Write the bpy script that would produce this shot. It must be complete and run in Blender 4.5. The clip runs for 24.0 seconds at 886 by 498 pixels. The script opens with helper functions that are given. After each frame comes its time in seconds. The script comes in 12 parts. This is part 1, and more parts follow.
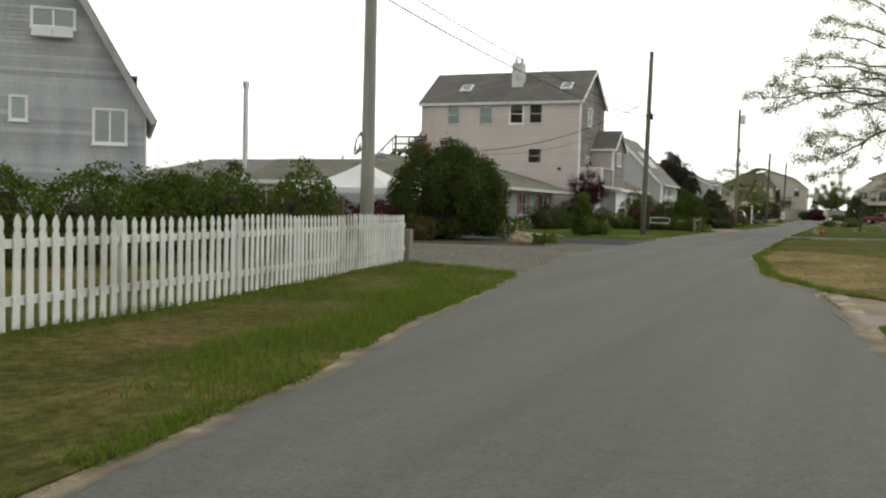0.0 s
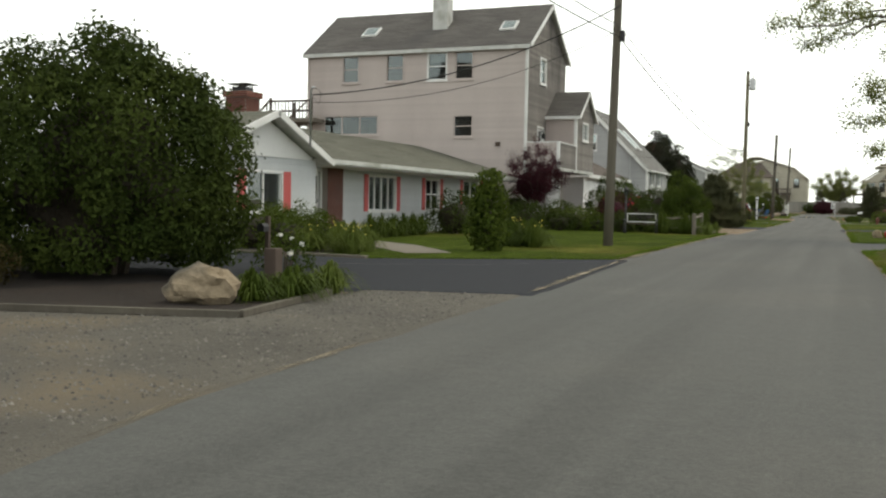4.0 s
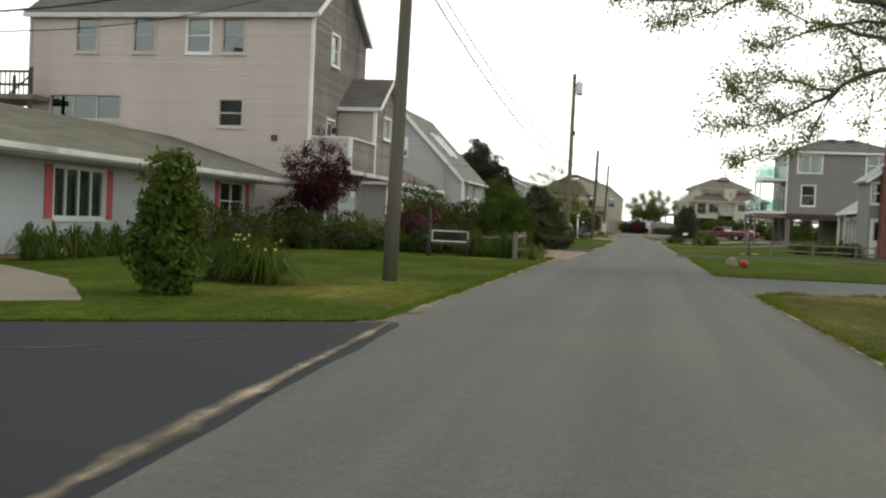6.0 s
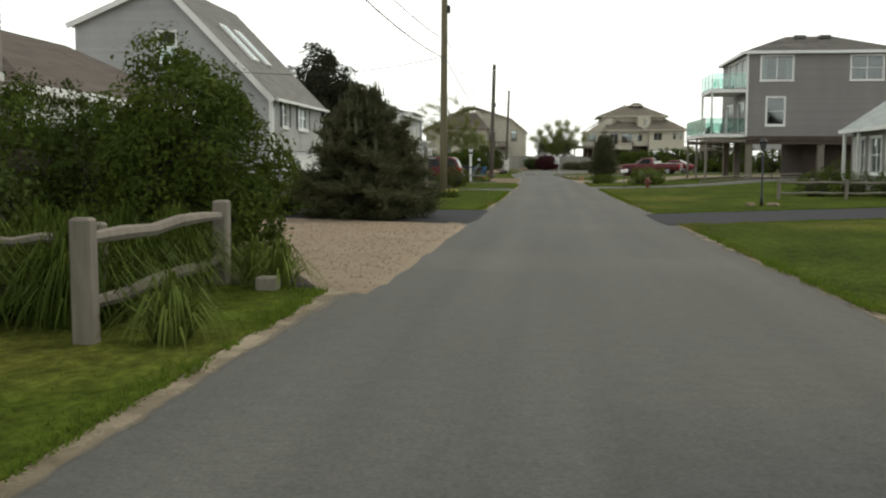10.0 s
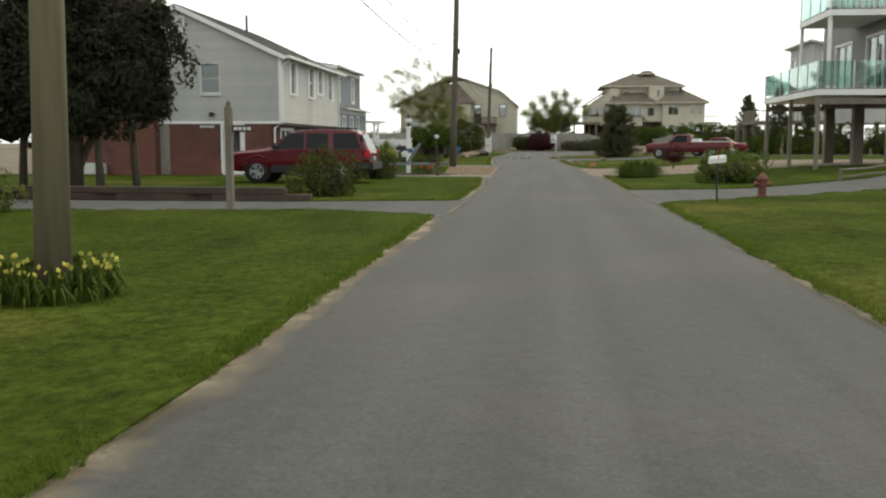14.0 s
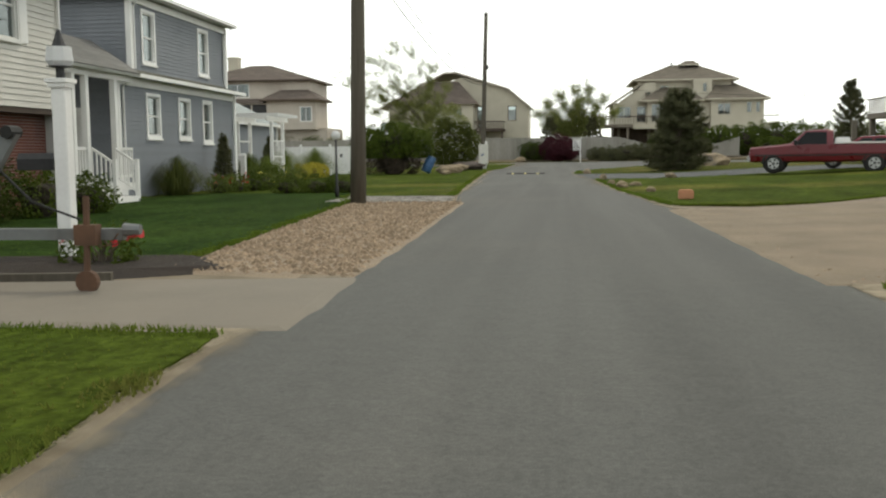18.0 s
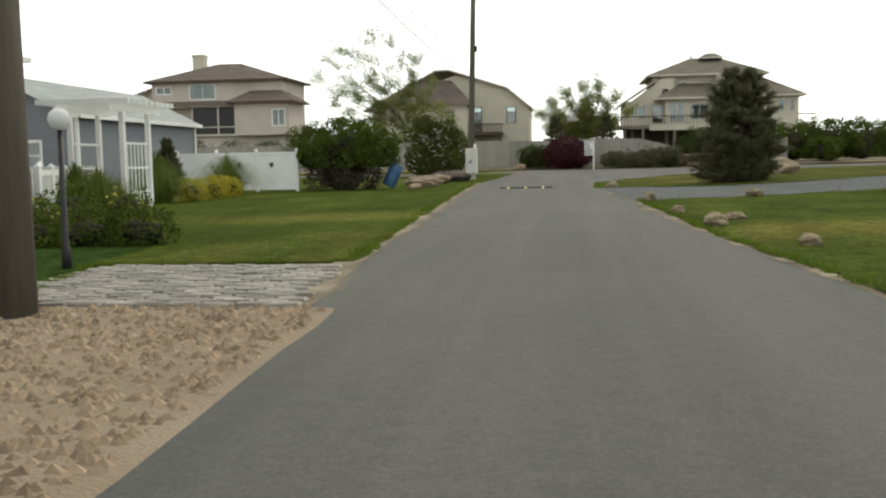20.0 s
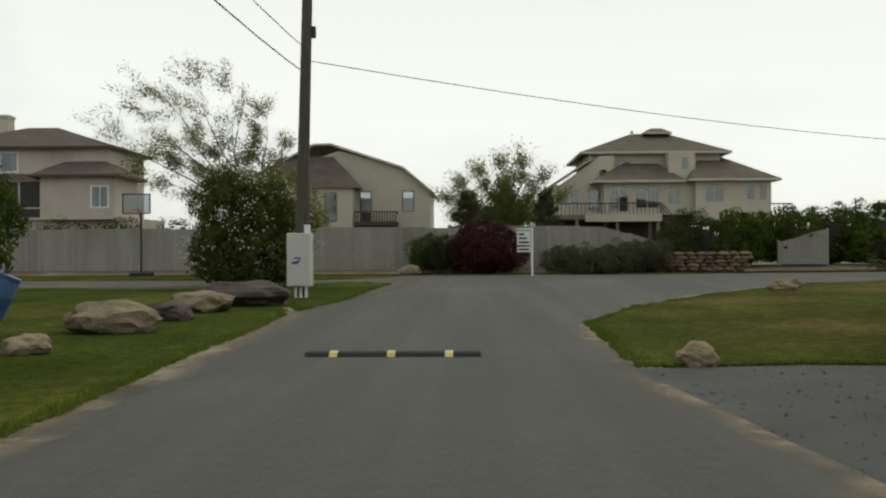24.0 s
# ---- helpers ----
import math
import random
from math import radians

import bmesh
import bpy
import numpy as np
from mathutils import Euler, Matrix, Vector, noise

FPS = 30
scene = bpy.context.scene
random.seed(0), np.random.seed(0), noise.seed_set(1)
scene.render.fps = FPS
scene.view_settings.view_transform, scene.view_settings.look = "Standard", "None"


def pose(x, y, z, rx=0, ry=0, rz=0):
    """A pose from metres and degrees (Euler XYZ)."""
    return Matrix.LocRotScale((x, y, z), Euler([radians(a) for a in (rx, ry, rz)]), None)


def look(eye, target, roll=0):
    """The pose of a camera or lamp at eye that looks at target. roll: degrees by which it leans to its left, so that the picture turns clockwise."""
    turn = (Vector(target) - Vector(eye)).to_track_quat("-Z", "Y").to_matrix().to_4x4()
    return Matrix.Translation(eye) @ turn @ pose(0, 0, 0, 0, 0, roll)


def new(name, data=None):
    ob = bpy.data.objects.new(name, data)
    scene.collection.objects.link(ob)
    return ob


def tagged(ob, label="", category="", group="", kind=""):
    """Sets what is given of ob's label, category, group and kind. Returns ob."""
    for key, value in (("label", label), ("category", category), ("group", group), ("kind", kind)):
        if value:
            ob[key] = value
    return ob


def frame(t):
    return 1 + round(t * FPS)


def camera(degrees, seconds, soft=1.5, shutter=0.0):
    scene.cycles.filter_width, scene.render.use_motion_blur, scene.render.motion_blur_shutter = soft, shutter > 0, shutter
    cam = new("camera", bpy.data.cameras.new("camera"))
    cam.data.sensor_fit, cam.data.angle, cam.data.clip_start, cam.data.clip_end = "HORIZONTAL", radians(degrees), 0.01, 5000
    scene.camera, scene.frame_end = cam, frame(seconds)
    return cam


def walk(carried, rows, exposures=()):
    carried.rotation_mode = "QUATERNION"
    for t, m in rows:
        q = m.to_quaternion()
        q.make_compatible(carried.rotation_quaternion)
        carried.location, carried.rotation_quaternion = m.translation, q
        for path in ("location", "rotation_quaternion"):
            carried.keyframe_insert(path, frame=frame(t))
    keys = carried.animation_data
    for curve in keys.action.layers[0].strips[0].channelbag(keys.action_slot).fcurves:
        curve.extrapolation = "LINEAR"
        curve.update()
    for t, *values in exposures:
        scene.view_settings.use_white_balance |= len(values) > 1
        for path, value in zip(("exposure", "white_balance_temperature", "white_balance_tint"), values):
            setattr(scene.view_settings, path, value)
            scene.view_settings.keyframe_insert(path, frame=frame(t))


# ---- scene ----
cam = camera(49.24, 24.0, soft=2.2)
# seconds, x, y, z, yaw, pitch, roll
PATH = [
    (0.0, 6.19, 0.00, 1.21, 22.97, -2.45, -1.39),
    (0.5, 5.69, 2.85, 1.27, 22.89, -1.99, -1.45),
    (1.0, 5.18, 5.67, 1.27, 25.62, -2.20, -1.99),
    (1.5, 4.68, 8.45, 1.25, 24.74, -1.44, -1.96),
    (3.5, 2.86, 19.68, 1.24, 22.71, -3.00, -1.08),
    (4.0, 2.45, 22.38, 1.21, 22.37, -2.72, -1.02),
    (4.5, 1.99, 24.95, 1.21, 21.78, -3.04, -1.25),
    (5.0, 1.55, 27.41, 1.20, 21.16, -2.52, -1.70),
    (5.5, 1.23, 30.00, 1.20, 19.70, -2.04, -1.68),
    (5.8, 1.03, 31.62, 1.23, 15.80, -0.90, -2.20),
    (6.0, 0.90, 32.72, 1.25, 11.90, -1.70, -2.55),
    (6.2, 0.78, 33.90, 1.24, 9.65, -0.70, -2.37),
    (6.5, 0.59, 35.73, 1.22, 8.92, -1.76, -2.10),
    (7.0, 0.35, 38.85, 1.22, 9.16, -3.30, -1.83),
    (7.5, 0.21, 41.99, 1.28, 8.41, -2.97, -1.30),
    (8.0, 0.09, 45.15, 1.27, 8.13, -4.18, -0.68),
    (8.5, 0.00, 48.40, 1.30, 7.60, -4.52, -0.44),
    (9.0, -0.06, 51.78, 1.28, 7.19, -4.19, -0.34),
    (9.5, -0.11, 55.37, 1.32, 6.70, -4.69, -0.46),
    (10.0, -0.11, 59.10, 1.35, 6.23, -5.03, -0.16),
    (10.5, -0.12, 62.89, 1.29, 5.65, -5.08, -0.01),
    (12.5, 0.02, 77.48, 1.39, 5.42, -5.71, -0.26),
    (13.0, 0.02, 81.50, 1.37, 5.69, -6.57, -0.08),
    (13.5, 0.02, 85.53, 1.37, 5.67, -6.31, -0.11),
    (14.0, 0.00, 89.55, 1.35, 5.95, -6.23, -0.02),
    (14.5, -0.01, 93.54, 1.29, 6.34, -5.76, -0.02),
    (15.0, -0.08, 97.56, 1.23, 6.87, -6.64, -0.27),
    (15.5, -0.08, 101.49, 1.21, 6.75, -7.24, -0.03),
    (16.0, -0.07, 105.40, 1.17, 6.82, -5.38, 0.15),
    (16.3, -0.07, 107.76, 1.16, 6.47, -4.30, 0.15),
    (16.5, -0.07, 109.34, 1.17, 6.78, -6.16, 0.15),
    (17.0, -0.14, 113.40, 1.22, 7.02, -5.53, 0.15),
    (17.5, -0.16, 117.50, 1.20, 6.85, -5.37, 0.76),
    (18.0, -0.26, 121.61, 1.18, 6.93, -5.58, 0.63),
    (18.5, -0.38, 125.71, 1.18, 6.79, -4.80, 0.77),
    (20.5, -0.93, 141.57, 1.19, 7.04, -5.25, 1.15),
    (20.7, -0.99, 143.13, 1.21, 6.96, -4.80, 1.12),
    (21.0, -1.07, 145.45, 1.23, 6.84, -5.13, 1.07),
    (21.5, -1.21, 149.26, 1.26, 7.10, -2.92, 0.91),
    (22.0, -1.26, 152.91, 1.23, 6.97, -1.80, 0.86),
    (22.3, -1.29, 155.15, 1.24, 6.60, -1.65, 0.60),
    (22.5, -1.31, 156.38, 1.25, 7.08, 0.72, 0.35),
    (22.8, -1.30, 158.36, 1.27, 4.60, -1.90, -0.90),
    (23.0, -1.29, 159.67, 1.28, 3.46, -2.00, -1.36),
    (23.3, -1.29, 161.60, 1.29, 1.05, 0.25, -0.30),
    (23.5, -1.29, 162.87, 1.30, -0.70, 0.58, 0.29),
    (23.7, -1.32, 164.18, 1.28, 0.60, 0.77, 0.29),
    (24.0, -1.38, 166.14, 1.24, 1.38, 0.45, 0.29),
]
walk(cam, [(t, pose(x, y, z, 90 + pitch, roll, yaw)) for t, x, y, z, yaw, pitch, roll in PATH],
     exposures=[(0.0, 0.0), (3.5, 0.05), (6.5, 0.05), (8.5, -0.02), (10.5, -0.05), (12.5, 0.03), (16.0, 0.15), (18.5, 0.12), (21.0, 0.2), (22.2, 0.04), (23.0, -0.17), (24.0, -0.6)])

# ---- light: a bright, hazy, thinly clouded sky and a soft sun ----
world = bpy.data.worlds.new("sky")
scene.world = world
world.use_nodes = True
SUN_UP, SUN_TURN = radians(52), radians(35)


def build_sky():
    nt = world.node_tree
    nt.nodes.clear()
    out = nt.nodes.new("ShaderNodeOutputWorld")
    bg = nt.nodes.new("ShaderNodeBackground")
    sky = nt.nodes.new("ShaderNodeTexSky")
    sky.sky_type = "NISHITA"
    sky.sun_disc = False
    sky.sun_elevation, sky.sun_rotation = SUN_UP, SUN_TURN
    sky.air_density, sky.dust_density, sky.ozone_density = 1.0, 3.0, 1.0
    co = nt.nodes.new("ShaderNodeTexCoord")
    mp = nt.nodes.new("ShaderNodeMapping")
    mp.inputs["Scale"].default_value = (1.0, 1.0, 2.6)
    nz = nt.nodes.new("ShaderNodeTexNoise")
    nz.inputs["Scale"].default_value, nz.inputs["Detail"].default_value = 1.7, 5.0
    rp = nt.nodes.new("ShaderNodeValToRGB")
    rp.color_ramp.elements[0].position, rp.color_ramp.elements[0].color = 0.36, (0.6, 0.6, 0.6, 1)
    rp.color_ramp.elements[1].position, rp.color_ramp.elements[1].color = 0.58, (1, 1, 1, 1)
    mx = nt.nodes.new("ShaderNodeMix")
    mx.data_type = "RGBA"
    mx.inputs["B"].default_value = (11.1, 11.4, 10.65, 1)
    bg.inputs["Strength"].default_value = 0.1
    nt.links.new(co.outputs["Generated"], mp.inputs["Vector"])
    nt.links.new(mp.outputs["Vector"], nz.inputs["Vector"])
    nt.links.new(nz.outputs["Fac"], rp.inputs["Fac"])
    nt.links.new(rp.outputs["Color"], mx.inputs["Factor"])
    nt.links.new(sky.outputs["Color"], mx.inputs["A"])
    up = nt.nodes.new("ShaderNodeSeparateXYZ")
    haze = nt.nodes.new("ShaderNodeMapRange")
    haze.interpolation_type = "SMOOTHSTEP"
    for k, v in zip(("From Min", "From Max", "To Min", "To Max"), (0.05, 0.75, 1.32, 0.9)):
        haze.inputs[k].default_value = v
    dim = nt.nodes.new("ShaderNodeVectorMath")
    dim.operation = "SCALE"
    nt.links.new(co.outputs["Generated"], up.inputs["Vector"])
    nt.links.new(up.outputs["Z"], haze.inputs["Value"])
    nt.links.new(mx.outputs["Result"], dim.inputs["Vector"])
    nt.links.new(haze.outputs["Result"], dim.inputs["Scale"])
    nt.links.new(dim.outputs["Vector"], bg.inputs["Color"])
    nt.links.new(bg.outputs["Background"], out.inputs["Surface"])


build_sky()
sun = new("sun", bpy.data.lights.new("sun", "SUN"))
sun.data.energy, sun.data.angle, sun.data.color = 1.15, radians(14), (1.0, 0.90, 0.68)
sun.matrix_world = look((0, 0, 60), (-60 * math.sin(SUN_TURN) / math.tan(SUN_UP), -60 * math.cos(SUN_TURN) / math.tan(SUN_UP), 0))

# ---- materials ----
def mat(name, a, b, rough=0.8, fine=30.0, broad=1.2, bump=0.3, metal=0.0, c=None, stretch=(1, 1, 1), vary=0.0, islands=False, spec=0.4, through_light=0.0, grit=0.004):
    """Two colours mixed by a broad and a fine noise, c as stains; vary: brightness from piece to piece."""
    m = bpy.data.materials.new(name)
    m.use_nodes = True
    nt = m.node_tree
    p = nt.nodes["Principled BSDF"]
    geo = nt.nodes.new("ShaderNodeNewGeometry")
    mp = nt.nodes.new("ShaderNodeMapping")
    mp.inputs["Scale"].default_value = stretch
    nt.links.new(geo.outputs["Position"], mp.inputs["Vector"])

    def nz(scale, detail=4.0):
        n = nt.nodes.new("ShaderNodeTexNoise")
        n.inputs["Scale"].default_value, n.inputs["Detail"].default_value = scale, detail
        nt.links.new(mp.outputs["Vector"], n.inputs["Vector"])
        return n.outputs["Fac"]

    def ramp(src, lo, hi):
        r = nt.nodes.new("ShaderNodeMapRange")
        r.inputs["From Min"].default_value, r.inputs["From Max"].default_value = lo, hi
        nt.links.new(src, r.inputs["Value"])
        return r.outputs["Result"]

    def mix(fac, x, y, kind="MIX"):
        n = nt.nodes.new("ShaderNodeMix")
        n.data_type, n.blend_type = "RGBA", kind
        for key, v in (("Factor", fac), ("A", x), ("B", y)):
            if hasattr(v, "is_linked"):
                nt.links.new(v, n.inputs[key])
            elif key == "Factor":
                n.inputs[0].default_value = v
            else:
                n.inputs[key].default_value = (*v, 1) if len(v) == 3 else v
        return n.outputs["Result"]

    f1, f2 = nz(broad, 5.0), nz(fine, 3.0)
    fac = nt.nodes.new("ShaderNodeMath")
    fac.operation = "MULTIPLY_ADD"
    nt.links.new(f2, fac.inputs[0])
    fac.inputs[1].default_value = 0.55
    half = nt.nodes.new("ShaderNodeMath")
    half.operation = "MULTIPLY_ADD"
    nt.links.new(f1, half.inputs[0])
    half.inputs[1].default_value, half.inputs[2].default_value = 0.9, -0.22
    nt.links.new(half.outputs[0], fac.inputs[2])
    col = mix(ramp(fac.outputs[0], 0.25, 0.75), a, b)
    if c is not None:
        col = mix(ramp(nz(broad * 0.43, 6.0), 0.54, 0.68), col, c)
    if vary:
        if islands:
            rnd = geo.outputs["Random Per Island"]
        else:
            rnd = nt.nodes.new("ShaderNodeObjectInfo").outputs["Random"]
        hsv = nt.nodes.new("ShaderNodeHueSaturation")
        mr = nt.nodes.new("ShaderNodeMapRange")
        mr.inputs["To Min"].default_value, mr.inputs["To Max"].default_value = 1 - vary, 1 + vary
        nt.links.new(rnd, mr.inputs["Value"])
        nt.links.new(mr.outputs["Result"], hsv.inputs["Value"])
        nt.links.new(col, hsv.inputs["Color"])
        col = hsv.outputs["Color"]
    nt.links.new(col, p.inputs["Base Color"])
    p.inputs["Metallic"].default_value = metal
    p.inputs["Specular IOR Level"].default_value = spec
    rr = nt.nodes.new("ShaderNodeMapRange")
    rr.inputs["To Min"].default_value, rr.inputs["To Max"].default_value = max(0.03, rough - 0.1), min(1.0, rough + 0.1)
    nt.links.new(f1, rr.inputs["Value"])
    nt.links.new(rr.outputs["Result"], p.inputs["Roughness"])
    if bump:
        bp = nt.nodes.new("ShaderNodeBump")
        bp.inputs["Strength"].default_value, bp.inputs["Distance"].default_value = bump, grit
        nt.links.new(f2, bp.inputs["Height"])
        nt.links.new(bp.outputs["Normal"], p.inputs["Normal"])
    if through_light:
        tr = nt.nodes.new("ShaderNodeBsdfTranslucent")
        nt.links.new(col, tr.inputs["Color"])
        ms = nt.nodes.new("ShaderNodeMixShader")
        ms.inputs[0].default_value = through_light
        nt.links.new(p.outputs[0], ms.inputs[1])
        nt.links.new(tr.outputs[0], ms.inputs[2])
        nt.links.new(ms.outputs[0], nt.nodes["Material Output"].inputs["Surface"])
    return m


def glass(name, tint, rough=0.02, clear=0.75):
    """Thin pane: clear film under a mirror gloss that grows at grazing angles."""
    m = bpy.data.materials.new(name)
    m.use_nodes = True
    nt = m.node_tree
    nt.nodes.remove(nt.nodes["Principled BSDF"])
    gl, tr, ms, fr, pw, ad = (nt.nodes.new(k) for k in ("ShaderNodeBsdfGlossy", "ShaderNodeBsdfTransparent", "ShaderNodeMixShader", "ShaderNodeLayerWeight", "ShaderNodeMath", "ShaderNodeMath"))
    gl.inputs["Roughness"].default_value = rough
    gl.inputs["Color"].default_value = (0.9, 0.95, 0.95, 1)
    tr.inputs["Color"].default_value = (*tint, 1)
    fr.inputs["Blend"].default_value = 0.5
    pw.operation, ad.operation = "POWER", "MULTIPLY_ADD"
    pw.inputs[1].default_value, ad.inputs[1].default_value, ad.inputs[2].default_value = 4.0, 0.8, 0.11
    nt.links.new(fr.outputs["Facing"], pw.inputs[0])
    nt.links.new(pw.outputs[0], ad.inputs[0])
    nt.links.new(ad.outputs[0], ms.inputs[0])
    nt.links.new(tr.outputs[0], ms.inputs[1])
    nt.links.new(gl.outputs[0], ms.inputs[2])
    nt.links.new(ms.outputs[0], nt.nodes["Material Output"].inputs["Surface"])
    return m


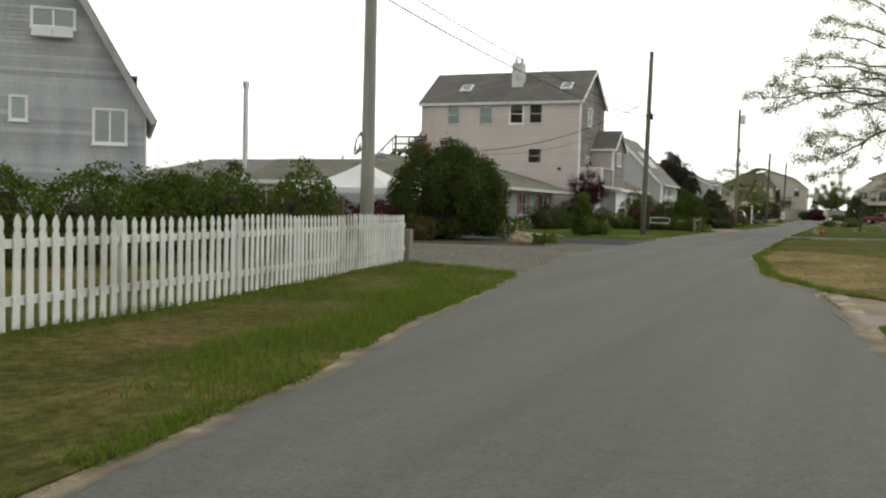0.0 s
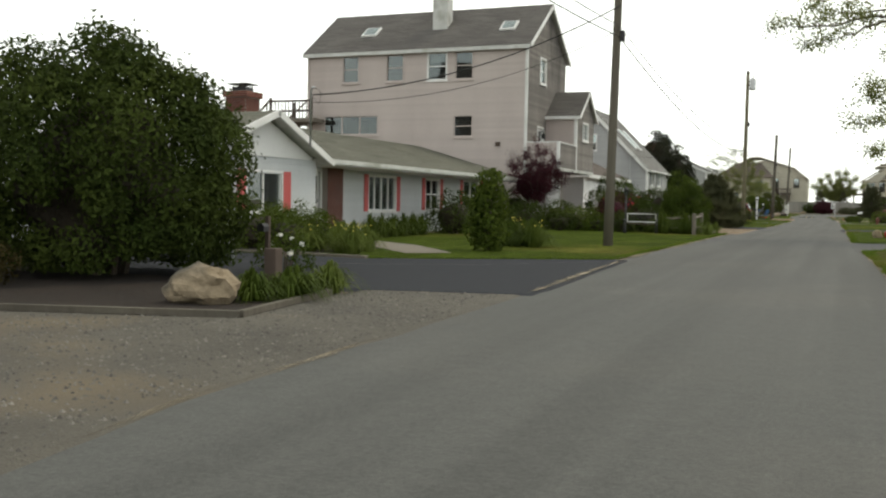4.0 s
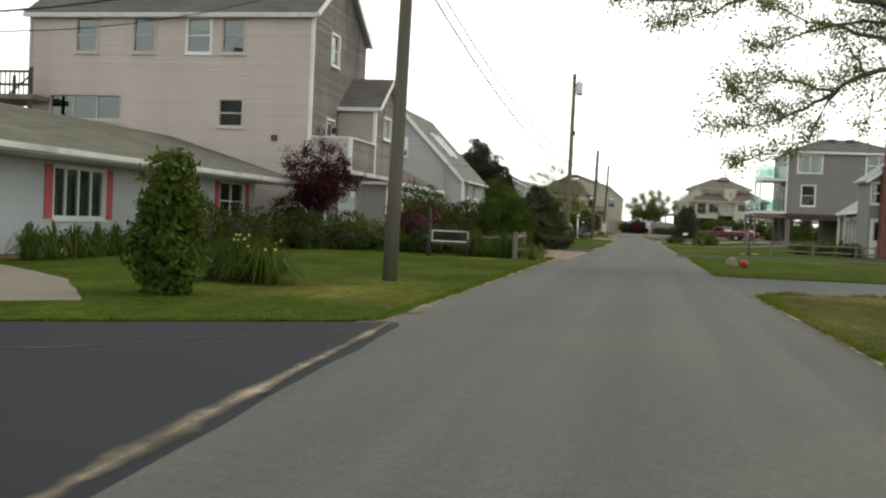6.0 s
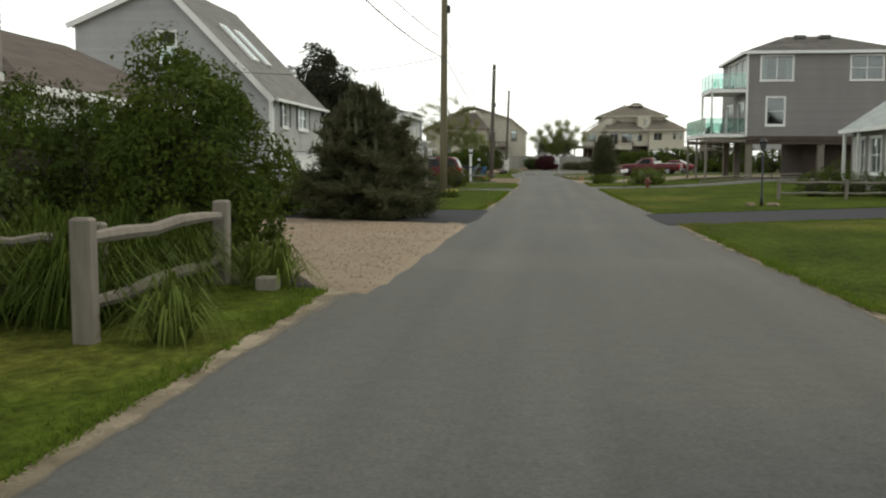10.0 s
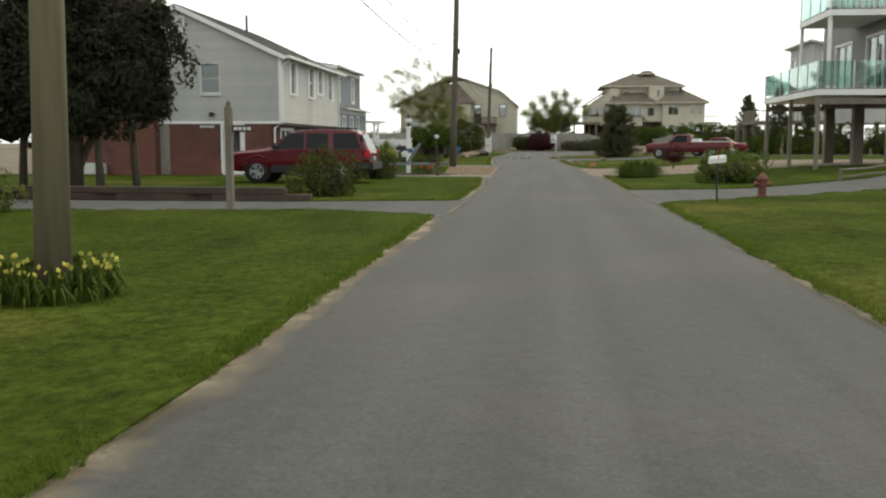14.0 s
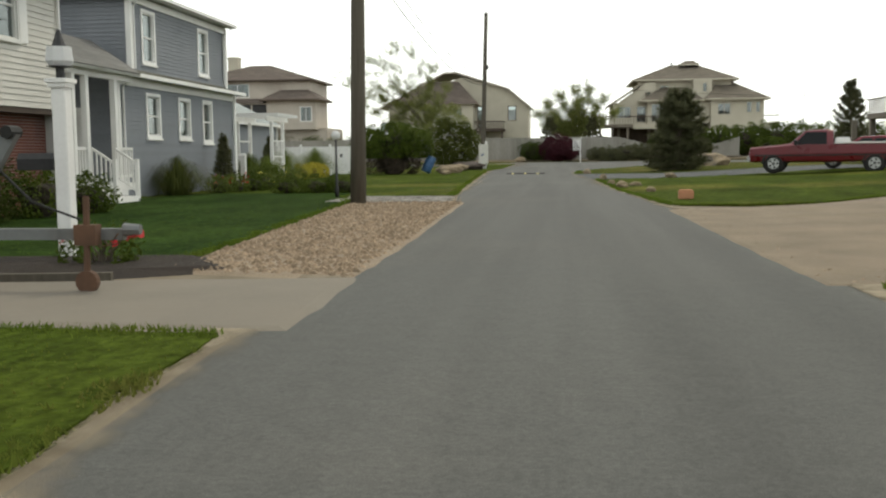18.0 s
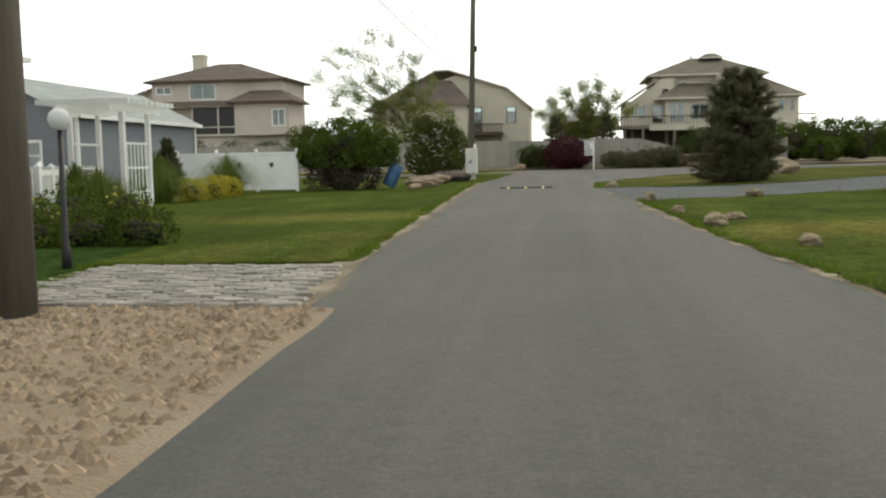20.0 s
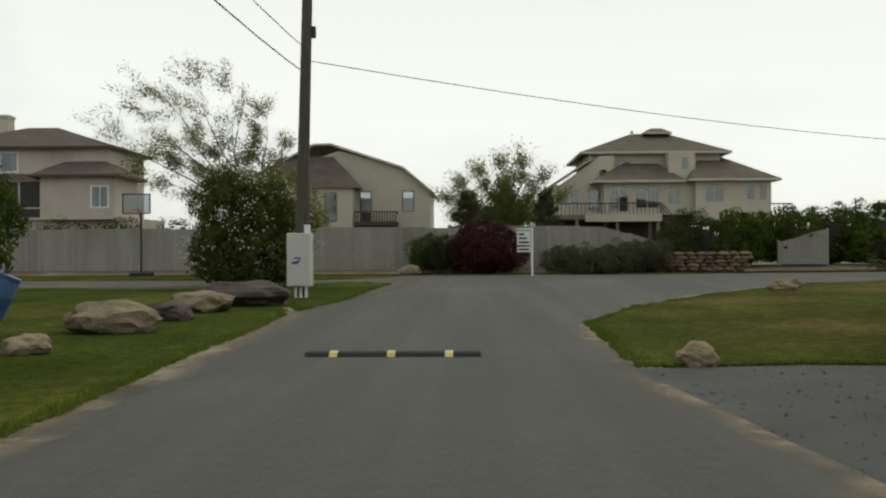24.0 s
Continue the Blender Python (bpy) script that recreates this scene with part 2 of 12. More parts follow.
M = dict(
    soil=mat("sandy_soil", (0.17, 0.135, 0.09), (0.11, 0.088, 0.055), 0.95, 60, 1.5, 0.6, c=(0.22, 0.18, 0.125)),
    asphalt=mat("asphalt", (0.066, 0.067, 0.063), (0.080, 0.080, 0.075), 0.88, 90, 0.5, 0.5, c=(0.086, 0.084, 0.077)),
    black_asphalt=mat("fresh_asphalt", (0.017, 0.019, 0.024), (0.027, 0.029, 0.035), 0.9, 90, 0.6, 0.5, spec=0.18),
    lawn=mat("lawn_turf", (0.030, 0.047, 0.006), (0.062, 0.083, 0.012), 1.0, 26, 0.33, 1.0, c=(0.100, 0.098, 0.022), spec=0.02, grit=0.03),
    olive_lawn=mat("olive_turf", (0.042, 0.054, 0.009), (0.082, 0.087, 0.019), 1.0, 26, 0.4, 1.0, c=(0.125, 0.100, 0.036), spec=0.02, grit=0.03),
    lush_lawn=mat("lush_turf", (0.016, 0.034, 0.007), (0.032, 0.056, 0.012), 1.0, 26, 0.4, 1.0, spec=0.02, grit=0.03),
    dry_lawn=mat("dry_turf", (0.046, 0.052, 0.013), (0.085, 0.075, 0.026), 1.0, 30, 0.5, 1.0, c=(0.135, 0.095, 0.046), spec=0.02, grit=0.03),
    straw=mat("straw_turf", (0.105, 0.082, 0.036), (0.185, 0.14, 0.068), 1.0, 30, 0.5, 1.0, c=(0.085, 0.085, 0.03), spec=0.02, grit=0.03),
    blades=mat("grass_blades", (0.085, 0.132, 0.018), (0.122, 0.168, 0.027), 0.9, 3, 0.4, 0, c=(0.165, 0.16, 0.045), vary=0.2, islands=True, spec=0.03, through_light=0.5),
    gravel=mat("grey_gravel", (0.070, 0.064, 0.053), (0.132, 0.120, 0.099), 0.95, 55, 0.8, 1.0, c=(0.155, 0.125, 0.085), grit=0.03),
    bluestone=mat("blue_gravel", (0.058, 0.062, 0.064), (0.115, 0.12, 0.122), 0.95, 55, 0.8, 1.0, grit=0.03),
    shells=mat("tan_gravel", (0.20, 0.152, 0.105), (0.30, 0.24, 0.175), 0.95, 40, 0.8, 1.0, c=(0.25, 0.185, 0.125), grit=0.03),
    sand=mat("sand", (0.155, 0.122, 0.085), (0.25, 0.20, 0.145), 0.97, 60, 0.9, 0.8, c=(0.20, 0.16, 0.105), grit=0.02),
    leaf_yellow=mat("yellow_bloom", (0.26, 0.24, 0.022), (0.46, 0.40, 0.045), 0.6, 3, 0.8, 0, vary=0.3, islands=True, spec=0.2, through_light=0.3),
    edge_sand=mat("edge_sand", (0.19, 0.155, 0.105), (0.33, 0.28, 0.205), 0.97, 60, 1.4, 0.5, c=(0.11, 0.095, 0.06)),
    concrete=mat("concrete", (0.145, 0.127, 0.102), (0.205, 0.182, 0.150), 0.9, 70, 0.9, 0.4, c=(0.175, 0.152, 0.122)),
    mulch=mat("dark_mulch", (0.013, 0.009, 0.007), (0.034, 0.023, 0.016), 0.98, 60, 2, 1.0, grit=0.03),
    chip=mat("stone_chip", (0.09, 0.085, 0.076), (0.19, 0.175, 0.152), 0.95, 40, 3, 0.3, vary=0.4, islands=True),
    tan_chip=mat("tan_chip", (0.21, 0.152, 0.098), (0.34, 0.26, 0.185), 0.95, 40, 3, 0.3, vary=0.35, islands=True),
    blue_chip=mat("blue_chip", (0.06, 0.064, 0.067), (0.16, 0.166, 0.17), 0.95, 40, 3, 0.3, vary=0.4, islands=True),
    cobble=mat("granite_sett", (0.19, 0.178, 0.16), (0.31, 0.29, 0.262), 0.85, 60, 3, 0.5, vary=0.3),
    boulder=mat("boulder", (0.17, 0.130, 0.083), (0.33, 0.265, 0.180), 0.9, 18, 2.5, 1.0, c=(0.10, 0.088, 0.07), grit=0.03),
    taupe=mat("taupe_siding", (0.455, 0.397, 0.373), (0.55, 0.485, 0.457), 0.7, 40, 0.7, 0.2, c=(0.42, 0.36, 0.336), stretch=(1, 1, 0.3), vary=0.04),
    shingle=mat("weathered_shingle", (0.155, 0.141, 0.131), (0.26, 0.24, 0.222), 0.9, 25, 1.2, 0.6, c=(0.10, 0.09, 0.084), stretch=(1, 1, 0.25), vary=0.2),
    h1_blue=mat("blue_grey_board", (0.294, 0.304, 0.314), (0.414, 0.422, 0.428), 0.85, 14, 1.0, 0.5, c=(0.25, 0.27, 0.29), stretch=(1, 1, 0.3), vary=0.16),
    pale=mat("pale_siding", (0.48, 0.50, 0.51), (0.58, 0.60, 0.61), 0.65, 30, 0.8, 0.2, stretch=(1, 1, 0.3), vary=0.03),
    grey_siding=mat("grey_siding", (0.36, 0.362, 0.352), (0.45, 0.452, 0.44), 0.75, 30, 0.8, 0.3, c=(0.29, 0.285, 0.275), stretch=(1, 1, 0.3), vary=0.05),
    cape_siding=mat("cape_siding", (0.33, 0.335, 0.34), (0.42, 0.425, 0.43), 0.75, 30, 0.8, 0.3, stretch=(1, 1, 0.3), vary=0.05),
    cream=mat("cream_siding", (0.50, 0.485, 0.45), (0.61, 0.60, 0.56), 0.7, 30, 0.8, 0.2, c=(0.42, 0.405, 0.37), stretch=(1, 1, 0.3), vary=0.03),
    slate=mat("slate_blue_siding", (0.135, 0.15, 0.172), (0.185, 0.20, 0.225), 0.6, 30, 0.8, 0.2, stretch=(1, 1, 0.3), vary=0.04),
    deck_grey=mat("warm_grey_siding", (0.195, 0.182, 0.178), (0.24, 0.226, 0.22), 0.7, 30, 0.8, 0.2, stretch=(1, 1, 0.3), vary=0.04),
    beige=mat("beige_siding", (0.42, 0.375, 0.325), (0.50, 0.455, 0.40), 0.75, 25, 0.6, 0.3, c=(0.38, 0.335, 0.29), vary=0.03),
    tan_wall=mat("tan_wall", (0.43, 0.40, 0.325), (0.51, 0.48, 0.395), 0.75, 25, 0.6, 0.3, vary=0.03),
    fence_grey=mat("grey_fence_board", (0.22, 0.21, 0.185), (0.33, 0.315, 0.285), 0.9, 14, 0.8, 0.5, c=(0.18, 0.18, 0.155), stretch=(1, 1, 0.2), vary=0.08),
    wall_stone=mat("brown_fieldstone", (0.10, 0.065, 0.045), (0.22, 0.155, 0.11), 0.9, 14, 2, 0.8, vary=0.3, grit=0.02),
    dark_stone=mat("dark_boulder", (0.05, 0.04, 0.036), (0.11, 0.088, 0.076), 0.9, 16, 2.5, 1.0, grit=0.03),
    terracotta=mat("terracotta", (0.42, 0.19, 0.10), (0.52, 0.26, 0.15), 0.8, 20, 3, 0.2),
    white=mat("white_paint", (0.70, 0.70, 0.69), (0.80, 0.80, 0.79), 0.5, 25, 1.0, 0.15, c=(0.64, 0.64, 0.62)),
    old_white=mat("weathered_white_paint", (0.47, 0.475, 0.455), (0.62, 0.625, 0.605), 0.65, 18, 2.0, 0.3, c=(0.36, 0.36, 0.32), vary=0.06),
    roof_dark=mat("dark_roof_shingle", (0.085, 0.078, 0.074), (0.14, 0.13, 0.122), 0.95, 20, 0.7, 0.6, vary=0.14, islands=True),
    roof_green=mat("grey_green_roof_shingle", (0.118, 0.118, 0.093), (0.17, 0.168, 0.134), 0.95, 20, 0.7, 0.6, vary=0.12, islands=True),
    roof_tan=mat("brown_grey_roof_shingle", (0.098, 0.084, 0.066), (0.15, 0.13, 0.104), 0.95, 20, 0.7, 0.6, vary=0.12, islands=True),
    roof_grey=mat("grey_roof_shingle", (0.15, 0.148, 0.142), (0.21, 0.205, 0.195), 0.95, 20, 0.7, 0.6, vary=0.12, islands=True),
    roof_brown=mat("brown_roof_shingle", (0.090, 0.072, 0.062), (0.135, 0.11, 0.095), 0.95, 20, 0.7, 0.6, vary=0.12, islands=True),
    roof_pale=mat("pale_roof_shingle", (0.30, 0.33, 0.33), (0.38, 0.41, 0.41), 0.9, 20, 0.7, 0.5, vary=0.1, islands=True),
    coral=mat("coral_paint", (0.46, 0.075, 0.075), (0.54, 0.11, 0.105), 0.55, 20, 2, 0.15),
    brick=mat("red_brick", (0.13, 0.045, 0.033), (0.20, 0.075, 0.055), 0.9, 30, 3, 0.6, c=(0.10, 0.04, 0.035), vary=0.3),
    mortar=mat("mortar", (0.25, 0.22, 0.2), (0.33, 0.3, 0.27), 0.95, 60, 2, 0.4),
    pole=mat("pole_wood", (0.100, 0.086, 0.050), (0.190, 0.168, 0.108), 0.92, 14, 1.2, 0.9, c=(0.165, 0.152, 0.11), stretch=(1, 1, 0.07), grit=0.015),
    pole_dark=mat("dark_pole_wood", (0.070, 0.061, 0.048), (0.140, 0.124, 0.098), 0.92, 14, 1.2, 0.9, c=(0.115, 0.106, 0.085), stretch=(1, 1, 0.07), grit=0.015),
    pole_grey=mat("silvered_pole_wood", (0.20, 0.186, 0.162), (0.35, 0.33, 0.29), 0.92, 14, 1.2, 0.9, c=(0.24, 0.235, 0.215), stretch=(1, 1, 0.07), grit=0.015),
    grey_wood=mat("weathered_wood", (0.13, 0.112, 0.092), (0.235, 0.21, 0.175), 0.92, 14, 1.5, 0.8, stretch=(1, 1, 0.2), vary=0.12, grit=0.01),
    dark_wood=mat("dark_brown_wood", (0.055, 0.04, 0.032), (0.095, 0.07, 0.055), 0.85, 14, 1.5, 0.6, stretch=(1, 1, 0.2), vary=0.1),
    bark=mat("bark", (0.07, 0.055, 0.042), (0.15, 0.125, 0.1), 0.95, 18, 2.0, 1.0, stretch=(1, 1, 0.2), grit=0.02),
    metal=mat("galvanised_steel", (0.42, 0.43, 0.44), (0.55, 0.56, 0.57), 0.4, 20, 2, 0.1, metal=0.9),
    old_steel=mat("weathered_galvanised_steel", (0.15, 0.16, 0.165), (0.24, 0.25, 0.255), 0.6, 12, 2, 0.2, metal=0.5, c=(0.12, 0.10, 0.085)),
    rust=mat("rusty_steel", (0.07, 0.038, 0.024), (0.13, 0.07, 0.042), 0.8, 14, 3, 0.4),
    steel_dark=mat("dark_metal", (0.02, 0.02, 0.022), (0.04, 0.04, 0.042), 0.45, 20, 2, 0.1, metal=0.3),
    rubber=mat("black_rubber", (0.012, 0.012, 0.012), (0.028, 0.028, 0.028), 0.8, 40, 3, 0.3),
    yellow=mat("yellow_plastic", (0.55, 0.46, 0.14), (0.68, 0.60, 0.28), 0.6, 30, 3, 0.1),
    car_red=mat("red_car_paint", (0.105, 0.005, 0.012), (0.125, 0.007, 0.015), 0.22, 20, 2, 0.0, spec=0.45),
    truck_red=mat("red_truck_paint", (0.115, 0.006, 0.014), (0.14, 0.009, 0.017), 0.3, 20, 2, 0.0, spec=0.6),
    car_dark=mat("grey_bumper_plastic", (0.022, 0.022, 0.024), (0.036, 0.036, 0.038), 0.6, 30, 2, 0.1),
    red_lens=mat("red_lens", (0.55, 0.02, 0.02), (0.62, 0.04, 0.03), 0.15, 20, 2, 0.0),
    clear_lens=mat("headlight_lens", (0.6, 0.6, 0.58), (0.75, 0.75, 0.73), 0.15, 20, 2, 0.0),
    blue_plastic=mat("blue_plastic", (0.035, 0.09, 0.20), (0.05, 0.12, 0.25), 0.45, 12, 2, 0.1, c=(0.06, 0.11, 0.19)),
    box_grey=mat("grey_box_paint", (0.52, 0.51, 0.47), (0.62, 0.61, 0.57), 0.5, 20, 2, 0.1),
    copper=mat("hydrant_paint", (0.13, 0.045, 0.035), (0.19, 0.07, 0.05), 0.6, 20, 4, 0.3),
    curtain=mat("pale_curtain", (0.50, 0.50, 0.48), (0.62, 0.62, 0.60), 0.9, 20, 3, 0.2, stretch=(6, 6, 0.3)),
    room=mat("room_paint", (0.06, 0.057, 0.054), (0.09, 0.087, 0.083), 0.9, 10, 1, 0.1),
    canvas=mat("tent_canvas", (0.72, 0.73, 0.74), (0.80, 0.81, 0.82), 0.7, 20, 1, 0.2, through_light=0.3),
    ink=mat("black_ink", (0.02, 0.02, 0.03), (0.03, 0.03, 0.04), 0.6, 20, 2, 0.0),
    sign_blue=mat("blue_ink", (0.05, 0.07, 0.16), (0.07, 0.09, 0.2), 0.6, 20, 2, 0.0),
    cable=mat("black_cable", (0.015, 0.015, 0.015), (0.03, 0.03, 0.03), 0.7, 20, 2, 0.0),
    red_ball=mat("red_ball", (0.27, 0.018, 0.016), (0.34, 0.03, 0.022), 0.4, 20, 2, 0.0),
    leaf=mat("shrub_leaf", (0.038, 0.062, 0.010), (0.092, 0.122, 0.020), 0.6, 3, 0.8, 0, vary=0.25, islands=True, spec=0.06, through_light=0.25),
    leaf_light=mat("fresh_leaf", (0.07, 0.1, 0.02), (0.15, 0.185, 0.042), 0.6, 3, 0.8, 0, vary=0.25, islands=True, spec=0.06, through_light=0.3),
    leaf_olive=mat("olive_leaf", (0.052, 0.066, 0.016), (0.110, 0.124, 0.034), 0.6, 3, 0.8, 0, vary=0.35, islands=True, spec=0.06, through_light=0.3),
    leaf_brown=mat("brownish_leaf", (0.052, 0.044, 0.016), (0.110, 0.088, 0.032), 0.6, 3, 0.8, 0, vary=0.25, islands=True, spec=0.08, through_light=0.25),
    leaf_spring=mat("spring_leaf", (0.13, 0.155, 0.045), (0.23, 0.25, 0.085), 0.6, 3, 0.8, 0, vary=0.25, islands=True, spec=0.12, through_light=0.5),
    leaf_dark=mat("dark_leaf", (0.026, 0.042, 0.009), (0.062, 0.082, 0.017), 0.65, 3, 0.8, 0, vary=0.28, islands=True, spec=0.06, through_light=0.2),
    cedar=mat("cedar_spray", (0.022, 0.025, 0.014), (0.044, 0.047, 0.027), 0.75, 3, 0.8, 0, vary=0.3, islands=True, spec=0.1, through_light=0.12),
    needle=mat("conifer_needle", (0.058, 0.063, 0.031), (0.115, 0.117, 0.060), 0.75, 3, 0.8, 0, vary=0.3, islands=True, spec=0.12, through_light=0.2),
    candle=mat("pine_candle", (0.075, 0.085, 0.045), (0.12, 0.125, 0.07), 0.8, 10, 2, 0),
    leaf_red=mat("maroon_leaf", (0.036, 0.010, 0.016), (0.075, 0.020, 0.028), 0.6, 3, 0.8, 0, vary=0.3, islands=True, spec=0.12, through_light=0.25),
    petal_yellow=mat("yellow_petal", (0.58, 0.50, 0.06), (0.72, 0.66, 0.18), 0.6, 3, 1, 0, vary=0.2, islands=True, through_light=0.3),
    petal_white=mat("white_petal", (0.65, 0.64, 0.58), (0.8, 0.79, 0.75), 0.6, 3, 1, 0, vary=0.15, islands=True, through_light=0.3),
    petal_red=mat("red_petal", (0.45, 0.02, 0.03), (0.6, 0.05, 0.05), 0.6, 3, 1, 0, vary=0.2, islands=True, through_light=0.3),
    # near-black brown puts the shade deep inside crowns into the colour
    shade_core=mat("dark_shade_core", (0.020, 0.016, 0.010), (0.040, 0.032, 0.020), 0.9, 9, 2.0, 1.0, grit=0.05),
    twig=mat("brown_twig", (0.035, 0.026, 0.018), (0.07, 0.052, 0.036), 0.9, 9, 2.0, 0, vary=0.4, islands=True),
    pane=glass("window_pane", (0.55, 0.6, 0.6)),
    green_glass=glass("green_rail_glass", (0.72, 0.86, 0.82)),
    car_glass=mat("tinted_car_glass", (0.008, 0.009, 0.010), (0.013, 0.014, 0.015), 0.06, 20, 2, 0.0, spec=0.2),
)


def ragged_sand():
    """Sand that thins out unevenly away from the verge; the bare road shows between."""
    m = M["edge_sand"]
    nt = m.node_tree
    p, out = nt.nodes["Principled BSDF"], nt.nodes["Material Output"]
    at = nt.nodes.new("ShaderNodeAttribute")
    at.attribute_name = "across"
    geo = nt.nodes.new("ShaderNodeNewGeometry")
    total = None
    for scale, weight in ((0.7, 0.9), (4.0, 0.5), (40.0, 0.25)):
        n = nt.nodes.new("ShaderNodeTexNoise")
        n.inputs["Scale"].default_value, n.inputs["Detail"].default_value = scale, 4.0
        nt.links.new(geo.outputs["Position"], n.inputs["Vector"])
        k = nt.nodes.new("ShaderNodeMath")
        k.operation = "MULTIPLY_ADD"
        nt.links.new(n.outputs["Fac"], k.inputs[0])
        k.inputs[1].default_value = weight
        if total:
            nt.links.new(total, k.inputs[2])
        else:
            k.inputs[2].default_value = 0.0
        total = k.outputs[0]
    d = nt.nodes.new("ShaderNodeMath")
    d.operation = "SUBTRACT"
    nt.links.new(total, d.inputs[0])
    nt.links.new(at.outputs["Fac"], d.inputs[1])
    r = nt.nodes.new("ShaderNodeMapRange")
    r.inputs["From Min"].default_value, r.inputs["From Max"].default_value = 0.50, 0.98
    nt.links.new(d.outputs[0], r.inputs["Value"])
    tr, ms = nt.nodes.new("ShaderNodeBsdfTransparent"), nt.nodes.new("ShaderNodeMixShader")
    nt.links.new(r.outputs["Result"], ms.inputs[0])
    nt.links.new(tr.outputs[0], ms.inputs[1])
    nt.links.new(p.outputs[0], ms.inputs[2])
    nt.links.new(ms.outputs[0], out.inputs["Surface"])


ragged_sand()


def wear(m, layers):
    """Broad and fine patches, each paler or darker, over a material's own colour."""
    nt = m.node_tree
    p = nt.nodes["Principled BSDF"]
    src = p.inputs["Base Color"].links[0].from_socket
    geo = nt.nodes.new("ShaderNodeNewGeometry")
    for stretch, scale, lo, hi, dark, pale in layers:
        mp = nt.nodes.new("ShaderNodeMapping")
        mp.inputs["Scale"].default_value = stretch
        nt.links.new(geo.outputs["Position"], mp.inputs["Vector"])
        n = nt.nodes.new("ShaderNodeTexNoise")
        n.inputs["Scale"].default_value, n.inputs["Detail"].default_value = scale, 3.0
        nt.links.new(mp.outputs["Vector"], n.inputs["Vector"])
        r = nt.nodes.new("ShaderNodeMapRange")
        for key, val in (("From Min", lo), ("From Max", hi), ("To Min", dark), ("To Max", pale)):
            r.inputs[key].default_value = val
        nt.links.new(n.outputs["Fac"], r.inputs["Value"])
        h = nt.nodes.new("ShaderNodeHueSaturation")
        nt.links.new(src, h.inputs["Color"])
        nt.links.new(r.outputs["Result"], h.inputs["Value"])
        src = h.outputs["Color"]
    nt.links.new(src, p.inputs["Base Color"])


# wheel marks, mended patches and pale stones on the road; mowing, thin spots and tussocks on the grass
wear(M["asphalt"], (((1.0, 0.02, 1.0), 1.5, 0.34, 0.66, 0.86, 1.12), ((1.0, 0.12, 1.0), 0.8, 0.42, 0.60, 0.95, 1.05), ((1, 1, 1), 7.0, 0.32, 0.68, 0.92, 1.08), ((1, 1, 1), 30.0, 0.3, 0.7, 0.82, 1.18), ((1, 1, 1), 140.0, 0.3, 0.72, 0.68, 1.4)))
for grassy in ("lawn", "olive_lawn", "lush_lawn", "dry_lawn", "straw"):
    wear(M[grassy], (((1.0, 0.3, 1.0), 0.9, 0.35, 0.65, 0.82, 1.2), ((1, 1, 1), 4.0, 0.35, 0.65, 0.8, 1.22), ((1.0, 0.6, 1), 14.0, 0.35, 0.65, 0.75, 1.28)))

# ---- building tools ----
ORIGIN = {}
rng = random.Random(7)


def gz(x, y):
    """Height of the ground: level along the street, rising at its end and on the lawns east of it."""
    def s(a, b, v):
        k = min(1.0, max(0.0, (v - a) / (b - a)))
        return k * k * (3 - 2 * k)
    return 0.42 * s(182, 209, y) + 0.42 * s(208, 214, y) + 0.4 * s(4, 15, x) * s(104, 128, y) * (1 - s(176, 186, y))


def thing(name, x, y, z, label, category, group="", kind=""):
    e = new(name)
    e.location = (x, y, z)
    e.empty_display_size = 0.2
    ORIGIN[e.name] = Vector((x, y, z))
    return tagged(e, label, category, group, kind)


def part(name, bm, material, parent=None, label="", smooth=False):
    """One mesh object out of a bmesh in world coordinates, under its thing or part."""
    o = ORIGIN[parent.name] if parent else Vector((0, 0, 0))
    me = bpy.data.meshes.new(name)
    bmesh.ops.translate(bm, verts=bm.verts, vec=-o)
    bmesh.ops.recalc_face_normals(bm, faces=bm.faces)
    if smooth:
        for f in bm.faces:
            f.smooth = True
    bm.to_mesh(me)
    bm.free()
    me.materials.append(M[material])
    ob = new(name, me)
    if parent:
        ob.parent = parent
    ORIGIN[ob.name] = o
    if label:
        ob["label"] = label
    return ob


def raw(name, verts, faces, material, parent=None, label="", smooth=False):
    """The same from plain lists in world coordinates, for large meshes."""
    o = ORIGIN[parent.name] if parent else Vector((0, 0, 0))
    me = bpy.data.meshes.new(name)
    v = np.asarray(verts, float) - np.array(o)
    me.from_pydata(v.tolist(), [], faces)
    me.materials.append(M[material])
    if smooth:
        me.polygons.foreach_set("use_smooth", [True] * len(me.polygons))
    me.update()
    ob = new(name, me)
    if parent:
        ob.parent = parent
    ORIGIN[ob.name] = o
    if label:
        ob["label"] = label
    return ob


def setting(name, ob, label):
    return tagged(ob, label, "", "", "structure")


def hexa(bm, p):
    """Six-sided block from eight corners: bottom ring, then top ring."""
    v = [bm.verts.new(q) for q in p]
    for f in ((0, 3, 2, 1), (4, 5, 6, 7), (0, 1, 5, 4), (1, 2, 6, 5), (2, 3, 7, 6), (3, 0, 4, 7)):
        bm.faces.new([v[i] for i in f])


def box(bm, x0, x1, y0, y1, z0, z1):
    hexa(bm, [(x0, y0, z0), (x1, y0, z0), (x1, y1, z0), (x0, y1, z0), (x0, y0, z1), (x1, y0, z1), (x1, y1, z1), (x0, y1, z1)])


def prism(bm, pts, vec):
    """A flat outline drawn out along vec."""
    a = [bm.verts.new(p) for p in pts]
    b = [bm.verts.new(Vector(p) + Vector(vec)) for p in pts]
    bm.faces.new(a), bm.faces.new(list(reversed(b)))
    for i in range(len(a)):
        j = (i + 1) % len(a)
        bm.faces.new((a[j], a[i], b[i], b[j]))


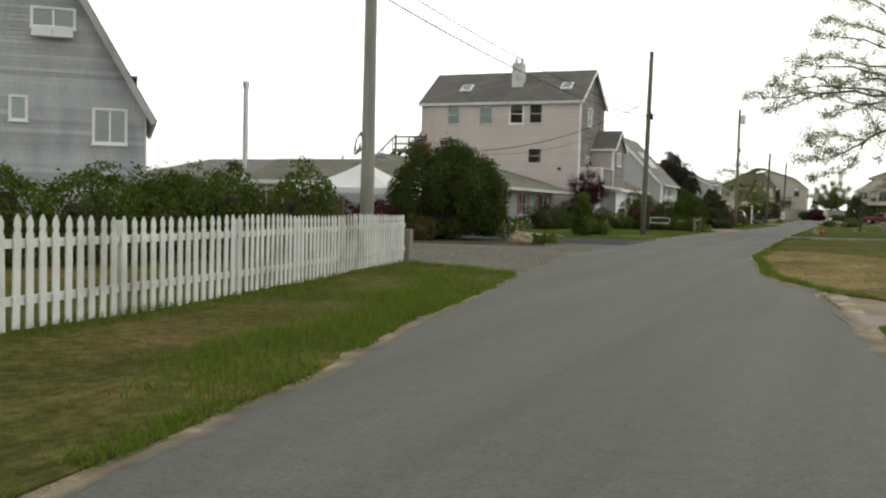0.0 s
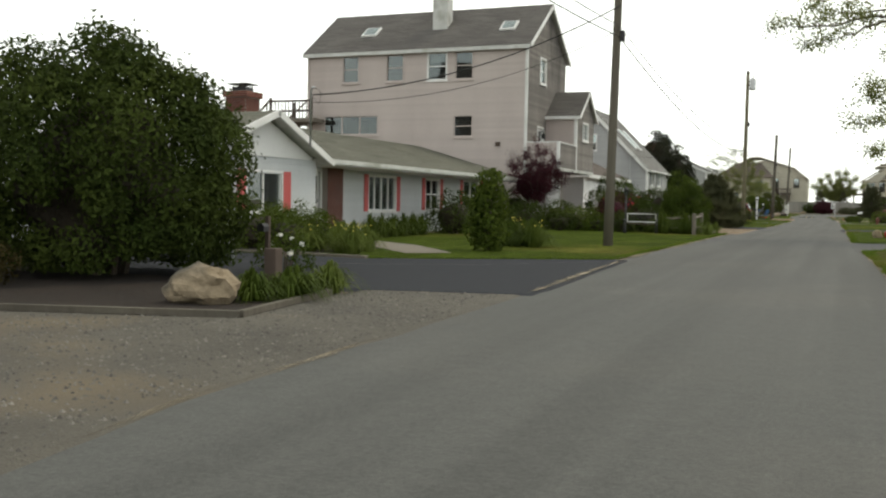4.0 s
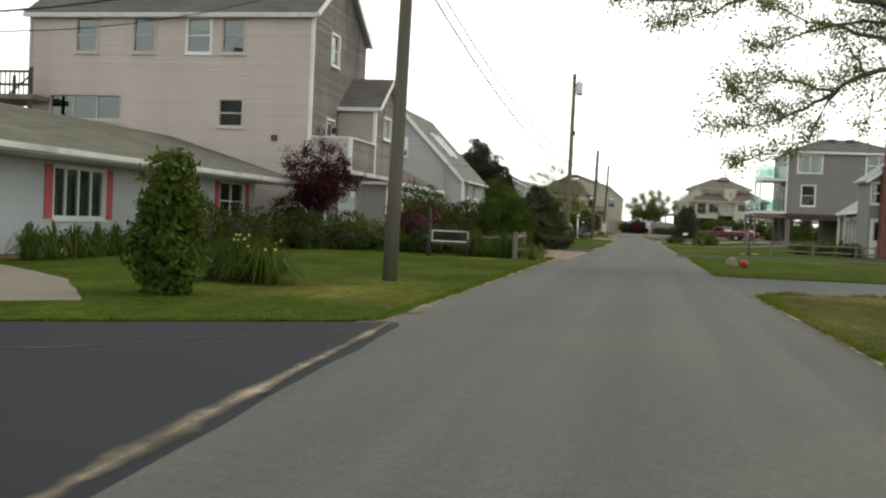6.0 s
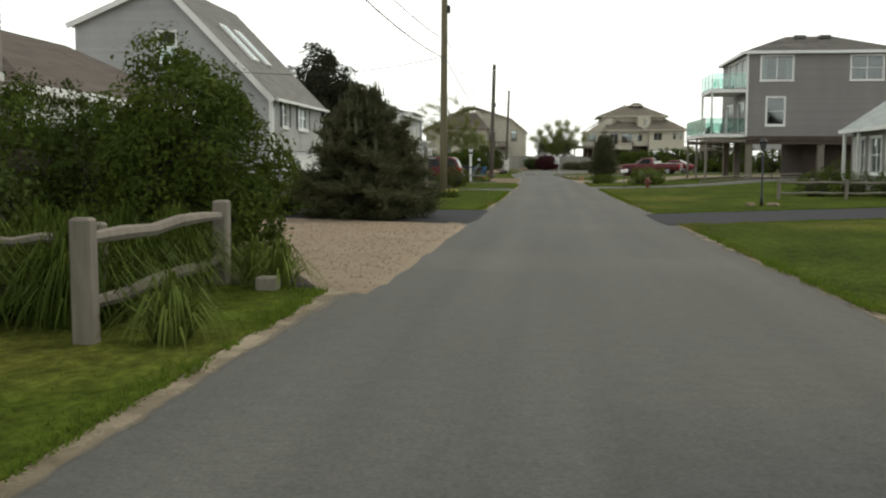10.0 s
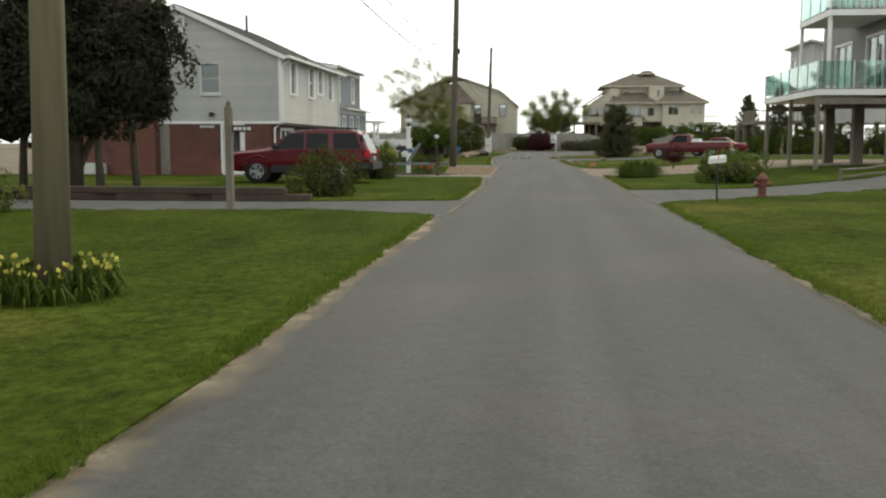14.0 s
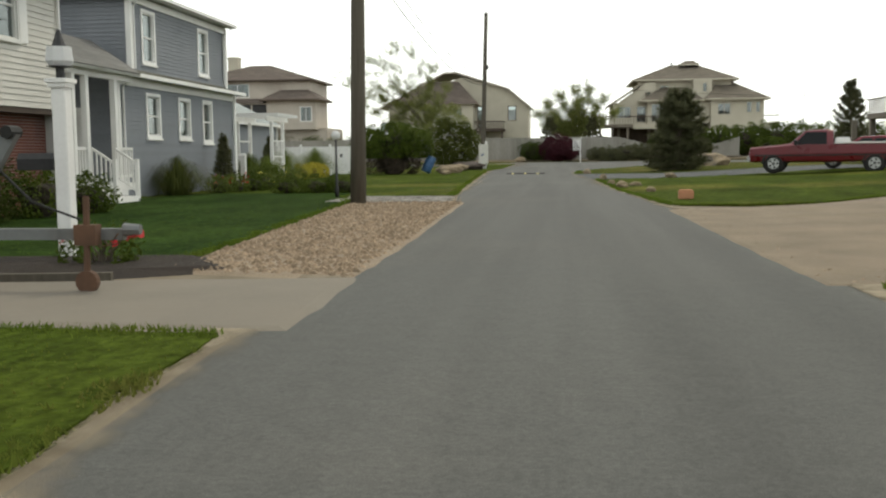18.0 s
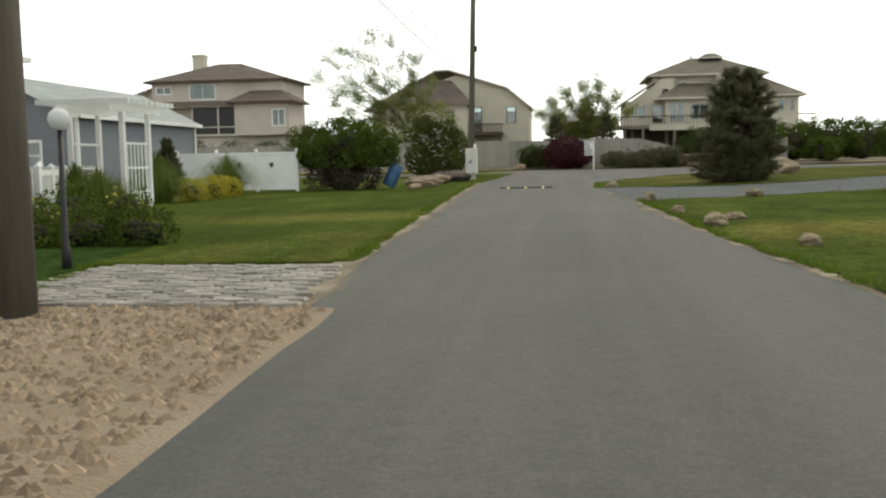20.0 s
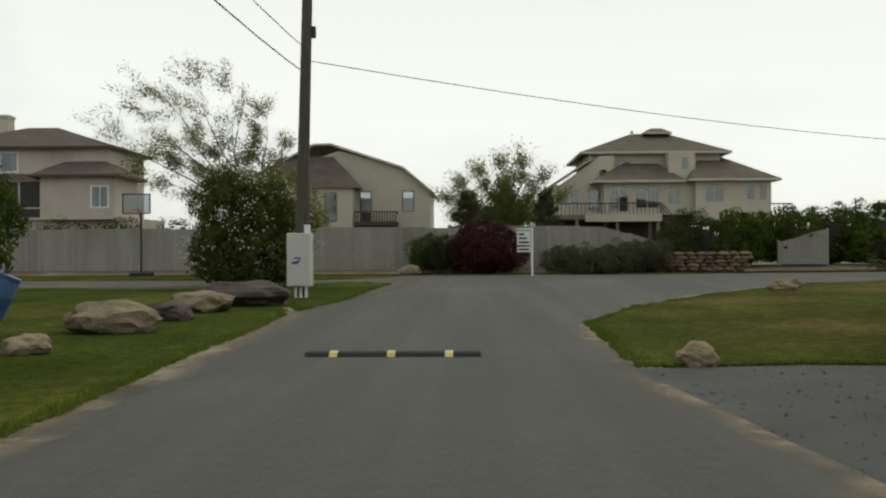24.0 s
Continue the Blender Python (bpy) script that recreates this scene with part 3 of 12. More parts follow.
def tube(bm, points, radii, seg=8):
    """A round tube through points, closed at both ends."""
    rings = []
    pts = [Vector(p) for p in points]
    for i, p in enumerate(pts):
        d = (pts[min(i + 1, len(pts) - 1)] - pts[max(i - 1, 0)]).normalized()
        a = d.orthogonal().normalized() if abs(d.z) < 0.9 else Vector((1, 0, 0))
        a = (a - d * a.dot(d)).normalized()
        b = d.cross(a)
        r = radii[i] if hasattr(radii, "__len__") else radii
        rings.append([bm.verts.new(p + (a * math.cos(2 * math.pi * k / seg) + b * math.sin(2 * math.pi * k / seg)) * r) for k in range(seg)])
    for q, s in zip(rings, rings[1:]):
        for k in range(seg):
            bm.faces.new((q[k], q[(k + 1) % seg], s[(k + 1) % seg], s[k]))
    bm.faces.new(list(reversed(rings[0]))), bm.faces.new(rings[-1])


def lump(bm, c, r, seed=0, rough=0.25, sub=2, flat=0.0):
    """An uneven stone."""
    g = bmesh.ops.create_icosphere(bm, subdivisions=sub, radius=1.0)
    for v in g["verts"]:
        n = noise.noise(v.co * 1.3 + Vector((seed * 3.1, seed * 1.7, 0))) + 0.5 * noise.noise(v.co * 3.1 + Vector((seed, 0, seed)))
        q = v.co * (1 + rough * n)
        if flat and q.z < -flat:
            q.z = -flat
        v.co = Vector((c[0] + q.x * r[0], c[1] + q.y * r[1], c[2] + q.z * r[2]))


class Wall:
    """A wall's plane: u along from a to b, v up, w outwards (to the right of a to b)."""
    def __init__(self, a, b):
        self.a = Vector((a[0], a[1], 0))
        d = Vector((b[0] - a[0], b[1] - a[1], 0))
        self.length = d.length
        self.d = d.normalized()
        self.n = Vector((self.d.y, -self.d.x, 0))

    def at(self, u, v, w=0.0):
        p = self.a + self.d * u + self.n * w
        return (p.x, p.y, v)

    def block(self, bm, u0, u1, v0, v1, w0, w1):
        hexa(bm, [self.at(u0, v0, w0), self.at(u1, v0, w0), self.at(u1, v0, w1), self.at(u0, v0, w1),
                  self.at(u0, v1, w0), self.at(u1, v1, w0), self.at(u1, v1, w1), self.at(u0, v1, w1)])


def limits(rows, v):
    for (v0, l0, r0), (v1, l1, r1) in zip(rows, rows[1:]):
        if v0 <= v <= v1:
            k = (v - v0) / (v1 - v0) if v1 > v0 else 0
            return l0 + (l1 - l0) * k, r0 + (r1 - r0) * k
    return rows[-1][1:]


def gaps(l, r, cuts):
    """The pieces of l..r that the cuts leave."""
    out = [(l, r)]
    for c0, c1 in cuts:
        nxt = []
        for a, b in out:
            if c1 <= a or c0 >= b:
                nxt.append((a, b))
                continue
            if c0 > a:
                nxt.append((a, c0))
            if c1 < b:
                nxt.append((c1, b))
        out = nxt
    return [(a, b) for a, b in out if b - a > 0.02]


def siding_wall(house, wall, rows, openings, material, course=0.13, thick=0.16, name="wall", piece="clapboard", backing=None, joined=False):
    """A wall with real openings, faced with overlapping courses. rows: (height, left, right) upwards."""
    bm = bmesh.new()
    vs = sorted({r[0] for r in rows} | {o[k] for o in openings for k in (2, 3) if rows[0][0] < o[k] < rows[-1][0]})
    for v0, v1 in zip(vs, vs[1:]):
        l0, r0 = limits(rows, v0 + 1e-6)
        l1, r1 = limits(rows, v1 - 1e-6)
        mid = (v0 + v1) / 2
        cuts = [(o[0], o[1]) for o in openings if o[2] < mid < o[3]]
        segs = gaps(min(l0, l1), max(r0, r1), cuts)
        for i, (s, e) in enumerate(segs):
            bl, tl = (l0, l1) if i == 0 else (s, s)
            br, tr = (r0, r1) if i == len(segs) - 1 else (e, e)
            if tr - tl < 0.005:
                tl = tr = (tl + tr) / 2
                tr += 0.002
            hexa(bm, [wall.at(bl, v0, -thick), wall.at(br, v0, -thick), wall.at(br, v0, 0), wall.at(bl, v0, 0),
                      wall.at(tl, v1, -thick), wall.at(tr, v1, -thick), wall.at(tr, v1, 0), wall.at(tl, v1, 0)])
    body = part(name, bm, backing or material, house)
    v = rows[0][0]
    bmj = bmesh.new() if joined else None
    while v < rows[-1][0] - 0.03:
        t = min(v + course, rows[-1][0])
        lb, rb = limits(rows, v + 0.003)
        lt, rt = limits(rows, t - 0.003)
        mid = (v + t) / 2
        cuts = [(o[0] - 0.01, o[1] + 0.01) for o in openings if o[2] - 0.02 < mid < o[3] + 0.02]
        bm = bmj
        segs = gaps(lb, rb, cuts)
        for i, (s, e) in enumerate(segs):
            ts = max(s, lt) if i == 0 else s
            te = min(e, rt) if i == len(segs) - 1 else e
            if te - ts < 0.02:
                continue
            if not joined:
                bm = bmesh.new()
            hexa(bm, [wall.at(s, v, 0.002), wall.at(e, v, 0.002), wall.at(e, v, 0.026), wall.at(s, v, 0.026),
                      wall.at(ts, t, 0.002), wall.at(te, t, 0.002), wall.at(te, t, 0.007), wall.at(ts, t, 0.007)])
            if not joined:
                part(piece, bm, material, body)
        v = t
    if joined:
        ob = part("siding", bmj, material, body)
        ob["kind"] = "stuff"
    return body


def ring(bm, wall, u0, u1, v0, v1, t, w0, w1):
    """A four-sided frame in one piece."""
    o = [(u0, v0), (u1, v0), (u1, v1), (u0, v1)]
    i = [(u0 + t, v0 + t), (u1 - t, v0 + t), (u1 - t, v1 - t), (u0 + t, v1 - t)]
    V = [[bm.verts.new(wall.at(*p, w)) for p in q] for w in (w0, w1) for q in (o, i)]
    for k in range(4):
        j = (k + 1) % 4
        for a, b in ((0, 1), (2, 3), (0, 2), (1, 3)):
            bm.faces.new((V[a][k], V[a][j], V[b][j], V[b][k]))


def window(house, wall, u0, u1, v0, v1, frame_mat="white", sashes=1, rails=1, trim=0.09, curtain=0.0, shutters=None, sill=True, blind=0.0, label=""):
    """A window set into its opening: frame, sash bars, panes, sill; shutters beside it."""
    bm = bmesh.new()
    ring(bm, wall, u0 - trim, u1 + trim, v0 - trim, v1 + trim, trim, 0.001, 0.045)
    w = part("window", bm, frame_mat, house, label)
    bm = bmesh.new()
    ring(bm, wall, u0, u1, v0, v1, 0.035, -0.12, 0.0)
    part("sash", bm, frame_mat, w)
    step = (u1 - u0) / sashes
    for i in range(sashes):
        a, b = u0 + i * step, u0 + (i + 1) * step
        if i:
            bars = bmesh.new()
            wall.block(bars, a - 0.035, a + 0.035, v0 + 0.03, v1 - 0.03, -0.10, -0.02)
            part("mullion", bars, frame_mat, w)
        for k in range(1, rails + 1):
            z = v0 + (v1 - v0) * k / (rails + 1)
            bars = bmesh.new()
            wall.block(bars, a + 0.036, b - 0.036, z - 0.025, z + 0.025, -0.09, -0.03)
            part("sash_bar", bars, frame_mat, w)
    for i in range(sashes):
        bm = bmesh.new()
        a, b = u0 + i * step + 0.02, u0 + (i + 1) * step - 0.02
        wall.block(bm, a, b, v0 + 0.02, v1 - 0.02, -0.066, -0.060)
        part("pane", bm, "pane", w).visible_shadow = False
    if sill:
        bm = bmesh.new()
        wall.block(bm, u0 - trim - 0.03, u1 + trim + 0.03, v0 - trim - 0.05, v0 - trim, 0.001, 0.085)
        part("sill", bm, frame_mat, w)
    if curtain:
        for a, b in ((u0 + 0.03, u0 + (u1 - u0) * curtain), (u1 - (u1 - u0) * curtain, u1 - 0.03)):
            n = max(2, int((b - a) / 0.06))
            bm = bmesh.new()
            prism(bm, [wall.at(a + (b - a) * i / n, v0, -0.2 - 0.03 * (i % 2)) for i in range(n + 1)] + [wall.at(b - (b - a) * i / n, v0, -0.185 - 0.03 * ((n - i) % 2)) for i in range(n + 1)], (0, 0, v1 - v0))
            part("curtain", bm, "curtain", w)
    if blind:
        bm = bmesh.new()
        wall.block(bm, u0 + 0.04, u1 - 0.04, v1 - (v1 - v0) * blind, v1 - 0.03, -0.15, -0.14)
        part("blind", bm, "curtain", w)
    if shutters:
        sm, sw = shutters
        for a, b in ((u0 - trim - 0.01 - sw, u0 - trim - 0.01), (u1 + trim + 0.01, u1 + trim + 0.01 + sw)):
            bm = bmesh.new()
            wall.block(bm, a, b, v0 - 0.05, v1 + 0.05, 0.02, 0.05)
            part("shutter", bm, sm, house)
    return w


def door(house, wall, u0, u1, v0, v1, material="white", lite=True, label=""):
    bm = bmesh.new()
    for a, b, c, d in ((u0 - 0.1, u0, v0, v1 + 0.1), (u1, u1 + 0.1, v0, v1 + 0.1), (u0, u1, v1, v1 + 0.1)):
        wall.block(bm, a, b, c, d, -0.1, 0.05)
    wall.block(bm, u0, u1, v0 - 0.05, v0, -0.1, 0.12)
    d = part("door", bm, "white", house, label)
    bm = bmesh.new()
    m0 = v0 + (v1 - v0) * 0.45
    if lite:
        for a, b, c, e in ((u0, u1, v0, m0), (u0, u0 + 0.12, m0, v1), (u1 - 0.12, u1, m0, v1), (u0 + 0.12, u1 - 0.12, v1 - 0.14, v1)):
            wall.block(bm, a, b, c, e, -0.08, -0.03)
        part("leaf", bm, material, d)
        bm = bmesh.new()
        wall.block(bm, u0 + 0.11, u1 - 0.11, m0 - 0.01, v1 - 0.13, -0.058, -0.052)
        part("pane", bm, "pane", d)
    else:
        wall.block(bm, u0, u1, v0, v1, -0.08, -0.03)
        for k in range(3):
            for q in range(2):
                a = u0 + 0.1 + q * (u1 - u0 - 0.1) / 2
                c = v0 + 0.15 + k * (v1 - v0 - 0.2) / 3
                wall.block(bm, a, a + (u1 - u0 - 0.4) / 2, c, c + (v1 - v0) / 3 - 0.2, -0.031, -0.018)
        part("leaf", bm, material, d)
    bm = bmesh.new()
    wall.block(bm, u1 - 0.1, u1 - 0.06, v0 + 0.92, v0 + 1.02, -0.03, 0.03)
    part("handle", bm, "metal", d)
    return d


def roof_slab(house, eave_a, eave_b, ridge_a, ridge_b, material, thick=0.10, course=0.16, name="roof"):
    """One slope of a roof from its eave line to its ridge line, laid in overlapping shingle courses split into tabs."""
    ea, eb, ra, rb = (Vector(p) for p in (eave_a, eave_b, ridge_a, ridge_b))
    nrm = (eb - ea).cross(ra - ea)
    if nrm.length < 1e-6:
        nrm = (eb - ea).cross(rb - ea)
    nrm.normalize()
    if nrm.z < 0:
        nrm = -nrm
    bm = bmesh.new()
    skin = nrm * 0.03
    hexa(bm, [ea - skin, eb - skin, rb - skin, ra - skin, ea, eb, rb + (rb - ra) * 1e-4, ra])
    body = part(name, bm, material, house)
    bm = bmesh.new()
    low = nrm * thick
    hexa(bm, [ea - low, eb - low, rb - low, ra - low, ea - skin, eb - skin, rb - skin + (rb - ra) * 1e-4, ra - skin])
    part("eaves_board", bm, {"roof_tan": "tan_wall", "roof_brown": "beige"}.get(material, "old_white"), body)
    n = max(3, int(((ra + rb) / 2 - (ea + eb) / 2).length / course))
    verts, faces = [], []
    r2 = random.Random(n * 31 + int(ea.x * 10))
    for i in range(n):
        a0, b0 = ea.lerp(ra, i / n), eb.lerp(rb, i / n)
        a1, b1 = ea.lerp(ra, (i + 1) / n), eb.lerp(rb, (i + 1) / n)
        ln = (b0 - a0).length
        k = max(1, int(ln / 0.9))
        off = r2.random() * 0.5
        cuts = [0.0] + [min(1.0, max(0.0, (j + off + r2.uniform(-0.1, 0.1)) / k)) for j in range(k)] + [1.0]
        cuts = sorted(set(cuts))
        for s, e in zip(cuts, cuts[1:]):
            if e - s < 1e-3:
                continue
            h = 0.016 + r2.uniform(-0.004, 0.004)
            q = len(verts)
            verts += [a0.lerp(b0, s) + nrm * h, a0.lerp(b0, e) + nrm * h, a1.lerp(b1, e) + nrm * 0.004, a1.lerp(b1, s) + nrm * 0.004, a0.lerp(b0, s), a0.lerp(b0, e)]
            faces += [(q, q + 1, q + 2, q + 3), (q + 4, q + 5, q + 1, q)]
    ob = raw("shingling", [tuple(v) for v in verts], faces, material, body)
    ob["kind"] = "stuff"
    return body


def beam(house, name, a, b, w, h, material="white", label=""):
    """A board with its top edge on the line from a to b; w across, h down."""
    a, b = Vector(a), Vector(b)
    d = (b - a).normalized()
    side = d.cross(Vector((0, 0, 1)))
    side = side.normalized() if side.length > 0.01 else Vector((1, 0, 0))
    up = side.cross(d).normalized()
    if up.z < 0:
        up = -up
    bm = bmesh.new()
    hexa(bm, [a - side * w / 2 - up * h, b - side * w / 2 - up * h, b + side * w / 2 - up * h, a + side * w / 2 - up * h,
              a - side * w / 2, b - side * w / 2, b + side * w / 2, a + side * w / 2])
    return part(name, bm, material, house, label)


def post(house, name, x, y, z0, z1, s, material="white", label=""):
    bm = bmesh.new()
    box(bm, x - s / 2, x + s / 2, y - s / 2, y + s / 2, z0, z1)
    bmesh.ops.bevel(bm, geom=bm.edges[:], offset=min(0.012, s * 0.1), segments=1, affect="EDGES")
    return part(name, bm, material, house, label)


def spout(house, pts, r=0.035, material="white"):
    bm = bmesh.new()
    tube(bm, pts, r, 6)
    return part("downspout", bm, material, house)


def gutter(house, a, b, material="white"):
    return beam(house, "gutter", a, b, 0.12, 0.11, material)


def floor_slab(house, x0, x1, y0, y1, z, material="room", name="floor", thick=0.1):
    bm = bmesh.new()
    box(bm, x0, x1, y0, y1, z - thick, z)
    return part(name, bm, material, house)


def bricks(parent, wall, rows, openings, name="brick", mortar=0.012, limit=300, stretch=(0.2, 0.065)):
    """Running bond of single bricks, proud of the wall; the first ones are parts, the rest one joined part."""
    bl, bh = stretch
    v, made, k = rows[0][0], 0, 0
    shared = {}
    verts, faces = [], []
    while v + bh <= rows[-1][0] + 0.001:
        l, r = limits(rows, v + bh / 2)
        u = l - (bl / 2 if k % 2 else 0)
        while u < r:
            s, e = max(u, l), min(u + bl - mortar, r)
            hit = [o for o in openings if o[0] < e and o[1] > s and o[2] < v + bh - mortar and o[3] > v]
            if e - s > 0.04 and not hit:
                w = 0.012 + 0.005 * rng.random()
                if made < limit:
                    key = (round(e - s, 3), round(w, 3))
                    if key not in shared:
                        bm = bmesh.new()
                        wall.block(bm, 0, e - s, 0, bh - mortar, 0.0, w)
                        me = bpy.data.meshes.new("brick")
                        bmesh.ops.translate(bm, verts=bm.verts, vec=-wall.a)
                        bm.to_mesh(me), bm.free()
                        me.materials.append(M["brick"])
                        shared[key] = me
                    ob = new(name, shared[key])
                    ob.parent = parent
                    ob.location = Vector(wall.at(s, v, 0)) - ORIGIN[parent.name]
                    made += 1
                else:
                    q = len(verts)
                    verts += [wall.at(s, v, 0), wall.at(e, v, 0), wall.at(e, v, w), wall.at(s, v, w),
                              wall.at(s, v + bh - mortar, 0), wall.at(e, v + bh - mortar, 0), wall.at(e, v + bh - mortar, w), wall.at(s, v + bh - mortar, w)]
                    faces += [(q + 2, q + 3, q + 7, q + 6), (q + 3, q + 0, q + 4, q + 7), (q + 1, q + 2, q + 6, q + 5), (q + 4, q + 5, q + 6, q + 7), (q, q + 1, q + 2, q + 3)]
            u += bl
        v += bh
        k += 1
    if verts:
        raw("brickwork", verts, faces, "brick", parent)["kind"] = "stuff"


# ---- plants ----


def leaf_points(n, rx, ry, h, seed, lumpy=0.3, shell=0.5, low=0.04):
    """Places in a domed crown built of rounded lobes: leaves crowd on each lobe's outer side, gaps stay between."""
    r = np.random.RandomState(seed)
    size = (rx + ry + h) / 3
    m = int(np.clip(20 + 34 * size, 24, 120))
    i = np.arange(m) + 0.5
    up = 1 - 1.75 * i / m + r.normal(size=m) * 0.05
    up = np.clip(up, -0.8, 1)
    turn = i * 2.39996 + r.normal(size=m) * 0.3
    d = np.stack([np.sqrt(1 - up ** 2) * np.cos(turn), np.sqrt(1 - up ** 2) * np.sin(turn), up], 1)
    ph = r.uniform(0, 6.28, (9,))
    k = r.uniform(1.5, 4.5, (9, 3)) * r.choice([-1, 1], (9, 3))
    w = sum(np.sin(d @ k[j] + ph[j]) for j in range(9)) / 9 * 1.6
    rad = 0.8 * (1 + lumpy * w + r.normal(size=m) * (0.03 + 0.25 * lumpy)) * (1 - 0.35 * (1 - shell) * r.uniform(0, 1, m) ** 2)
    flat = np.linalg.norm(d[:, :2], axis=1) + 1e-6
    wide = np.where(d[:, 2] >= 0, flat, 1 - 0.4 * d[:, 2] ** 2)
    zn = np.where(d[:, 2] >= 0, 0.40 + 0.60 * d[:, 2] * rad, 0.40 * (1 + d[:, 2]))
    c = np.stack([d[:, 0] / flat * wide * rad * rx, d[:, 1] / flat * wide * rad * ry, zn * h], 1)
    lobe = size * (2.35 / math.sqrt(m)) * r.uniform(0.55, 1.15, m)
    idx = r.randint(0, m, n)
    u = r.normal(size=(n, 3)) + d[idx] * 0.9 + np.array([0, 0, 0.25])
    u /= np.linalg.norm(u, axis=1)[:, None]
    far = 0.45 + 0.6 * r.uniform(0, 1, n) ** 0.5 + 0.35 * r.uniform(0, 1, n) ** 9
    p = c[idx] + u * (lobe[idx] * far)[:, None]
    p[:, 2] = np.where(p[:, 2] < low, low + 0.1 * h * r.uniform(0, 1, n), p[:, 2])
    return p, u, r


def leaves(p, d, r, size, droop=0.3, thin=0.5):
    """A small folded leaf at each place, its face turned outwards."""
    n = len(p)
    face = r.normal(size=(n, 3)) * 0.62 + d
    face[:, 2] += 0.25
    face /= np.linalg.norm(face, axis=1)[:, None]
    a = np.cross(face, r.normal(size=(n, 3)))
    a[:, 2] -= droop
    a /= np.linalg.norm(a, axis=1)[:, None]
    b = np.cross(face, a)
    b /= np.linalg.norm(b, axis=1)[:, None] + 1e-9
    return blade_mesh(p, a, b, size * r.uniform(0.6, 1.35, n), thin)


def blade_mesh(p, a, b, size, thin):
    """Folded lozenges at p, long along a, wide along b."""
    n = len(p)
    s = size[:, None]
    fold = np.cross(a, b) * s * 0.08
    v = np.empty((n, 4, 3))
    v[:, 0] = p - a * s * 0.5
    v[:, 1] = p + b * s * thin * 0.5 + fold
    v[:, 2] = p + a * s * 0.5
    v[:, 3] = p - b * s * thin * 0.5 + fold
    return v.reshape(-1, 3), np.arange(n * 4).reshape(n, 4).tolist()


def sprays(segments, n, size, r, thin=0.4, spread=0.05, along=0.8, slim=False):
    """Leaves strung along twigs, pointing the way the twigs grow."""
    q = np.array([[tuple(a), tuple(b)] for a, b in segments])
    i = r.randint(0, len(q), n)
    k = r.uniform(0, 1.08, n)[:, None]
    p = q[i, 0] * (1 - k) + q[i, 1] * k + r.normal(size=(n, 3)) * spread
    a = q[i, 1] - q[i, 0]
    a /= np.linalg.norm(a, axis=1)[:, None] + 1e-9
    a = a * along + r.normal(size=(n, 3)) * 0.45
    a /= np.linalg.norm(a, axis=1)[:, None]
    b = np.cross(a, r.normal(size=(n, 3)))
    b /= np.linalg.norm(b, axis=1)[:, None] + 1e-9
    if slim:
        s = (size * r.uniform(0.6, 1.35, n))[:, None]
        v = np.stack([p - b * s * thin * 0.5, p + b * s * thin * 0.5, p + a * s], 1)
        return v.reshape(-1, 3), np.arange(n * 3).reshape(n, 3).tolist()
    return blade_mesh(p, a, b, size * r.uniform(0.6, 1.35, n), thin)


def shrub(x, y, rx, ry, h, n=1500, leaf=0.09, material="leaf", label="green leafy garden shrub", name="shrub", seed=None, lumpy=0.3, flowers=None, shell=0.5, core=True, thin=0.5, z=None, category="shrub", lift=0.0):
    """A shrub: crown of single leaves, a core darkened as inner shade, stems to the ground, perhaps blossom."""
    seed = seed if seed is not None else int(abs(x) * 37 + abs(y) * 101) % 9973
    g = gz(x, y) if z is None else z
    t = thing(name, x, y, g, label, category)
    p, d, r = leaf_points(int(n * 1.45), rx, ry, h - lift, seed, lumpy, shell)
    p += (x, y, g + lift)
    v, f = leaves(p, d, r, leaf * 1.12, thin=thin)
    raw("crown", v, f, material, t)
    bm = bmesh.new()
    q = random.Random(seed)
    for i in range(7):
        a = q.uniform(0, 6.28)
        e = (x + math.cos(a) * rx * 0.55, y + math.sin(a) * ry * 0.55, g + h * q.uniform(0.5, 0.8))
        tube(bm, [(x + math.cos(a) * rx * 0.15, y + math.sin(a) * ry * 0.15, g - 0.05), ((x + e[0]) / 2, (y + e[1]) / 2, g + h * 0.35), e], [0.02 + 0.01 * h, 0.015 + 0.006 * h, 0.006], 5)
    part("branchwork", bm, "bark", t)["kind"] = "stuff"
    # solid core: shade painted dark between leaves; maroon crowns keep leaf colour
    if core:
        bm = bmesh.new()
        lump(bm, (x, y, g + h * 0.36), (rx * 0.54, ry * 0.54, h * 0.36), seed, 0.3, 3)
        part("inner_foliage", bm, "leaf_red" if material == "leaf_red" else "shade_core", t)
    if flowers:
        fm, fn, fs = flowers
        p, d, r = leaf_points(fn, rx * 1.03, ry * 1.03, h * 1.04, seed + 5, lumpy, 0.9, 0.3)
        p += (x, y, g)
        vs, fs2 = [], []
        for k in range(3):
            v, f = leaves(p + r.normal(size=p.shape) * fs * 0.2, d, r, fs, thin=0.9)
            vs.append(v)
            fs2 += (np.array(f) + k * len(v)).tolist()
        raw("blossom", np.concatenate(vs), fs2, fm, t)
    return t


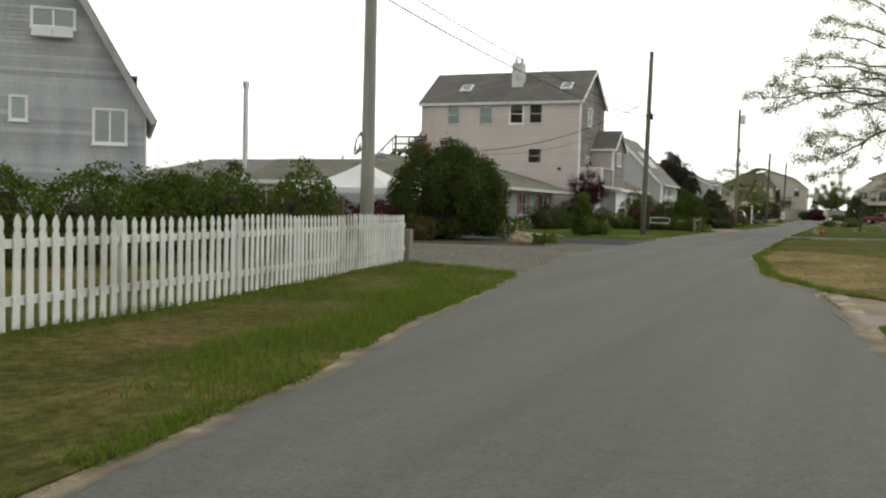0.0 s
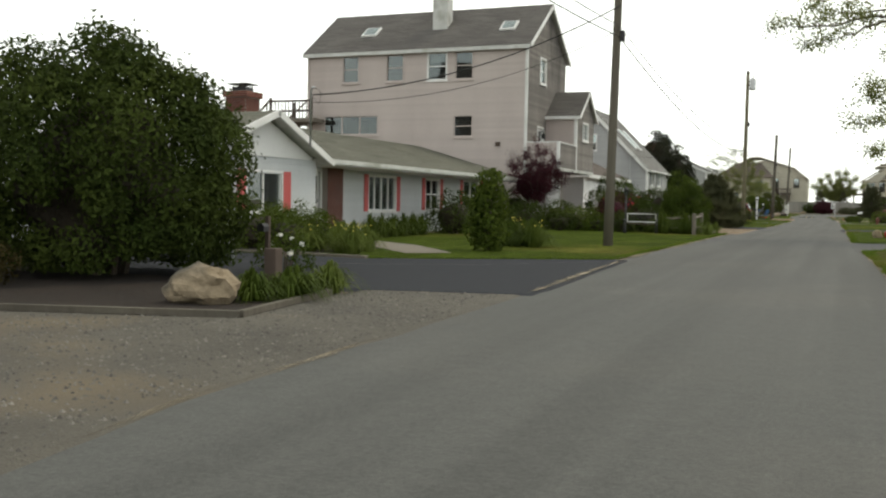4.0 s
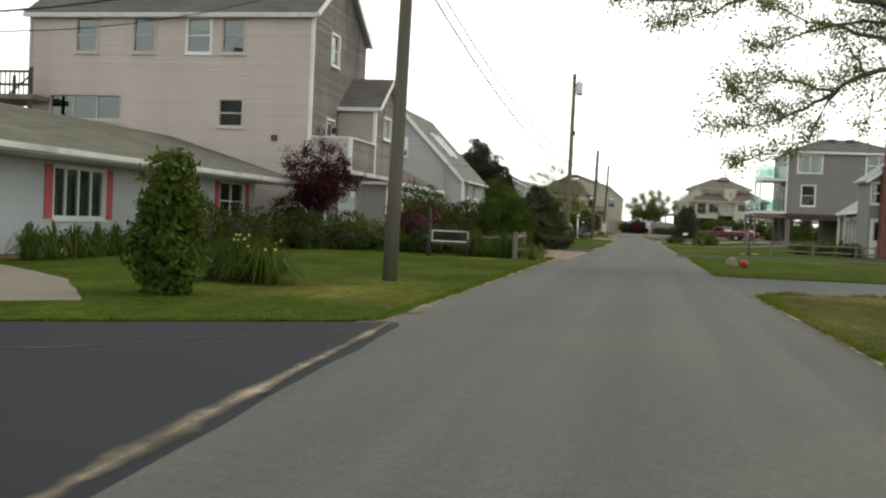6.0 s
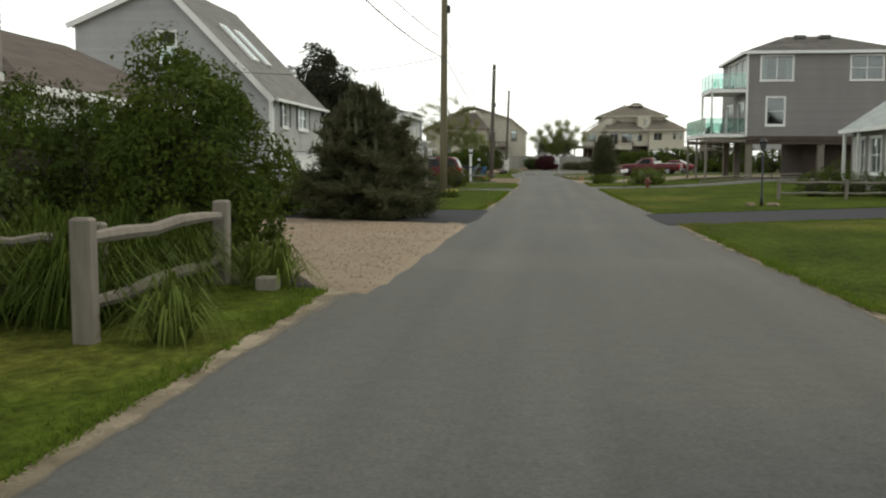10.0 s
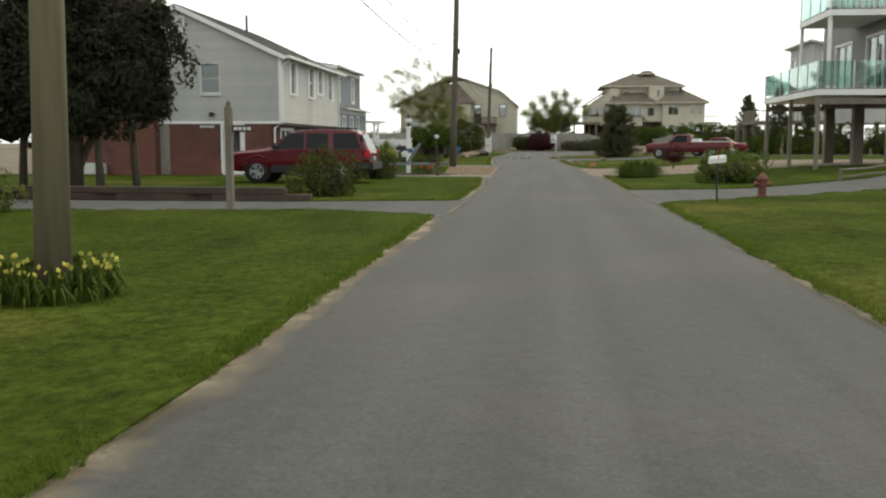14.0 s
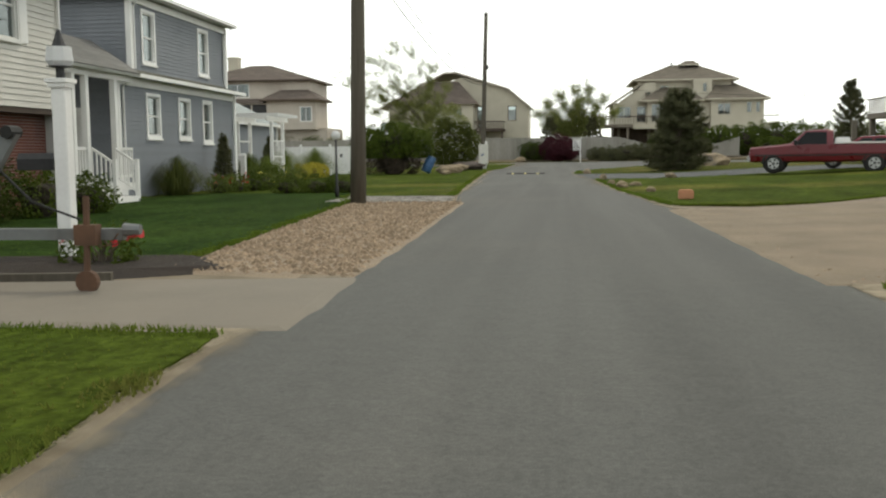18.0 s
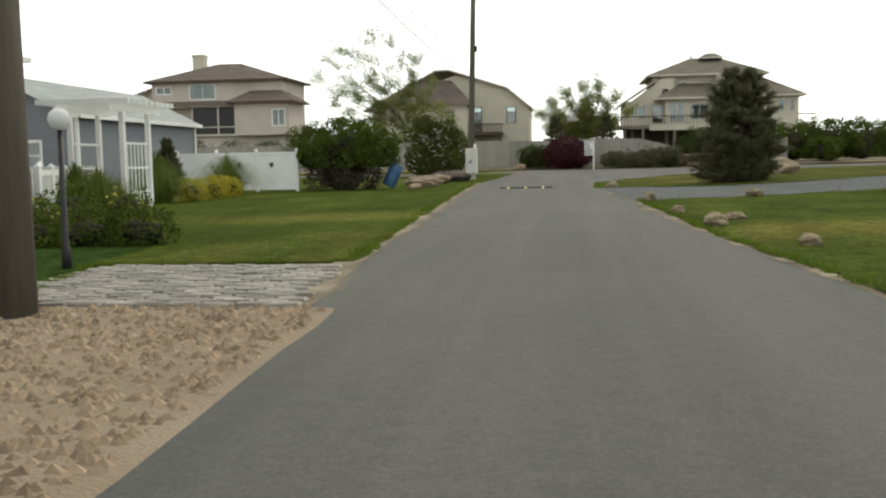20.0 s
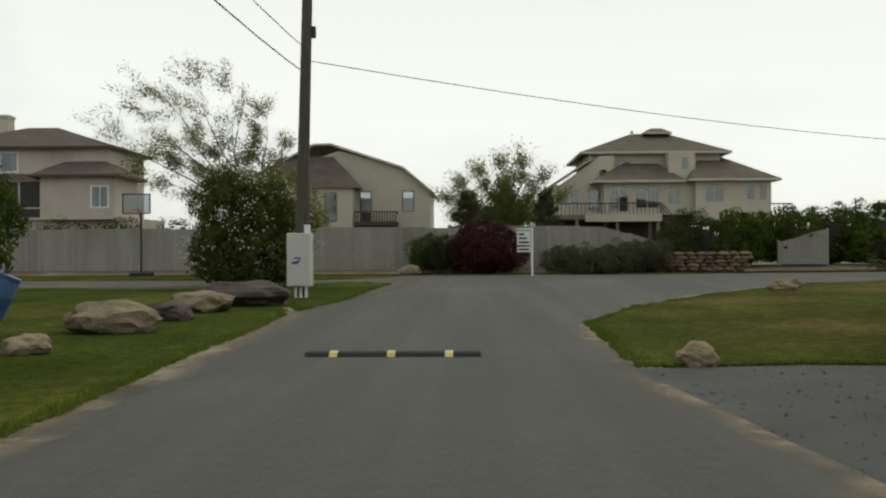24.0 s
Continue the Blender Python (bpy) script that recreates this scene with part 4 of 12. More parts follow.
def grass_clump(x, y, r, h, n=160, material="leaf", label="clump of long arching grass leaves", name="ornamental_grass", flowers=None, wide=0.016):
    g = gz(x, y)
    t = thing(name, x, y, g, label, "plant")
    q = random.Random(int(x * 91 + y * 17) & 1023)
    v, f = [], []
    for i in range(int(n * 1.5)):
        a, b = q.uniform(0, 6.28), 0.05 + 1.1 * q.random() ** 1.3
        hh = h * q.uniform(0.45, 1.15) * (1.05 - 0.35 * b)
        bx, by = x + math.cos(a) * r * 0.35 * b, y + math.sin(a) * r * 0.35 * b
        w = wide * (0.7 + 0.6 * q.random())
        sx, sy = -math.sin(a) * w, math.cos(a) * w
        k = len(v)
        for s, up in ((0, 0), (0.22, 0.66), (0.55, 1.0), (0.9, 0.96 - 0.3 * b), (1.25, 0.62 - 0.55 * b)):
            cx, cy = bx + math.cos(a) * r * b * s, by + math.sin(a) * r * b * s
            ww = 1 - s * 0.75
            v += [(cx - sx * ww, cy - sy * ww, g + hh * up), (cx + sx * ww, cy + sy * ww, g + hh * up)]
        f += [(k + j, k + j + 1, k + j + 3, k + j + 2) for j in (0, 2, 4, 6)]
    raw("foliage", v, f, material, t)["kind"] = "stuff"
    if flowers:
        fm, fn, fs = flowers
        p = np.array([(x + q.uniform(-r, r) * 0.8, y + q.uniform(-r, r) * 0.8, g + h * q.uniform(0.75, 1.15)) for _ in range(fn)])
        rs = np.random.RandomState(5)
        vs, fs2 = [], []
        for k in range(3):
            a, b = leaves(p, np.zeros_like(p), rs, fs, thin=0.9)
            vs.append(a)
            fs2 += (np.array(b) + k * len(a)).tolist()
        raw("blossom", np.concatenate(vs), fs2, fm, t)
    return t


def limb(bm, a, b, r0, q, wander, seg=6):
    """One bent, tapering limb; gives the points along it."""
    pts = [a]
    for k in (0.25, 0.5, 0.75, 1.0):
        j = Vector((q.uniform(-1, 1), q.uniform(-1, 1), q.uniform(-0.5, 0.8))) * wander * (b - a).length * 0.2
        pts.append(a.lerp(b, k) + (j if k < 1 else Vector()))
    tube(bm, pts, [r0, r0 * 0.75, r0 * 0.5, r0 * 0.3, r0 * 0.12], seg)
    return pts


def branches(bm, base, tips, r0, q, wander=0.3, wind=(0, 0, 0), sides=4):
    """Bent limbs from a base to each tip, forked twice; gives the twigs as pairs of points."""
    twigs = []
    b = Vector(base)
    wind = Vector(wind)
    for tip in tips:
        e = Vector(tip)
        far = (e - b).length
        way = (e - b).normalized()
        pts = limb(bm, b, e, r0, q, wander)
        for k in range(1, 5):
            for _ in range(sides):
                d = (way * 0.7 + Vector((q.uniform(-1, 1), q.uniform(-1, 1), q.uniform(-0.6, 0.8))) + wind).normalized()
                s = pts[k] + d * far * q.uniform(0.14, 0.30)
                mid = pts[k].lerp(s, 0.5) + Vector((0, 0, 0.03 * far * q.uniform(-1, 1)))
                tube(bm, [pts[k], mid, s], [r0 * 0.2, r0 * 0.13, r0 * 0.05], 4)
                twigs.append((mid, s))
                for w in (mid, s, pts[k].lerp(mid, 0.6)):
                    o = (d * 0.8 + Vector((q.uniform(-1, 1), q.uniform(-1, 1), q.uniform(-0.5, 0.7))) + wind).normalized()
                    f = w + o * far * q.uniform(0.06, 0.13)
                    tube(bm, [w, f], [r0 * 0.06, r0 * 0.02], 3)
                    twigs.append((w, f))
    return twigs


def leafy_tree(x, y, trunk_top, trunk_r, tips, n, leaf, material, label, lean=(0, 0), name="tree", z=None, wind=(0, 0, 0), spread=0.07, thin=0.4, sides=4):
    g = gz(x, y) if z is None else z
    t = thing(name, x, y, g, label, "tree")
    q = random.Random(int(abs(x) * 13 + abs(y) * 7))
    bm = bmesh.new()
    top = Vector((x + lean[0], y + lean[1], g + trunk_top))
    tube(bm, [(x, y, g - 0.1), (x + lean[0] * 0.4, y + lean[1] * 0.4, g + trunk_top * 0.5), top], [trunk_r * 1.3, trunk_r, trunk_r * 0.8], 10)
    part("trunk", bm, "bark", t, smooth=True)
    bm = bmesh.new()
    twigs = branches(bm, top, [(top.x + a, top.y + b, g + c) for a, b, c in tips], trunk_r * 0.5, q, 0.3, wind, sides)
    part("branchwork", bm, "bark", t, smooth=True)["kind"] = "stuff"
    v, f = sprays(twigs, n, leaf, np.random.RandomState(int(abs(x) * 11 + 3)), thin, spread)
    raw("crown", v, f, material, t)
    return t


def conifer(x, y, h, r, n, label, needle=0.16, material="needle", tiers=9, candles=0, name="conifer", bare=0.06, ragged=0.35, z=None, taper=0.85, boughs=8):
    """A conifer: leader, whorled upswept boughs, side shoots set with needles, perhaps upright spring candles."""
    g = gz(x, y) if z is None else z
    t = thing(name, x, y, g, label, "tree")
    q = random.Random(int(abs(x) * 17 + abs(y) * 3))
    bm = bmesh.new()
    tube(bm, [(x, y, g - 0.1), (x + 0.05, y, g + h * 0.5), (x, y, g + h * 0.97)], [0.03 * h * 0.7, 0.018 * h, 0.01], 8)
    part("trunk", bm, "bark", t, smooth=True)
    bm = bmesh.new()
    shoots, tips = [(Vector((x, y, g + h * 0.9)), Vector((x, y, g + h)))], []
    for i in range(tiers):
        k = bare + (0.98 - bare) * i / tiers
        reach = r * (1 - k ** 1.2) ** taper * (1.0 if k > 0.15 else 0.85 + k)
        for j in range(boughs):
            a = 6.283 * (j + q.uniform(-0.35, 0.35)) / boughs + i * 1.3
            rr = reach * q.uniform(1 - ragged, 1.1)
            b0 = Vector((x, y, g + h * (k + q.uniform(-0.02, 0.02))))
            out = Vector((math.cos(a), math.sin(a), 0))
            rise = h * q.uniform(0.01, 0.10)
            pts = [b0, b0 + out * rr * 0.5 - Vector((0, 0, 0.012 * h)), b0 + out * rr * 0.8 + Vector((0, 0, rise * 0.35)), b0 + out * rr + Vector((0, 0, rise))]
            tube(bm, pts, [0.012 * h * (1 - k) + 0.01, 0.008 * h * (1 - k) + 0.006, 0.006, 0.003], 4)
            tips.append(pts[-1])
            side = Vector((-out.y, out.x, 0))
            shoots.append((pts[2], pts[3]))
            for u in (0.3, 0.45, 0.6, 0.72, 0.84, 0.95):
                b1 = pts[0].lerp(pts[1], u * 2) if u < 0.5 else pts[1].lerp(pts[3], (u - 0.5) * 2)
                for s in (-1, 1):
                    e = b1 + (out * q.uniform(0.35, 0.8) + side * s * q.uniform(0.4, 1.0) + Vector((0, 0, q.uniform(-0.05, 0.55)))) * reach * q.uniform(0.14, 0.26)
                    tube(bm, [b1, e], [0.006, 0.003], 3)
                    shoots.append((b1, e))
    part("branchwork", bm, "bark", t)["kind"] = "stuff"
    rs = np.random.RandomState(int(abs(x) * 7 + 1))
    v, f = sprays(shoots, n, needle, rs, 0.17, 0.022 * r + 0.01, 0.75, True)
    v[:, 2] = np.maximum(v[:, 2], g + 0.02)
    raw("needles", v, f, material, t)
    if candles:
        bm = bmesh.new()
        tips = [b for b in tips if b.z > g + h * 0.45]
        for c in rs.randint(0, len(tips), candles):
            b = tips[c] + Vector((q.uniform(-0.2, 0.2), q.uniform(-0.2, 0.2), q.uniform(-0.1, 0.05)))
            tube(bm, [b, b + Vector((q.uniform(-0.03, 0.03), q.uniform(-0.03, 0.03), q.uniform(0.15, 0.38)))], [0.016, 0.006], 4)
        part("spring_growth", bm, "candle", t)["kind"] = "stuff"
    return t


def cedar(x, y, lobes, n, label, needle=0.2, trunk=0.22):
    """A broad old cedar: several rounded masses of dark sprays over bare stems."""
    g = gz(x, y)
    t = thing("cedar_tree", x, y, g, label, "tree")
    bm = bmesh.new()
    tube(bm, [(x, y, g - 0.1), (x + 0.1, y, g + 2.5), (x - 0.1, y, g + 6.5)], [trunk, trunk * 0.8, 0.06], 10)
    part("trunk", bm, "bark", t, smooth=True)
    for dx, dy in ((-1.5, -0.3), (1.0, -0.5), (-0.7, -0.8), (1.8, 0.2)):
        bm = bmesh.new()
        tube(bm, [(x + dx, y + dy, g - 0.1), (x + dx * 0.95, y + dy, g + 1.4), (x + dx * 0.8, y + dy * 0.6, g + 3.6)], [trunk * 0.6, trunk * 0.5, 0.05], 8)
        part("stem", bm, "bark", t, smooth=True)
    bm = bmesh.new()
    for cx, cy, z0, rx, ry, h in lobes:
        tube(bm, [(x, y, g + 0.4), ((x + cx) / 2 + 0.2, (y + cy) / 2, g + z0 + 0.6), (cx, cy, g + z0 + h * 0.7)], [trunk * 0.6, trunk * 0.4, 0.03], 7)
    part("branchwork", bm, "bark", t)["kind"] = "stuff"
    for i, (cx, cy, z0, rx, ry, h) in enumerate(lobes):
        p, d, r = leaf_points(n, rx, ry, h, 40 + i, 0.5, 0.5, -0.4)
        p += (cx, cy, g + z0)
        v, f = leaves(p, d, r, needle, droop=0.1, thin=0.4)
        raw("crown", v, f, "cedar", t)["kind"] = "stuff"
        # dark core paints the shade behind each mass of sprays
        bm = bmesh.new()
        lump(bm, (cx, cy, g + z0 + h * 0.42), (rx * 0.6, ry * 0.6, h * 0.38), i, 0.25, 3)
        part("inner_foliage", bm, "shade_core", t)
    return t


def rock(x, y, rx, ry, h, seed, label="weathered tan boulder lying in the grass", name="boulder", group="", material="boulder"):
    bm = bmesh.new()
    g = gz(x, y)
    lump(bm, (x, y, g + h * 0.42), (rx, ry, h * 0.6), seed, 0.38, 3, 0.75)
    ob = part(name, bm, material)
    return tagged(ob, label, "rock", group)

# ---- ground, road, lawns, drives ----
def sheet(name, outline, z, material, label, depth=0.08, wobble=0.0, step=1.0, seed=0, feather=0.0):
    """A slab of ground with an uneven edge: outline in plan, its top z above the ground's height."""
    pts = []
    n = len(outline)
    for i in range(n):
        a, b = Vector(outline[i]), Vector(outline[(i + 1) % n])
        k = max(1, int((b - a).length / step))
        for j in range(k):
            q = a.lerp(b, j / k)
            if wobble and j:
                d = (b - a).normalized()
                s = noise.noise(Vector((q.x * 0.9, q.y * 0.9, seed))) + 0.6 * noise.noise(Vector((q.x * 2.7, q.y * 2.7, seed + 3)))
                q = q + Vector((d.y, -d.x)) * s * wobble
            pts.append(q)
    bm = bmesh.new()
    top = [bm.verts.new((p.x, p.y, gz(p.x, p.y) + z)) for p in pts]
    ed = [bm.edges.new((top[i], top[(i + 1) % len(top)])) for i in range(len(top))]
    bmesh.ops.triangle_fill(bm, use_beauty=True, edges=ed, normal=(0, 0, 1))
    turn = 1 if sum(a.x * b.y - b.x * a.y for a, b in zip(pts, pts[1:] + pts[:1])) > 0 else -1
    low = []
    for i, p in enumerate(pts):
        d = (pts[(i + 1) % len(pts)] - pts[i - 1]).normalized()
        low.append(bm.verts.new((p.x + d.y * turn * feather, p.y - d.x * turn * feather, gz(p.x, p.y) + z - depth)))
    for i in range(len(top)):
        j = (i + 1) % len(top)
        bm.faces.new((top[i], top[j], low[j], low[i]))
    return setting(name, part(name, bm, material), label)


def build_ground():
    xs = [-3000, -600, -150, -60] + [-40 + 2.5 * i for i in range(33)] + [60, 150, 600, 3000]
    ys = [-3000, -500, -100] + [-30 + 3 * i for i in range(85)] + [240, 300, 500, 1200, 3000]
    verts = [(x, y, gz(x, y) - (0.012 if gz(x, y) < 0.002 else 0.07)) for y in ys for x in xs]
    w = len(xs)
    faces = [(j * w + i, j * w + i + 1, (j + 1) * w + i + 1, (j + 1) * w + i) for j in range(len(ys) - 1) for i in range(w - 1)]
    setting("ground", raw("ground", verts, faces, "soil"), "dry sandy soil ground reaching the horizon")


build_ground()

ROAD_LEFT = [(9.2, -30), (5.6, -10), (3.0, 4.4), (2.4, 7.6), (1.95, 9.8), (0.85, 15.6), (-0.4, 21), (-1.2, 27), (-1.4, 31), (-1.55, 34.6), (-1.85, 39.3), (-2.1, 44), (-2.2, 53),
             (-2.3, 67), (-2.1, 80), (-1.92, 89), (-1.85, 98), (-1.87, 105), (-1.95, 112), (-1.95, 120), (-2.4, 128), (-2.6, 135), (-3.0, 146), (-3.25, 150), (-3.65, 158), (-4.3, 170), (-4.7, 178), (-5.0, 186), (-6.0, 194), (-9, 198), (-24, 199.5)]
ROAD_RIGHT = [(13.6, -30), (9.8, -8), (6.5, 9.5), (6.1, 12.8), (5.8, 16.3), (4.6, 20), (3.5, 29), (3.4, 37), (3.15, 47), (2.9, 58), (2.75, 80), (2.65, 90), (2.5, 95), (2.55, 105), (2.5, 112), (2.4, 121), (2.25, 132), (2.15, 141),
              (1.45, 152), (1.25, 160), (1.2, 165), (0.85, 171), (0.45, 176.7), (0.75, 183.7), (2.4, 188.5), (5.5, 193.5), (10.4, 199), (17.2, 203), (34, 206)]
ROAD_END = [(34, 211), (20, 209.2), (8, 208.3), (-4, 208), (-24, 207.4)]
sheet("road", ROAD_LEFT + list(reversed(ROAD_END)) + list(reversed(ROAD_RIGHT)), 0.0, "asphalt", "worn grey asphalt road with ragged edges", 0.07, 0.05, 1.2, 2)

def near_edge(p):
    """The nearest place on the road's edges."""
    best = None
    for line in (ROAD_LEFT, ROAD_RIGHT):
        for (xa, ya), (xb, yb) in zip(line, line[1:]):
            a, d = Vector((xa, ya)), Vector((xb - xa, yb - ya))
            q = a + d * min(1.0, max(0.0, (Vector(p) - a).dot(d) / d.length_squared))
            if best is None or (q - Vector(p)).length < (best - Vector(p)).length:
                best = q
    return best


def near_road(p):
    return (near_edge(p) - Vector(p)).length


LAWNS = [
    ("lawn", "dry_lawn", [(5.4, -10), (2.93, 4.4), (2.72, 5.8), (2.3, 7.6), (1.82, 9.8), (1.4, 12.2), (1.08, 13.8), (0.58, 16.2), (0.2, 17.1), (-0.4, 17.6), (-2.3, 18.4), (-30, 20), (-34, -10)], "rough verge of dry and green grass beside the road"),
    ("lawn", "lawn", [(-2.35, 43.9), (-6.8, 40.7), (-12.0, 41), (-12.2, 66), (-12.2, 70.4), (-5, 69.6), (-2.6, 69.0), (-2.5, 60), (-2.4, 52)], "mown green front lawn of the ranch house"),
    ("lawn", "lawn", [(-2.15, 87.2), (-5.7, 87.5), (-13.8, 88.5), (-13.8, 107.6), (-4.5, 108.5), (-2.15, 107.5), (-2.03, 97)], "mown front lawn with paler mowing marks"),
    ("lawn", "lawn", [(-2.15, 112.4), (-6, 111.6), (-24, 112.6), (-24, 130), (-7.4, 128.0), (-2.65, 127.7), (-2.15, 120)], "green lawn under the parked car"),
    ("lawn", "lawn", [(-4.5, 132.3), (-8.0, 131.8), (-11.5, 131.6), (-12.6, 148), (-12.8, 160), (-13.3, 164), (-13, 168), (-30, 170), (-30, 200), (-10, 196.5), (-6.3, 192.5), (-5.3, 186), (-5.0, 178), (-4.6, 170),
                      (-4.0, 158), (-3.5, 150), (-3.35, 149), (-6.4, 148.6), (-5.5, 145.2), (-5.0, 139)], "large well mown green lawn"),
    ("lawn", "dry_lawn", [(6.0, 16.6), (4.85, 20), (3.8, 29), (3.6, 36.4), (3.3, 47), (3.2, 52.6), (3.7, 53.8), (5.0, 54.6), (14, 55), (30, 52), (30, 12), (9, 12.9)], "front lawn with a large straw-coloured dry patch"),
    ("lawn", "lawn", [(6.9, 8), (6.5, 11.6), (8.6, 11.4), (30, 10), (30, -20), (13, -20), (10.2, -8)], "green lawn beside the road"),
    ("lawn", "lawn", [(2.95, 61), (6.8, 61.7), (30, 63), (30, 86), (10.6, 85.4), (2.95, 80.9), (2.92, 70)], "mown green front lawn"),
    ("lawn", "lawn", [(2.86, 85.8), (12.6, 92.6), (30, 99), (30, 121.6), (15.5, 122.8), (9.3, 117.0), (4.66, 113.6), (3.0, 111.7), (2.65, 111.0), (2.66, 97)], "wide mown green lawn"),
    ("lawn", "lawn", [(2.55, 118.2), (6, 119.2), (10.7, 122.8), (19, 134), (12, 134.5), (2.7, 130.2), (2.5, 121)], "strip of mown lawn between two drives"),
    ("lawn", "lawn", [(2.25, 143.4), (5.4, 143.8), (11, 148.5), (30, 152), (30, 171), (7.2, 166.8), (1.35, 164.6), (1.62, 152)], "sloping green lawn set with small boulders"),
    ("lawn", "olive_lawn", [(0.55, 176.9), (2.4, 177.2), (10, 176.6), (34, 180), (34, 205.6), (17.2, 202.6), (10.4, 198.6), (5.6, 193.2), (2.55, 188.3), (0.85, 183.7)], "rounded grass island at the bend"),
    ("lawn", "lawn", [(-24, 203.8), (-10, 203.4), (-6, 203.8), (-4.6, 205.4), (-4.2, 207.4), (-6, 208.1), (-24, 207.9)], "strip of grass at the foot of the board fence"),
    ("lawn", "lawn", [(-5.0, 187.5), (-4.5, 191.5), (-4.3, 195.5), (-4.0, 199.0), (-5.6, 200.6), (-7.4, 198.2), (-6.6, 193.5), (-5.6, 188.5)], "patch of grass round the mailbox unit"),
    ("lawn", "dry_lawn", [(-24, 208.2), (-6, 208.8), (1.0, 209), (8, 209.2), (20, 210.2), (34, 212), (60, 330), (-90, 330), (-60, 208)], "rough grass along the foot of the fence"),
]
for nm, m, o, lb in LAWNS:
    for i, p in enumerate(o):
        if 12 < p[1] < 190 and near_road(p) < 0.5:
            o[i] = tuple(Vector(p).lerp(near_edge(p), 0.5))
for nm, m, o, lb in LAWNS:
    sheet(nm, o, 0.022, m, lb, 0.09, 0.10, 0.5, len(o))
sheet("lawn", [(-4.62, 132.5), (-8, 132.1), (-11.5, 131.8), (-12.4, 148), (-11.9, 151.3), (-6.7, 151.1), (-6.5, 148.75), (-5.62, 145.2), (-5.1, 139)], 0.027, "lush_lawn", "deep green close-mown lawn before the blue house", 0.02, 0.1, 0.5, 6, 0.05)
sheet("lawn", [(3.95, 34), (3.9, 28.5), (4.4, 23), (5.05, 18.8), (5.8, 17.4), (8.6, 17.2), (9.0, 24), (8.0, 29), (6.4, 33), (5.0, 35)], 0.027, "straw", "straw-coloured patch of dead grass in the lawn", 0.02, 0.3, 0.5, 4, 0.1)

